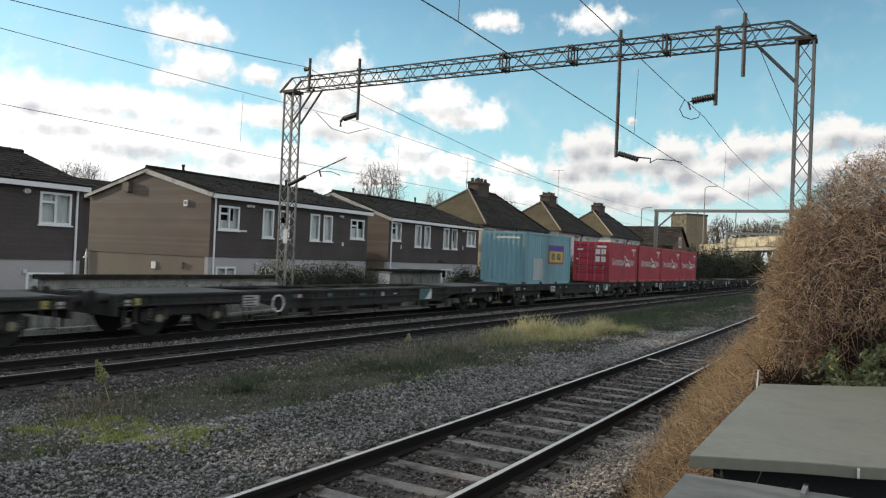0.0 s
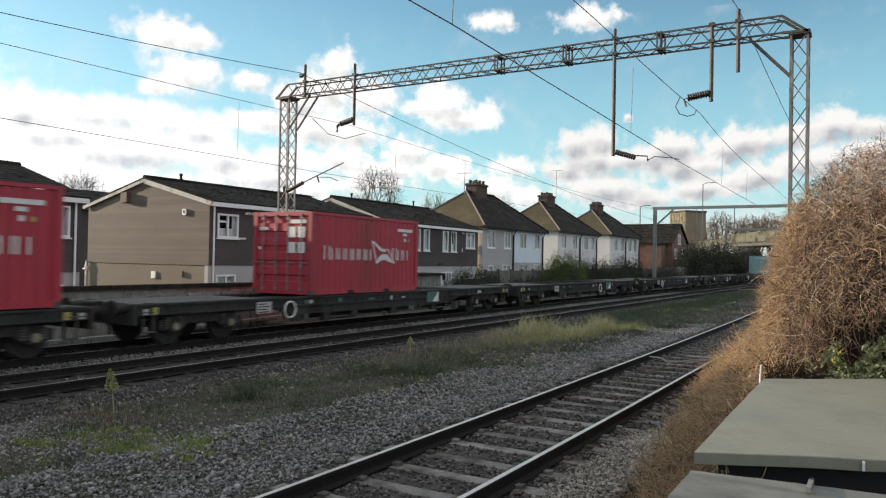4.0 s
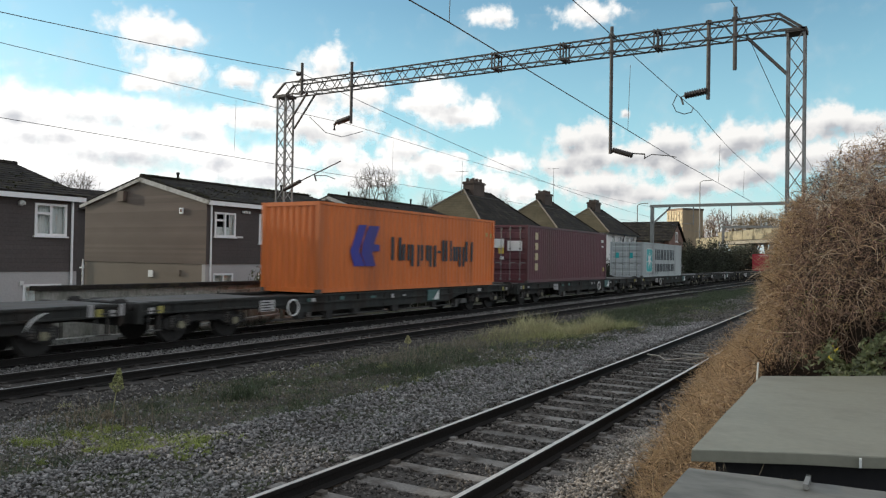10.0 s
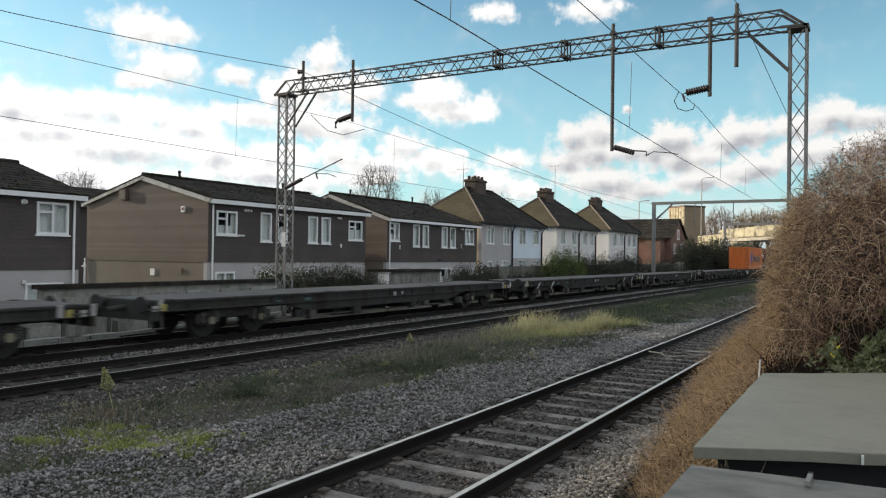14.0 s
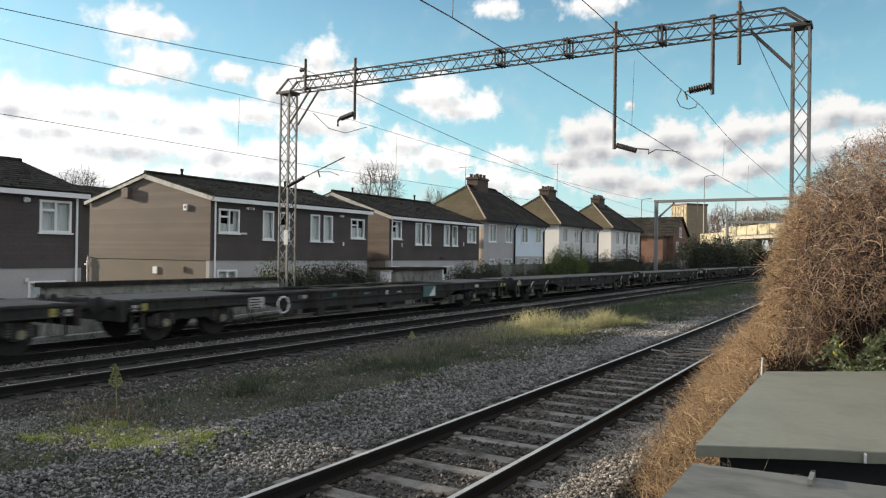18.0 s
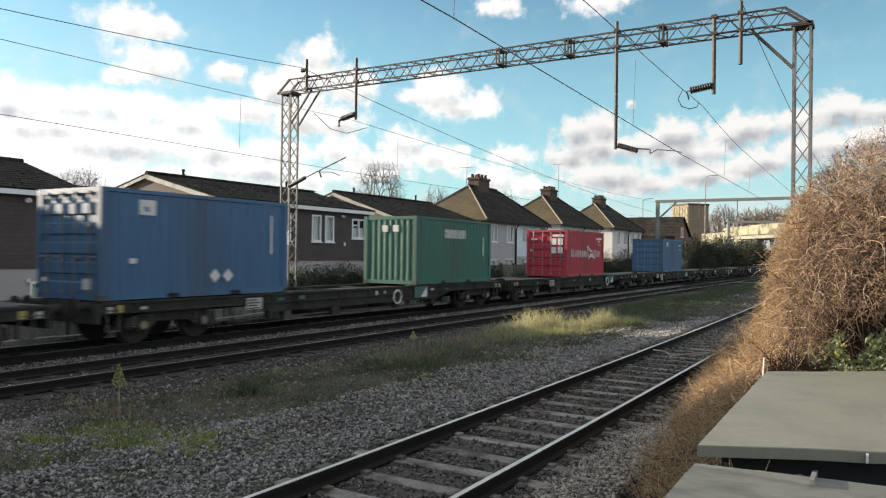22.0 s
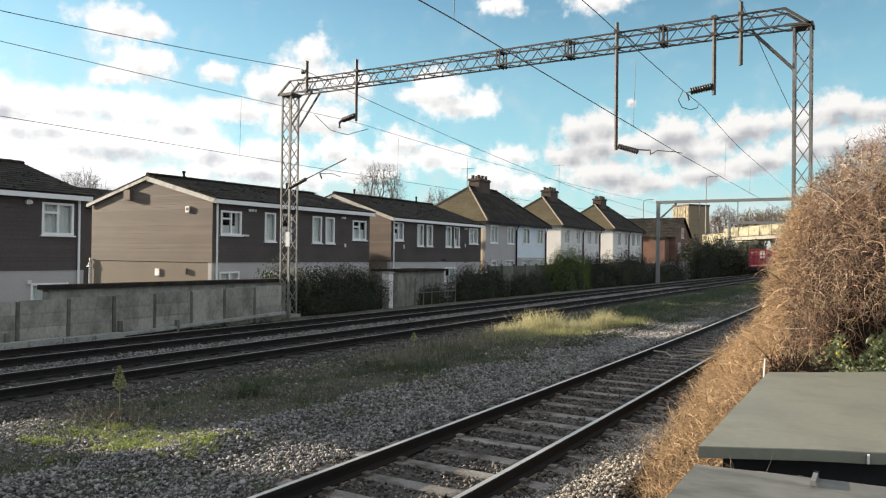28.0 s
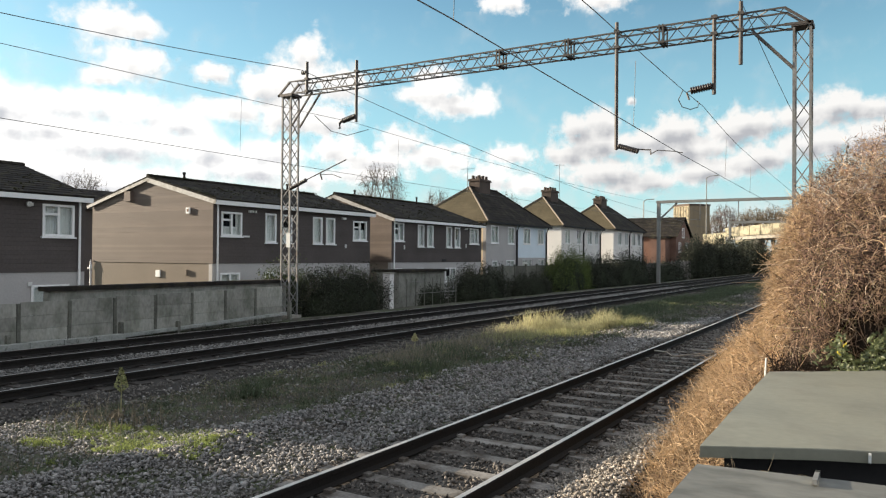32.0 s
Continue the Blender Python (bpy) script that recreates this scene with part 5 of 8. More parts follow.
def build_train():
    joints = [96.2 + PITCH * k for k in range(-15, 14)]
    base = {}
    for k, u in zip(range(-15, 14), joints):
        crescent, apart, low = k in (-3, -4, -5, -8, -9), (k % 2 == 1 and k != -15) or k == -14, -9 <= k <= -3
        shifted = k == -13
        key = (crescent, apart and not low, shifted, low)
        if key not in base:
            base[key] = wagon("container_wagon", ("low dark flat wagon with half-moon glints on its wheels" if crescent else "low dark flat wagon with pale axle boxes" if low else "grimy dark green container flat wagon with a white brake wheel"),
                              low, 14.13 if shifted else 12.3 if apart else 5.8, 5.3 if apart else 4.75, crescent, yt=14.9 if shifted else 13.9)
            w = base[key]
        else:
            w = copy_thing(base[key], Matrix())
        CALLS.append((w, u + {-3: 0.6, -4: -0.5, -5: 0.5, -6: 0.2, -8: -0.2, -9: -0.2}.get(k, 0.0), FAR_Z))

    def put(c, u):
        CALLS.append((c, u, 0.98))
    A, B = red_marks(True), red_marks(False)
    short, long = 6.058, 12.192
    put(container("red container with cargo doors, last on the train", short, 2.591, P_RED, True, marks=A), -222.58)
    put(container("faded red container with a ribbed end", short, 2.591, P_RED_B, False, marks=B), -210.1)
    blue = [("placard", M_MARK, ("side", 1.0, 1.45, 2.0, 2.36)), ("placard", P_BLUE, ("side", 1.12, 1.3, 2.08, 2.2)), ("diamond", M_MARK, ("poly", [(3.15, 0.52), (3.33, 0.70), (3.51, 0.52), (3.33, 0.34)])),
            ("diamond", M_MARK, ("poly", [(3.60, 0.52), (3.78, 0.70), (3.96, 0.52), (3.78, 0.34)])), ("marking", M_MARK, ("side", 0.75, 0.95, 0.85, 0.97)), ("marking", M_MARK, ("side", 5.35, 5.42, 1.1, 2.2)),
            ("door_label", M_MARK, ("end", 0.6, 0.85, 0.25, 0.5)), ("door_label", M_MARK, ("end", -1.0, -0.8, 0.4, 0.5))]
    put(container("blue container with hazard diamonds on its side", short, 2.591, P_BLUE, True, marks=blue), -201.3)
    put(container("dark green container with a deeply ribbed end", short, 2.591, P_GREEN, False, marks=strokes(2.1, 3.8, 1.81, 2.16, 7) + [("marking", M_MARK, ("side", 5.3, 5.37, 1.1, 1.9)), ("marking", M_MARK, ("end", -0.35, -0.1, 2.0, 2.25)), ("marking", M_MARK, ("end", 0.15, 0.4, 2.0, 2.25))]), -188.3)
    put(container("red container with white door labels", short, 2.591, P_RED, True, marks=A), -173.1)
    put(container("blue container with a white placard", short, 2.591, P_BLUE, True, marks=blue[:2] + bars(4.9, 5.6, 2.05, 2.2, 3) + bars(5.1, 5.6, 1.75, 1.85, 2)), -152.9)
    put(container("orange forty-foot container with a violet emblem", long, 2.896, P_ORANGE, False, marks=[
        ("emblem", P_LOGO, ("poly", [(1.60, 1.36), (2.04, 2.24), (2.51, 2.26), (2.20, 1.62), (2.10, 1.36), (2.44, 0.85), (1.80, 0.85)])),
        ("emblem", P_LOGO, ("poly", [(2.26, 1.60), (2.62, 2.24), (3.25, 2.24), (2.92, 1.61), (3.26, 1.60), (3.26, 1.37), (2.80, 1.36), (3.04, 0.85), (2.46, 0.85), (2.22, 1.28)], 1))]
        + [("lettering_bar", P_LETTER, ("side", p, q, lo, hi)) for a, b, lo, hi in ((3.98, 4.64, 1.06, 1.90), (4.71, 5.22, 1.06, 1.66), (5.30, 5.90, 0.84, 1.66), (5.97, 6.54, 1.06, 1.66), (6.59, 7.12, 0.83, 1.66), (7.56, 8.0, 1.05, 1.88),
                                                                              (8.45, 8.86, 1.05, 1.65), (8.94, 9.42, 0.83, 1.65), (9.50, 10.15, 1.04, 1.88)) for p, q in ((a, a + 0.19), (b - 0.17, b))]
        + [("lettering_bar", P_LETTER, ("side", 7.21, 7.48, 1.36, 1.46)), ("lettering_bar", P_LETTER, ("side", 8.2, 8.36, 1.05, 1.88))] + [("marking", M_YELLOW, ("side", 11.35, 11.5, 2.15, 2.32)), ("marking", M_YELLOW, ("side", 11.75, 11.9, 2.1, 2.3))]), 60.6)
    gold = [("lettering_bar", P_CREAM, ("side", 0.92, 1.28, 0.62 + 0.52 * i, 0.98 + 0.52 * i)) for i in range(4)]
    gold += [("marking", M_MARK, ("side", 11.2, 11.6, 2.3, 2.45)), ("marking", M_MARK, ("side", 11.25, 11.6, 2.0, 2.1)), ("marking", M_YELLOW, ("side", 11.5, 11.75, 0.5, 0.75))]
    gold += [("door_label", M_MARK, ("end", -0.75, -0.1, 1.75, 2.2)), ("door_label", P_GOLD, ("end", -0.4, -0.1, 1.45, 1.85)), ("door_label", M_MARK, ("end", 0.1, 0.9, 1.6, 2.1)), ("door_label", M_MARK, ("end", -0.3, -0.1, 1.15, 1.3))]
    put(container("maroon forty-foot container with pale upright lettering blocks", long, 2.896, P_MAROON, True, marks=gold), 76.5)
    mk = [("emblem", M_MARK, ("poly", rounded(1.04, 2.70, 0.36, 2.14, 0.2))), ("emblem", P_SQUARE, ("poly", rounded(1.09, 2.65, 0.41, 2.09, 0.17), 1)), ("emblem", M_MARK, ("poly", star(1.86, 1.27, 0.74, 0.25), 1, 2)), ("door_label", P_SQUARE, ("end", -0.85, -0.55, 1.4, 1.8)), ("door_label", P_SQUARE, ("end", 0.2, 0.5, 1.4, 1.8)),
          ("streak", P_GREY, ("side", 0.3, 11.8, 0.2, 0.24))]
    mk += [("dirt_mark", P_LETTER, ("side", 1.9 + 0.31 * i + 0.13 * (i % 3), 1.97 + 0.31 * i + 0.13 * (i % 3), 0.19, 0.24 + 0.06 * ((i * 5) % 4))) for i in range(9)]
    put(container("pale grey forty-foot container with a turquoise square emblem", long, 2.591, P_GREY, True, marks=mk + strokes(3.57, 9.7, 1.30, 2.13, 6, P_LETTER, 0, 0.27) + strokes(3.62, 9.8, 0.40, 1.0, 7, P_LETTER, 0, 0.27)), 97.0)
    for u, d, lab in ((167.5, False, "red container with a ribbed end"), (174.0, True, "red container coupled close behind another"), (188.1, True, "red container with white door labels")):
        put(container(lab, short, 2.591, P_RED, d, marks=A if d else B), u)
    teal = [("poster", P_RED, ("side", 2.9, 5.0, 1.05, 2.05)), ("poster", P_LOGO, ("poly", [(2.95, 2.0), (4.95, 2.0), (4.95, 1.75), (2.95, 1.75)], 1)), ("poster", P_GOLD, ("poly", [(3.05, 1.15), (4.85, 1.15), (4.85, 1.72), (3.05, 1.72)], 1)),
            ("lettering_bar", P_NAVY, ("poly", [(3.3, 1.25), (3.8, 1.25), (3.8, 1.6), (3.3, 1.6)], 1)), ("lettering_bar", P_NAVY, ("poly", [(4.0, 1.25), (4.6, 1.25), (4.6, 1.6), (4.0, 1.6)], 1)),
            ("patch", P_GREY, ("side", 1.0, 2.2, 0.2, 1.3)), ("marking", M_MARK, ("end", -0.4, 0.9, 2.25, 2.33))]
    put(container("faded teal container with a yellow square emblem", short, 2.591, P_TEAL, False, marks=teal), 289.5)
    for u, d in ((302.4, True), (308.95, False), (315.2, False), (321.5, False)):
        put(container("red container in a close row", short, 2.591, P_RED, d, marks=A if d else B), u)


def motions():
    for ob, u, z in CALLS:
        walk(ob, [(t, pose(X_TRAIN, train_y(u, t), z)) for t in (0, 4, 8, 12, 16, 20, 24, 28, 32)])
    cloud_motions()
    sway()


# ---- overhead wires ----
def wire(name, label, pts, r=0.012, sag=0.0):
    """A wire through its supports, sagging between them."""
    bm = bmesh.new()
    out = []
    sags = sag if isinstance(sag, tuple) else (sag,) * len(pts)
    for (a, b), sag in zip(zip(pts, pts[1:]), sags):
        a, b = Vector(a), Vector(b)
        n = max(2, int((b - a).length / 2.5))
        for i in range(n):
            t = i / n
            p = a.lerp(b, t)
            p.z -= sag * 4 * t * (1 - t)
            out.append(p)
    out.append(Vector(pts[-1]))
    tube(bm, out, r, 5)
    ob = new(name, mesh_of(name, bm, M_WIRE))
    return tagged(ob, label, "wire", "overhead wires")


def build_wires():
    y = 21.43
    wire("contact_wire", "dark contact wire over the near track", [(-4.75, -30, 5.2), (-4.71, 8, 5.1), (-5.16, 21.7, 5.1), (-5.6, 45, 5.1), (-6.3, 71.3, 5.4), (-10, 130, 5.4)], 0.009)
    wire("catenary_wire", "dark sagging catenary wire over the near track", [(-4.4, -40, 7.0), (-4.60, 13, 6.58), (-4.76, 22.7, 6.6), (-5.21, 31.7, 6.58), (-6.2, 71.3, 6.8), (-9.5, 130, 6.8)], 0.009, 0.04)
    wire("feeder_wire", "dark feeder wire above the near mast", [(-3.5, -40, 9.6), (-3.52, y, 9.12), (-3.6, 71.3, 7.8), (-6.0, 130, 7.8)], 0.011, 0.75)
    wire("feeder_wire", "dark feeder wire above the far mast", [(-19.3, -38, 9.1), (-19.25, y, 9.17), (-18.9, 71.3, 6.3), (-19.5, 140, 6.3)], 0.012, (1.6, 0.55, 0.6))
    wire("contact_wire", "thin contact wire over the far track", [(-17.0, -40, 5.2), (-17.05, y, 5.12), (-16.6, 71.3, 5.3), (-17, 140, 5.3)], 0.008)
    wire("catenary_wire", "thin catenary wire over the far track", [(-16.6, -40, 7.0), (-16.65, y, 6.93), (-16.5, 71.3, 6.9), (-17, 140, 6.9)], 0.008, 0.38)
    for x, yy, z0, z1 in ((-4.75, 8.1, 5.12, 6.55), (-4.97, 16.5, 5.1, 6.55), (-5.2, 28.5, 5.1, 6.45), (-5.5, 36.0, 5.1, 6.32), (-17.0, 16.2, 5.1, 6.85), (-16.9, 24.5, 5.05, 6.8), (-16.8, 30, 5.1, 6.65)):
        bm = bmesh.new()
        tube(bm, [(x + 0.04, yy, z1), (x, yy, z0)], 0.006, 4)
        ob = tagged(new("dropper", mesh_of("dropper", bm, M_WIRE)), "thin vertical dropper between two wires", "wire", "droppers")
    for pts in ([(-4.76, 20.2, 6.6), (-4.95, 20.5, 6.42), (-4.92, 20.8, 6.27), (-4.75, 21.0, 6.22), (-4.6, 21.2, 6.3), (-4.62, 21.5, 6.48), (-4.75, 21.9, 6.6)], [(-16.9, 19.5, 6.9), (-17.1, 20.6, 6.55), (-17.0, 21.4, 6.5), (-16.8, 22.4, 6.85)]):
        bm = bmesh.new()
        tube(bm, pts, 0.012, 5)
        tagged(new("jumper_cable", mesh_of("jumper_cable", bm, M_WIRE)), "looped jumper cable at the insulator", "cable")


# ---- equipment cabinets beside the near track ----
def build_cabinets():
    rnd = random.Random(3)

    def lid(name, label, x0, x1, y0, y1, z, tilt, lip, skew=0.0, shear=(0.0, 0.0), sheet=M_GREYBOX):
        c = thing(name, label, "equipment cabinet", "trackside cabinets")
        bm = bmesh.new()
        nx, ny = 14, 18
        vs = []
        for j in range(ny + 1):
            row = []
            for i in range(nx + 1):
                x, y = x0 + (x1 - x0) * i / nx + skew * (1 - i / nx) * j / ny, y0 + (y1 - y0) * j / ny
                y += (x - x0) * (shear[0] + (shear[1] - shear[0]) * j / ny)
                dz = 0.012 * noise.noise(Vector((x * 1.7, y * 1.4, z))) + 0.006 * noise.noise(Vector((x * 5, y * 2.2, z + 3))) + tilt * (y - y0)
                row.append(bm.verts.new((x, y, z + dz)))
            vs.append(row)
        for j in range(ny):
            for i in range(nx):
                bm.faces.new((vs[j][i], vs[j][i + 1], vs[j + 1][i + 1], vs[j + 1][i]))
        edge = [vs[0][i] for i in range(nx + 1)] + [vs[j][nx] for j in range(1, ny + 1)] + [vs[ny][i] for i in range(nx - 1, -1, -1)] + [vs[j][0] for j in range(ny - 1, 0, -1)]
        rim = [v.co.copy() for v in edge]
        part("lid", bm, sheet, c, "grey-green sheet lid", True)
        bm = bmesh.new()
        mid = Vector(((x0 + x1) / 2, (y0 + y1) / 2 + 0.4, 0))
        rings = []
        for drop, grow in ((0.0, 0.0), (0.006, 0.006), (lip, 0.010), (lip + 0.004, -0.012)):
            rings.append([])
            for p in rim:
                o = (Vector((p.x, p.y, 0)) - mid).normalized() * grow
                rings[-1].append(bm.verts.new((p.x + o.x + 0.006 * noise.noise(p * 5), p.y + o.y + 0.006 * noise.noise(p * 4), p.z - drop)))
        for a, b in zip(rings, rings[1:]):
            for i in range(len(rim)):
                bm.faces.new((a[i - 1], a[i], b[i], b[i - 1]))
        part("lip", bm, sheet, c, "folded sheet lip round the lid")
        # The body is near-black: its colour holds the shade below the lid.
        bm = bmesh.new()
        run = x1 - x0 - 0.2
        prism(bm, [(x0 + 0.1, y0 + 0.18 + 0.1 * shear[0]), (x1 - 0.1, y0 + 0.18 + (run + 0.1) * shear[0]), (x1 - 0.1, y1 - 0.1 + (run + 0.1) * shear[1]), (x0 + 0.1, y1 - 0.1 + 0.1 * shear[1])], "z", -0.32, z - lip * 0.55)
        part("body", bm, M_DARK, c, "cabinet body coloured dark for the shade under its lid")
        return c

    c = lid("equipment_cabinet", "long grey-green cabinet with an overhanging flat lid", -1.0, 1.1, 4.72, 8.18, 1.0, 0.0, 0.07, -0.055, (0.46, 0.72))
    bm = bmesh.new()
    box(bm, -0.115, -0.10, 5.10, 5.12, 0.93, 0.985)
    part("clip", bm, M_MARK, c, "small pale clip")
    bm = bmesh.new()
    tube(bm, [(-1.085, 8.1, 0.2), (-1.085, 8.1, 1.0), (-1.075, 8.08, 1.14)], 0.009, 6)
    part("stake", bm, M_MARK, c, "thin pale metal stake")
    c = lid("equipment_cabinet", "low grey-green cabinet with a worn lid", -0.955, 1.1, 1.9, 4.44, 0.93, 0.01, 0.06, 0.0, (0.05, 0.09), M_GREYBOX_OLD)
    bm = bmesh.new()
    box(bm, -0.352, -0.328, 4.32, 4.52, 0.965, 0.992)
    box(bm, -0.352, -0.328, 4.49, 4.525, 0.89, 0.992)
    part("clasp", bm, M_STEEL_LIGHT, c, "grey steel clasp on the lid edge")


# ---- brambles, ballast and weeds ----
def strands(name, count, start, seed, material, length=(0.3, 0.9), rad=0.005, droop=0.5, segs=4, curling=0.85, blade=False):
    """Many thin three-sided stems, or flat blades; start(rng, n) gives their feet and first directions."""
    rng = np.random.default_rng(seed)
    p, d = start(rng, count)
    n = len(p)
    ln = rng.uniform(length[0], length[1], (n, 1))
    curl = rng.normal(0, curling, (n, 3))
    rings = []
    pos, dirn = p.copy(), d / np.linalg.norm(d, axis=1, keepdims=True)
    for k in range(segs + 1):
        side = np.cross(dirn, rng.normal(0, 1, (n, 3)) if k == 0 else side0)
        side /= np.linalg.norm(side, axis=1, keepdims=True) + 1e-9
        if k == 0:
            side0 = np.cross(dirn, side)
            side0 = side
        up = np.cross(dirn, side)
        r = rad * (1 - 0.75 * k / segs) * (0.7 + 0.6 * ((np.arange(n) * 7) % 10) / 10)[:, None]
        rings.append(np.stack([pos + (side * math.cos(a) + up * math.sin(a)) * r for a in ((0, math.pi) if blade else (0, 2.094, 4.189))], 1))
        pos = pos + dirn * ln / segs
        dirn = dirn + curl / segs + np.array([0, 0, -droop]) / segs
        dirn /= np.linalg.norm(dirn, axis=1, keepdims=True)
    v = np.stack(rings, 1).reshape(-1, 3)
    w = 2 if blade else 3
    per = w * (segs + 1)
    f = []
    for k in range(segs):
        for a in range(1 if blade else 3):
            b = (a + 1) % w
            f.append((k * w + a, k * w + b, k * w + w + b, k * w + w + a))
    faces = (np.arange(n)[:, None, None] * per + np.array(f)[None]).reshape(-1, 4)
    return bulk(name, v, faces, material)


def leaves(name, centres, size, seed, material, fold=0.3):
    """Small folded leaves, one at each place."""
    rng = np.random.default_rng(seed)
    c = np.asarray(centres)
    n = len(c)
    a = rng.normal(0, 1, (n, 3))
    a /= np.linalg.norm(a, axis=1, keepdims=True)
    b = np.cross(a, rng.normal(0, 1, (n, 3)))
    b /= np.linalg.norm(b, axis=1, keepdims=True)
    k = np.cross(a, b)
    s = rng.uniform(size[0], size[1], (n, 1))
    v = np.stack([c - a * s, c + b * s * 0.5 + k * s * fold, c + a * s, c - b * s * 0.5 + k * s * fold], 1).reshape(-1, 3)
    q = np.arange(n)[:, None] * 4
    f = np.concatenate([np.concatenate([q, q + 1, q + 2], 1), np.concatenate([q, q + 2, q + 3], 1)])
    return bulk(name, v, f, material)


def bush_top(x, y):
    """Height of the bramble thicket's surface."""
    w = 0.20 * np.sin(x * 3.1 + y * 1.7) * np.sin(y * 2.3 - x) + 0.12 * np.sin(x * 7 + y * 5)
    mound = 4.40 * np.clip(1 - (np.clip(0.35 - x, 0, None) / 2.12) ** 2.5 - (np.abs(y - 14.6) / 5.4) ** 2.4, 0, None) ** 0.42
    edge = -2.10 - 0.100 * np.clip(y - 6.6, 0, 9) + 0.30 * np.clip(7.2 - y, 0, 3)
    skirt = np.clip((x - edge) / 1.15, 0, 1) ** 0.7 * (0.70 + 0.10 * np.clip(y - 7, 0, 8)) * np.clip((22 - y) / 4, 0, 1)
    return np.maximum(mound, skirt) * (1 + 0.10 * w) + 0.12 * w * (skirt > 0.2)


def build_bush():
    thicket = thing("bramble_thicket", "tall thicket of dry brown brambles and creeper stems", "bush")

    def clear(p):
        """Keeps the cabinets free of stems."""
        x, y, z = p[:, 0], p[:, 1], p[:, 2]
        near = (x > -1.12) & (y < 8.75 + 0.74 * (x + 1.1))
        green = (x > -0.68) & (y < 9.75 + 0.75 * (x + 0.5)) & (z < 1.5)
        hollow = (x > -1.15) & (x < 0.15) & (y < 9.9 + 0.74 * (x + 1.1)) & (z > 0.3) & (z < 0.98)
        return ~(near | green | hollow)

    def surface(rng, n, lo=0.45, hi=1.02, spread=0.9, xr=(-3.2, 2.4), yr=(5.2, 21)):
        x, y = rng.uniform(xr[0], xr[1], n * 4), rng.uniform(yr[0], yr[1], n * 4)
        h = bush_top(x, y)
        # more feet where the surface is steep, so that upright flanks are covered too
        g = np.abs(bush_top(x + 0.15, y) - h) + np.abs(bush_top(x, y + 0.15) - h)
        keep = (h > 0.12) & (rng.random(n * 4) < np.clip(0.25 + g * 1.2, 0, 1))
        x, y, h = x[keep][:n], y[keep][:n], h[keep][:n]
        z = h * rng.uniform(lo, hi, len(x)) - 0.25
        p = np.stack([x, y, z], 1)
        p = p[clear(p)]
        d = rng.normal(0, spread, (len(p), 3)) + np.array([-0.35, -0.45, 0.35])
        return p, d

    ob = strands("stem_tangle", 52000, surface, 1, M_BRAMBLE, (0.09, 0.28), 0.0046, 0.8, 4, 3.0, blade=True)
    ob8 = strands("purple_growth", 9000, lambda r, n: surface(r, n, 0.5, 1.0, 0.9, (-2.0, 2.4), (8.5, 20)), 11, M_BRAMBLE_RED, (0.14, 0.38), 0.0044, 0.9, 5, 4.0, blade=True)
    ob9 = strands("tan_tangle", 15000, lambda r, n: surface(r, n, 0.6, 1.02, 0.85, (-2.0, 2.4), (8.5, 20)), 12, M_STRAW, (0.14, 0.36), 0.0038, 0.9, 5, 4.4, blade=True)
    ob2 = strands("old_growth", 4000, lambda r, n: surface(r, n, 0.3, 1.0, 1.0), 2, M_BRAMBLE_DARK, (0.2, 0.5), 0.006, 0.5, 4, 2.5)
    ob3 = strands("straw_tangle", 14000, lambda r, n: surface(r, n, 0.7, 1.03, 0.8, (-3.2, -1.1), (5.2, 15)), 3, M_STRAW, (0.18, 0.48), 0.0050, 1.0, 4, 1.8, blade=True)
    ob4 = strands("sprig_fringe", 3600, lambda r, n: surface(r, n, 0.95, 1.03, 0.5, (-1.9, 2.4), (9, 20)), 4, M_BRAMBLE, (0.10, 0.28), 0.003, 0.1)
    ob11 = strands("crown_growth", 16000, lambda r, n: surface(r, n, 0.82, 1.03, 0.9, (-1.6, 2.4), (9.5, 19.5)), 14, M_BRAMBLE_RED, (0.06, 0.22), 0.0040, 0.4, 3, 2.6, blade=True)

    def behind(r, n):
        x = r.uniform(-1.2, 0.4, n)
        p = np.stack([x, 9.35 + 0.74 * (x + 1.1) + r.uniform(0.1, 0.9, n), r.uniform(0.2, 0.92, n)], 1)
        return p, r.normal(0, 0.8, (n, 3))

    def sunny(r, n):
        x, y = r.normal(-0.66, 0.15, n), r.normal(10.75, 0.3, n)
        return np.stack([x, y, r.normal(1.42, 0.16, n)], 1), r.normal(0, 0.7, (n, 3)) + np.array([-0.3, -0.6, 0.2])

    def hanging(r, n):
        x = r.uniform(-1.05, 0.35, n)
        p = np.stack([x, 9.30 + 0.74 * (x + 1.1) + r.uniform(0.0, 0.5, n), r.uniform(1.2, 1.75, n)], 1)
        return p, r.normal(0, 0.5, (n, 3)) + np.array([0, -0.3, -0.6])

    ob12 = strands("yellow_shoots", 700, sunny, 15, M_MOSS, (0.05, 0.15), 0.0045, 0.5, 3, 1.6, blade=True)
    ob13 = strands("hanging_vines", 260, hanging, 16, M_BRAMBLE, (0.2, 0.6), 0.005, 1.8, 6, 1.8)
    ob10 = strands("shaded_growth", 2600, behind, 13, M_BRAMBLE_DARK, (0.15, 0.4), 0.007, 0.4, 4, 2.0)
    rng = np.random.default_rng(7)
    p, _ = surface(rng, 26000, 0.55, 1.03)
    ob5 = leaves("dead_foliage", p, (0.012, 0.030), 8, M_BRAMBLE)
    ob6 = strands("curling_vines", 1700, lambda r, n: surface(r, n, 0.6, 0.98, 0.8, (-1.5, 2.4), (9, 16)), 5, M_VINE, (0.25, 0.8), 0.0048, 1.6, 9, 2.6)
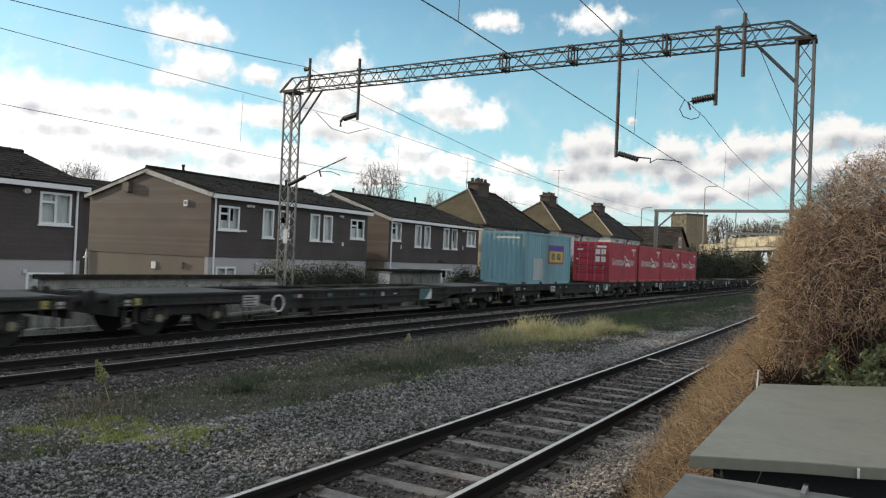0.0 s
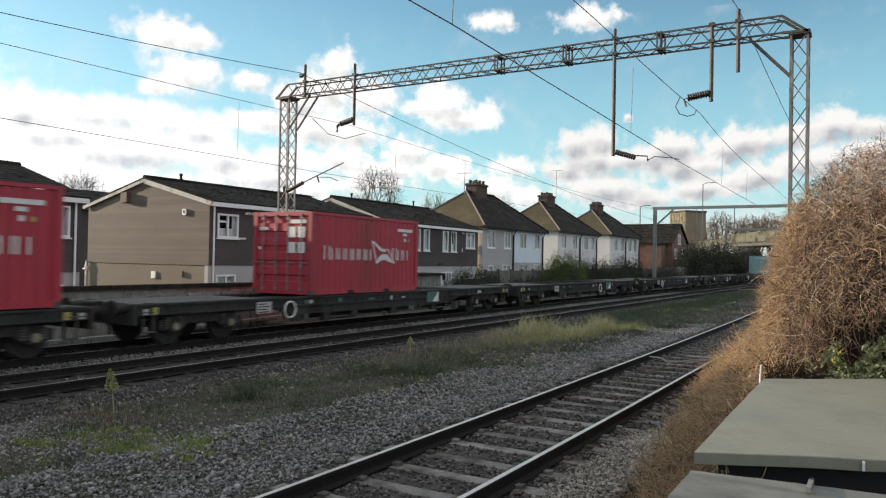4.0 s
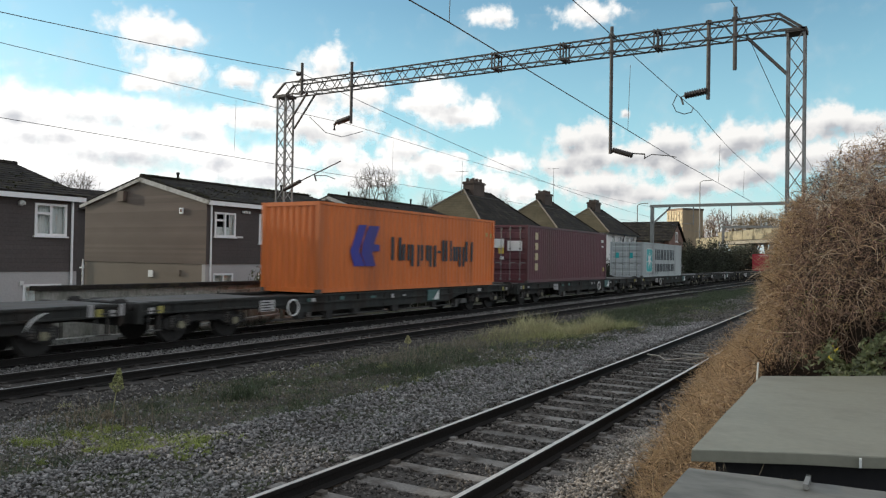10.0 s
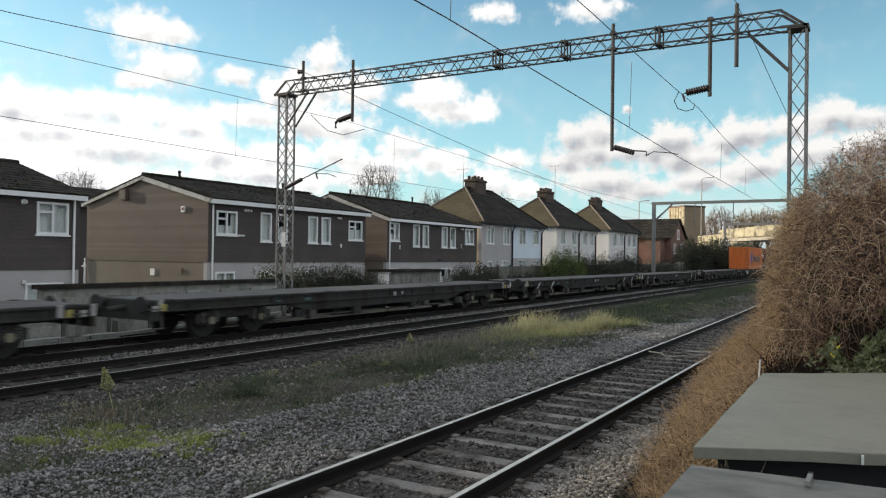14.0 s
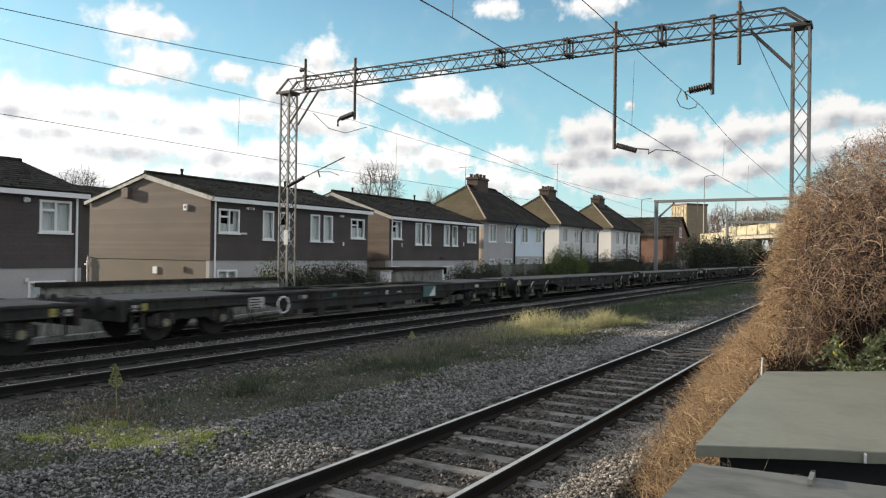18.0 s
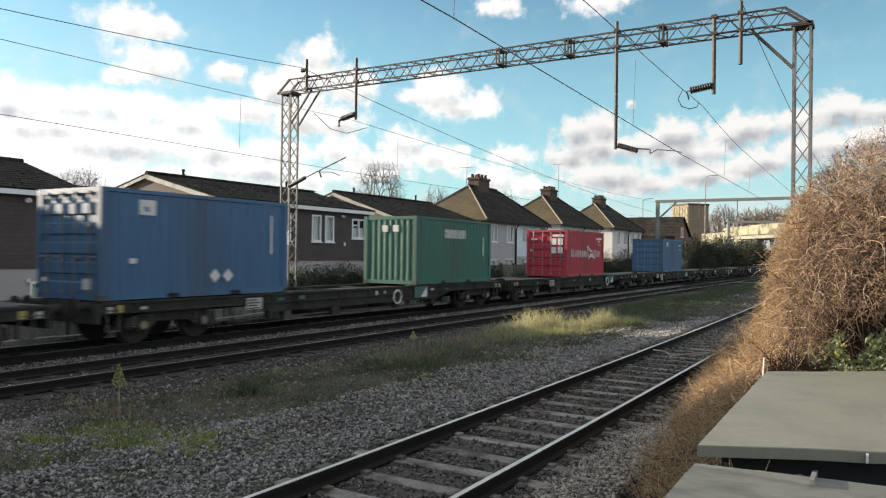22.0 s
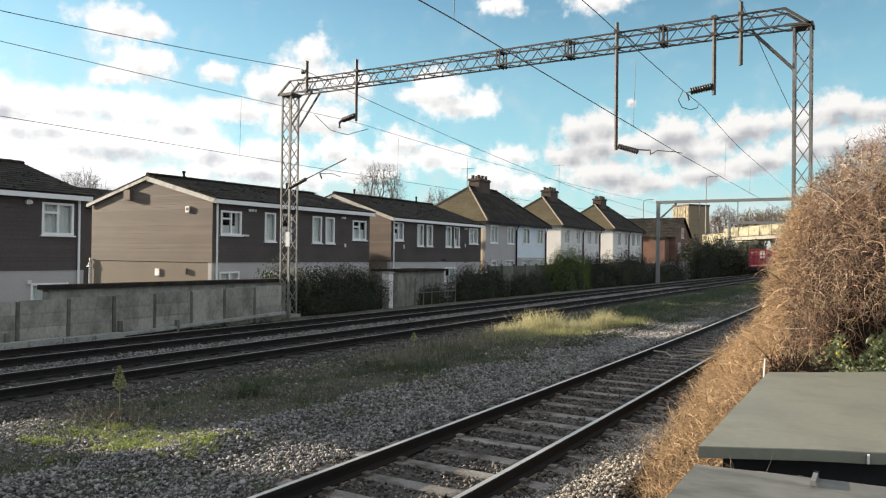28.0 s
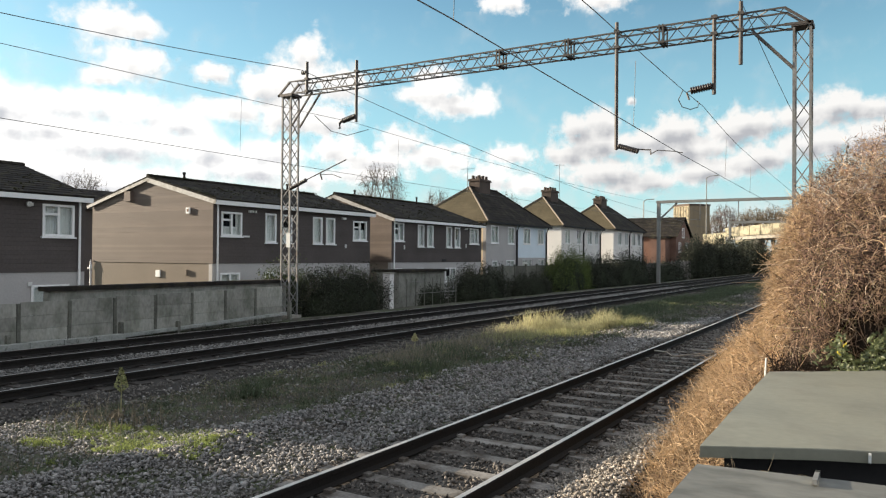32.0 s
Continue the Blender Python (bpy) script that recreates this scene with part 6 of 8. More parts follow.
    ob7 = strands("green_growth", 900, lambda r, n: surface(r, n, 0.3, 0.8, 0.8, (-1.8, 1.6), (9, 13)), 6, M_MOSS, (0.1, 0.3), 0.006, 0.6, 3)
    for o, lab in ((ob10, "stems coloured dark for the shade behind the cabinet"), (ob6, "long pale curling vines"), (ob12, "yellow-green shoots low in the thicket"), (ob13, "brown vines hanging behind the cabinet"), (ob9, "tan dead stems over the mound"), (ob8, "purple-brown bramble stems"), (ob11, "short purple-brown twigs over the crown"), (ob7, "a few green shoots"), (ob, "dry brown bramble stems"), (ob2, "stems coloured dark for the shade inside the thicket"), (ob3, "straw-coloured dead stems"), (ob4, "upright sprigs along the crown"), (ob5, "shrivelled brown leaves")):
        o.parent = thicket
        tagged(o, lab, kind="stuff")
    # the dense inner mass, near-black so that its colour holds the thicket's inner shade
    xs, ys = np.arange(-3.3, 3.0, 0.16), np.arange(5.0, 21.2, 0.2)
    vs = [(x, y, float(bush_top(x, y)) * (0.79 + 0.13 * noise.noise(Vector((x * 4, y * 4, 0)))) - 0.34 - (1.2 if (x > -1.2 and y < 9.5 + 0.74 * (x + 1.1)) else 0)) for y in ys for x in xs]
    w = len(xs)
    fs = [(j * w + i, j * w + i + 1, (j + 1) * w + i + 1, (j + 1) * w + i) for j in range(len(ys) - 1) for i in range(w - 1)]
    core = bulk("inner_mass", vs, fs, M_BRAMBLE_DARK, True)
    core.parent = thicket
    tagged(core, "inner mass coloured dark for the shade between the stems")
    # ivy at the foot, behind the long cabinet
    ivy = thing("ivy_patch", "glossy green ivy with a few yellow leaves", "ivy")
    n = 9000
    x = rng.uniform(-0.85, 1.6, n)
    lean = 0.75 * (x + 0.5)
    y = rng.uniform(8.95, 9.9, n)
    top = 0.62 + 0.45 * np.clip(x + 0.5, 0, 1.5) + 0.16 * np.sin(x * 9 + 1) + 0.1 * np.sin(x * 23)
    z = 0.55 + rng.uniform(0, 1, n) ** 0.7 * top * np.clip((y - 8.4) / 0.9, 0.4, 1)
    y = y + lean
    # denser to one side, in clumps with dark gaps between
    clump = np.sin(x * 17 + 3 * z) + np.sin(z * 21 + 5 * x) + np.sin(x * 31 - z * 27)
    keep = (rng.random(n) < np.clip((x + 0.75) / 0.45, 0.05, 1)) & (clump + rng.normal(0, 0.5, n) > -0.7)
    x, y, z = x[keep], y[keep], z[keep]
    n = len(x)
    o = leaves("ivy_foliage", np.stack([x, y - 0.4 * rng.random(n), z], 1), (0.016, 0.046), 9, M_IVY)
    o.parent = ivy
    tagged(o, kind="stuff")
    for q, (a, b, c) in enumerate(((-0.42, 8.95, 1.25), (-0.46, 9.0, 1.13), (-1.2, 11.6, 1.6))):
        o = leaves("yellow_leaf", np.array([(a, b, c)]) + rng.normal(0, 0.02, (3, 3)), (0.018, 0.034), 20 + q, M_YELLOW_LEAF)
        o.parent = ivy
    # pale sticks that lean out of the thicket
    for a, b, c in (((-1.65, 14.1, 1.3), (-1.86, 13.95, 1.6), (-1.84, 13.9, 1.8)), ((-1.6, 14.6, 1.5), (-1.84, 14.4, 1.8), (-1.90, 14.3, 2.05)), ((-1.2, 12.5, 2.2), (-1.35, 12.2, 2.0), (-1.1, 12.0, 1.7)), ((-0.7, 11.4, 1.5), (-0.55, 11.1, 1.9), (-0.75, 11.0, 2.2))):
        bm = bmesh.new()
        tube(bm, [a, b, c], [0.014, 0.010, 0.006], 6)
        part("bare_stick", bm, M_TWIG_PALE, thicket, "pale bare stick")


def near_xs(y):
    return -4.05 + 0.0049 * y - 0.00041 * y * y


def grass_amount(x, y):
    """0 on bare ballast, 1 where the strip between the tracks is overgrown."""
    n = np.sin(x * 1.3 + y * 0.55) * np.sin(y * 0.8 - x * 0.7) + 0.5 * np.sin(x * 3.3 - y * 2.1)
    edge = -7.2 + 0.045 * np.clip(y - 6, 0, 30) - 0.1 * np.clip(6.2 - y, 0, 3) + 0.06 * np.clip(y - 26, 0, 20)
    return np.clip((edge - x) / 0.8 + 0.35 * n, 0, 1) * np.clip((x + 11.6) / 0.4, 0, 1)


def build_ballast():
    def z_of(x, y):
        return np.array([ground_z(a, b) for a, b in zip(x, y)])

    def shoulder(rng, n):
        y = 1.0 + 29 * rng.random(n) ** 1.45
        x = rng.uniform(-11.4, -2.2, n)
        dn = np.abs(x - near_xs(y))
        keep = (rng.random(n) > grass_amount(x, y) * 0.97) & (dn > 1.28)
        x, y, dn = x[keep], y[keep], dn[keep]
        base = np.maximum(z_of(x, y), -0.19 - 0.2 * np.clip((dn - 1.45) / 0.9, 0, 1))
        return np.stack([x, y, base + rng.uniform(-0.02, 0.06, len(x))], 1), (1 + 0.028 * (y - 3)) * np.where(rng.random(len(x)) < 0.12, 1.4, 1.0)

    def cribs(rng, n):
        y = -2.0 + 31 * rng.random(n) ** 1.2
        x = near_xs(y) + rng.uniform(-1.3, 1.3, n)
        k = ((y - 3.0 + 0.33) % 0.66) - 0.33
        off = np.abs(np.abs(x - near_xs(y)) - 0.7525)
        keep = (np.abs(k) > 0.12) & (off > 0.10)
        x, y = x[keep], y[keep]
        return np.stack([x, y, rng.uniform(-0.195, -0.155, len(x))], 1), 1 + 0.03 * (y - 3)

    def far_strip(rng, n):
        y = 4.0 + 60 * rng.random(n) ** 1.4
        pick = rng.random(n)
        x = np.where(pick > 0.08, rng.uniform(-15.50, -14.0, n), rng.uniform(-13.6, -12.5, n))
        return np.stack([x, y, np.where(pick > 0.08, -0.29, -0.305) + rng.uniform(-0.01, 0.03, n)], 1), 1 + 0.02 * (y - 4)

    def far_edge(rng, n):
        y = 4.0 + 50 * rng.random(n) ** 1.4
        x = rng.uniform(-11.9, -10.6, n)
        bed_z = -0.305 - 0.2 * np.clip((x - X_MID - 1.5) / 0.9, 0, 1)
        return np.stack([x, y, np.maximum(bed_z, z_of(x, y)) + rng.uniform(-0.01, 0.03, n)], 1), 1 + 0.02 * (y - 4)

    def heap(rng, n):
        y = 5.0 + 5.2 * rng.random(n)
        x = rng.uniform(-3.0, -2.1, n) - 0.06 * (y - 6)
        return np.stack([x, y, -0.24 + 0.16 * np.clip((x + 3.1) / 0.7, 0, 1) + rng.uniform(-0.02, 0.04, n)], 1), np.ones(n)

    stone_field("ballast_stones", "grey crushed stone ballast beside the near track", 175000, 11, shoulder, (0.011, 0.026), M_STONE)
    def far_shoulder(rng, n):
        y = 29 + 40 * rng.random(n)
        x = near_xs(y) + np.where(rng.random(n) < 0.5, rng.uniform(-4.2, -1.3, n), rng.uniform(-1.3, 1.3, n))
        off = np.abs(x - near_xs(y))
        keep = np.abs(off - 0.7525) > 0.1
        x, y, off = x[keep], y[keep], off[keep]
        base = np.maximum(z_of(x, y), -0.19 - 0.2 * np.clip((off - 1.45) / 0.9, 0, 1))
        return np.stack([x, y, base + rng.uniform(-0.02, 0.02, len(x))], 1), 1 + 0.02 * (y - 29)

    stone_field("far_ballast", "grey ballast farther along the near track", 16000, 17, far_shoulder, (0.03, 0.055), M_STONE_DARK)

    def scatter(rng, n):
        y = 4.0 + 30 * rng.random(n) ** 1.4
        x = rng.uniform(-11.5, -7.0, n)
        return np.stack([x, y, z_of(x, y) + rng.uniform(-0.01, 0.015, n)], 1), 1 + 0.03 * (y - 4)

    def lit_band(rng, n):
        x = rng.uniform(-11.0, -6.6, n)
        y = 1.75 + 0.17 * (x + 25.75) + 1.36 + rng.normal(0, 0.5, n)
        return np.stack([x, y, z_of(x, y) + rng.uniform(-0.012, 0.03, n)], 1), np.full(n, 1.1)

    stone_field("moss_stones", "grey stones showing through the moss", 7000, 18, lit_band, (0.010, 0.024), M_STONE)
    stone_field("scattered_stones", "dark stones scattered in the grass", 10000, 15, scatter, (0.012, 0.028), M_STONE_DARK)
    stone_field("sleeper_ballast", "dark dirty ballast between the sleepers", 30000, 12, cribs, (0.014, 0.028), M_STONE_OILY)
    stone_field("track_ballast", "grey ballast between the far tracks", 30000, 13, far_strip, (0.020, 0.036), M_STONE_FAR)
    stone_field("edge_ballast", "dark dirty ballast at the edge of the middle track", 10000, 16, far_edge, (0.016, 0.032), M_STONE_DARK)
    stone_field("stone_heap", "pale stones heaped at the foot of the brambles", 11000, 14, heap, (0.012, 0.027), M_STONE_PALE)


WEEDS = []


def sway():
    """The tall weed leans and trembles in the gusts before the air calms."""
    w, x, y, z = WEEDS[0]
    lean = [(0, 20), (0.4, 8), (0.8, 24), (1.2, 26), (1.6, 24), (2.0, 38), (2.5, 24), (3.0, 7), (3.6, 12), (4.3, 3), (5.0, 6)]
    lean += [(5.5 + 0.4 * k, -3 + 5 * (-1) ** k) for k in range(12)]
    lean += [(10.6, 1), (11.2, 4), (12, 3), (13, 8), (14, 14), (15, 9), (16, 6), (17, 5), (18.5, 3), (20, 2), (22, 1), (25, 0), (28, 1), (32, 0)]
    walk(w, [(t, pose(x, y, z, 0.515 * a, -0.857 * a, 0)) for t, a in lean])


def build_grass():
    def z_of(x, y):
        return np.array([ground_z(a, b) for a, b in zip(x, y)])

    def turf(rng, n, yr=(4, 45), thin=1.0):
        y = yr[0] + (yr[1] - yr[0]) * rng.random(n * 3) ** 1.5
        x = rng.uniform(-11.6, -6.2, n * 3)
        keep = rng.random(n * 3) < grass_amount(x, y) * thin * np.where(y < 8.2, 0.5, 1)
        x, y = x[keep][:n], y[keep][:n]
        d = rng.normal(0, 0.45, (len(x), 3))
        d[:, 2] = 1
        return np.stack([x, y, z_of(x, y) - 0.01], 1), d

    o = strands("turf", 46000, turf, 31, M_GRASS, (0.03, 0.10), 0.006, 0.6, 2, blade=True)
    tagged(o, "thin winter grass between the tracks", "grass", kind="stuff")
    def clumps(rng, n):
        k = n // 70
        y = 4.5 + 38 * rng.random(k * 4) ** 1.3
        x = rng.uniform(-11.4, -6.6, k * 4)
        keep = rng.random(k * 4) < grass_amount(x, y) * (np.sin(x * 2.1 + y * 0.9) * np.sin(y * 1.1 - x) > 0.05) * np.where(y < 8.2, 0.35, 1)
        c = rng.integers(0, int(keep.sum()), n)
        s = 0.05 + 0.12 * ((c * 7) % 10) / 10
        x, y = x[keep][c] + rng.normal(0, 1, n) * s, y[keep][c] + rng.normal(0, 1, n) * s * 1.3
        d = rng.normal(0, 0.45, (n, 3))
        d[:, 2] = 1
        return np.stack([x, y, z_of(x, y) - 0.01], 1), d

    o = strands("grass_clumps", 26000, clumps, 35, M_GRASS, (0.04, 0.17), 0.007, 0.7, 3, blade=True)
    tagged(o, "scattered clumps of green winter grass", "grass", kind="stuff")
    o = strands("straw_clumps", 2600, clumps, 36, M_GRASS_PALE, (0.05, 0.2), 0.0055, 0.7, 3, blade=True)
    tagged(o, "scattered clumps of pale grass", "grass", kind="stuff")
    def verge(rng, n):
        y = 27 + 60 * rng.random(n)
        x = -11.2 + 2.6 * rng.random(n) ** 1.3 - 0.00041 * y * y * 0.5
        keep = np.sin(x * 1.7 + y * 0.35) + np.sin(y * 0.23 - x) + rng.normal(0, 0.5, n) > -0.2
        x, y = x[keep], y[keep]
        d = rng.normal(0, 0.4, (len(x), 3))
        d[:, 2] = 1
        return np.stack([x, y, z_of(x, y) - 0.01], 1), d

    o = strands("verge_grass", 16000, verge, 37, M_GRASS, (0.12, 0.38), 0.011, 0.6, 3, blade=True)
    tagged(o, "pale grass along the middle of the tracks", "grass", kind="stuff")

    def far_turf(rng, n):
        y = 24 + 46 * rng.random(n) ** 1.2
        x = -11.4 + rng.random(n) * (near_xs(y) - 1.9 + 11.4)
        keep = np.sin(x * 2.3 + y * 0.6) + np.sin(y * 0.41 - x * 1.3) + rng.normal(0, 0.6, n) > -0.5 + 1.1 * np.clip((x - near_xs(y) + 3.6) / 1.7, 0, 1) - 0.8 * np.clip((y - 36) / 10, 0, 1)
        x, y = x[keep], y[keep]
        d = rng.normal(0, 0.4, (len(x), 3))
        d[:, 2] = 1
        return np.stack([x, y, z_of(x, y) - 0.01], 1), d

    o = strands("far_turf", 20000, far_turf, 45, M_GRASS, (0.06, 0.22), 0.010, 0.7, 2, blade=True)
    tagged(o, "winter grass farther along the strip", "grass", kind="stuff")
    o = strands("dead_grass", 30000, turf, 32, M_EARTH_STEM, (0.03, 0.12), 0.0055, 0.6, 2, blade=True)
    tagged(o, "dead brown grass stems", "grass", kind="stuff")

    def moss(rng, n):
        # a broken band of cushions along the strip that the low sun reaches
        hx = np.where(rng.random(70) < 0.25, rng.uniform(-9.5, -8.6, 70), rng.uniform(-8.7, -6.6, 70))
        hy = 1.75 + 0.17 * (hx + 25.75) + 1.36 + rng.normal(0, 0.36, 70)
        hs = 0.02 + 0.15 * rng.random(70) ** 3
        heart = rng.choice(70, n, p=hs / hs.sum())
        cx, cy = hx[heart] + rng.normal(0, 1, n) * hs[heart], hy[heart] + rng.normal(0, 0.7, n) * hs[heart]
        d = rng.normal(0, 0.6, (n, 3))
        d[:, 2] = 0.8
        return np.stack([cx, cy, z_of(cx, cy) + 0.015], 1), d

    o = strands("moss_patch", 6500, moss, 33, M_MOSS, (0.02, 0.10), 0.005, 0.6, 2, blade=True)
    tagged(o, "bright yellow-green moss on the stones", "moss", kind="stuff")

    def tuft(c, sx, sy):
        def f(rng, n):
            x, y = c[0] + rng.normal(0, sx, n), c[1] + rng.normal(0, sy, n)
            d = rng.normal(0, 0.22, (n, 3))
            d[:, 2] = 1
            return np.stack([x, y, z_of(x, y)], 1), d
        return f

    for i, (c, sx, sy, n, ln) in enumerate((((-9.9, 22.3), 0.22, 0.4, 420, (0.3, 0.85)), ((-9.2, 23.0), 0.45, 0.5, 750, (0.15, 0.5)), ((-8.9, 21.8), 0.6, 0.35, 650, (0.1, 0.3)), ((-8.25, 24.4), 0.20, 0.4, 520, (0.35, 0.8)), ((-10.5, 21.6), 0.3, 0.4, 330, (0.15, 0.45)), ((-7.7, 25.0), 0.3, 0.5, 420, (0.15, 0.4)), ((-9.5, 22.8), 0.15, 0.2, 160, (0.4, 0.9)), ((-8.6, 23.8), 0.3, 0.4, 420, (0.2, 0.6)), ((-9.6, 20.4), 0.5, 0.8, 800, (0.1, 0.28)))):
        o = strands("dry_grass_tuft", n, tuft(c, sx, sy), 40 + i, M_GRASS_DRY if i % 3 < 2 else M_GRASS_PALE, ln, 0.008, 0.6, 3, blade=True)
        tagged(o, "tall straw-yellow grass tuft in the sun", "grass", "grass tufts", "stuff")
    for i, (c, s, n, ln) in enumerate((((-9.3, 9.2), 0.10, 160, (0.2, 0.45)), ((-8.3, 13.3), 0.25, 400, (0.15, 0.35)), ((-9.6, 16.0), 0.3, 400, (0.15, 0.3)), ((-8.9, 28.5), 0.6, 700, (0.2, 0.4)), ((-10.6, 34), 0.8, 900, (0.2, 0.4)), ((-10.2, 45), 1.2, 1500, (0.2, 0.5)), ((-10.5, 60), 1.5, 1800, (0.2, 0.5)), ((-9.2, 58), 0.5, 700, (0.15, 0.4)), ((-8.6, 50), 0.5, 600, (0.15, 0.35)))):
        o = strands("grass_tuft", n, tuft(c, s, s * 1.5), 50 + i, M_GRASS, ln, 0.006, 0.4, 3, blade=True)
        tagged(o, "green grass tuft in the ballast", "grass", "grass tufts", "stuff")
    def haze(rng, n):
        y = 13.5 + 9.5 * rng.random(n)
        x = -9.7 + rng.normal(0, 0.55, n) - 0.03 * (y - 15)
        d = rng.normal(0, 0.22, (n, 3))
        d[:, 2] = 1
        return np.stack([x, y, z_of(x, y)], 1), d

    o = strands("pale_stalks", 2600, haze, 43, M_STALK, (0.12, 0.42), 0.004, 0.3, 3, blade=True)
    tagged(o, "thin pale dead grass before the tall tuft", "grass", kind="stuff")

    def stalks(rng, n):
        x = rng.uniform(-10.1, -8.6, n)
        y = 6.6 + rng.normal(0, 0.35, n) + 0.2 * (x + 9.5)
        d = rng.normal(0, 0.14, (n, 3))
        d[:, 2] = 1
        return np.stack([x, y, z_of(x, y)], 1), d

    o = strands("dry_stalks", 150, stalks, 38, M_EARTH_STEM, (0.12, 0.42), 0.005, 0.15, 3)
    tagged(o, "thin dry stalks round the tall weed", "weed", kind="stuff")
    def foot(rng, n):
        y = rng.uniform(8, 23, n)
        y = y[np.sin(y * 2.7) + np.sin(y * 1.1 + 1) + rng.normal(0, 0.4, n) > 0.3]
        x = -18.95 + np.abs(rng.normal(0, 0.14, len(y)))
        d = rng.normal(0, 0.35, (len(y), 3))
        d[:, 2] = 1
        return np.stack([x, y, np.full(len(y), -0.36)], 1), d

    o = strands("wall_foot_weeds", 1500, foot, 39, M_LEAF, (0.1, 0.32), 0.007, 0.7, 3, blade=True)
    tagged(o, "dull weeds along the foot of the wall", "weed", kind="stuff")

    def lid_edge(rng, n):
        x = -0.95 + 0.7 * rng.random(n) ** 1.6
        d = rng.normal(0, 0.6, (n, 3)) + np.array([0.2, -0.6, 0.25])
        return np.stack([x, rng.uniform(4.42, 4.72, n), rng.uniform(0.7, 0.92, n)], 1), d

    o = strands("dead_twigs", 170, lid_edge, 44, M_EARTH_STEM, (0.05, 0.18), 0.002, 0.5, 5, 1.6)
    tagged(o, "dead twigs caught between the cabinet lids", "twig", kind="stuff")
    # a tall weed with a feathery head
    for i, (x, y, h, m) in enumerate(((-9.75, 7.0, 0.72, M_GRASS_PALE), (-10.85, 16.6, 0.45, M_GRASS_DRY), (-9.3, 6.6, 0.22, M_EARTH_STEM))):
        w = thing("tall_weed", "single tall weed with a feathery yellow-green head" if i == 0 else "short dry weed on the stones", "weed", "weeds", m=pose(x, y, ground_z(x, y)))
        WEEDS.append((w, x, y, ground_z(x, y)))
        x, y, zb = 0.0, 0.0, 0.0
        bm = bmesh.new()
        tube(bm, [(x, y, zb), (x + 0.01, y, zb + h * 0.6), (x - 0.01, y, zb + h)], [0.010, 0.008, 0.003], 6)
        part("stalk", bm, M_GRASS_DRY, w, "dry straight stalk")
        rng = np.random.default_rng(60 + i)
        t = rng.random(420)
        r = 0.085 * np.minimum(t * 5, 1) * (1 - t) * 1.25 + 0.01
        a = rng.uniform(0, math.tau, 420)
        o = leaves("head", np.stack([x + np.cos(a) * r, y + np.sin(a) * r, zb + h * (0.52 + 0.48 * t)], 1), (0.012, 0.026), 61 + i, m)
        o.parent = w
    # twigs lying across the near track
    d = thing("fallen_branch", "pale broken branch lying across the rails", "branch")
    for a, b in (((-4.6, 17.0, 0.03), (-4.0, 16.2, 0.03)), ((-4.0, 16.2, 0.03), (-3.2, 17.2, 0.05)), ((-3.9, 17.6, 0.03), (-3.0, 16.9, 0.06)), ((-3.6, 16.4, 0.04), (-3.0, 17.9, 0.05))):
        bm = bmesh.new()
        tube(bm, [a, Vector(a).lerp(Vector(b), 0.5) + Vector((0.06, 0.05, 0.03)), b], [0.018, 0.014, 0.007], 6)
        part("limb", bm, M_TWIG_PALE, d)


# ---- hedges, trees and distance ----
def hedge(label, x, y0, y1, z1, depth, seed, count, leaf=M_LEAF, size=(0.05, 0.11), zb=-0.5, twigs=0):
    """An uneven evergreen shrub: many small leaves over a core coloured dark as their shade."""
    h = thing("shrub", label, "shrub", "shrubs along the boundary")
    rng = np.random.default_rng(seed)
    yc, ry, rz = (y0 + y1) / 2, (y1 - y0) / 2, z1 - zb
    n = count
    th, ph = rng.uniform(0, math.tau, n), np.arccos(rng.uniform(0.0, 1, n))
    lump = 1 + 0.16 * np.sin(th * 5 + seed) * np.sin(ph * 4) + 0.12 * np.sin(th * 9 + 2 * seed) + rng.normal(0, 0.05, n)
    r = lump * rng.uniform(0.72, 1.03, n)
    p = np.stack([x + depth * np.sin(ph) * np.cos(th) * r, yc + ry * np.sin(ph) ** 0.7 * np.sin(th) * r, zb + rz * np.cos(ph) ** 0.8 * r], 1)
    o = leaves("leaves", p, size, seed, leaf)
    o.parent = h
    tagged(o, kind="stuff")
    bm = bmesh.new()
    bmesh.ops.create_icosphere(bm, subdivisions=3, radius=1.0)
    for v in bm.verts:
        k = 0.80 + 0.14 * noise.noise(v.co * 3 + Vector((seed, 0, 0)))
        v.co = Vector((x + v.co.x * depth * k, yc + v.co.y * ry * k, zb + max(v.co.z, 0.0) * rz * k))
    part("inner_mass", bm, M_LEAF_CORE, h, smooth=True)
    if twigs:
        def crest(r, k):
            y, q = yc + r.uniform(-0.92, 0.92, k) * ry, r.uniform(-0.6, 0.6, k)
            top = np.sqrt(np.clip(1 - ((y - yc) / ry) ** 2, 0.05, 1))
            d = r.normal(0, 0.5, (k, 3)) + np.array([0.15, 0, 0.9])
            return np.stack([x + q * depth, y, zb + rz * top * r.uniform(0.75, 1.0, k)], 1), d
        o = strands("twig_growth", twigs, crest, seed + 500, M_TWIG, (0.2, 0.75), 0.007, 0.3, 4)
        o.parent = h
        tagged(o, "bare twigs above the leaves", kind="stuff")
        rg = np.random.default_rng(seed + 7)
        c, d = crest(rg, twigs * 2)
        o = leaves("pale_leaves", c + d * 0.22, (0.02, 0.05), seed + 9, M_IVY_DULL)
        o.parent = h
        tagged(o, kind="stuff")
    return h


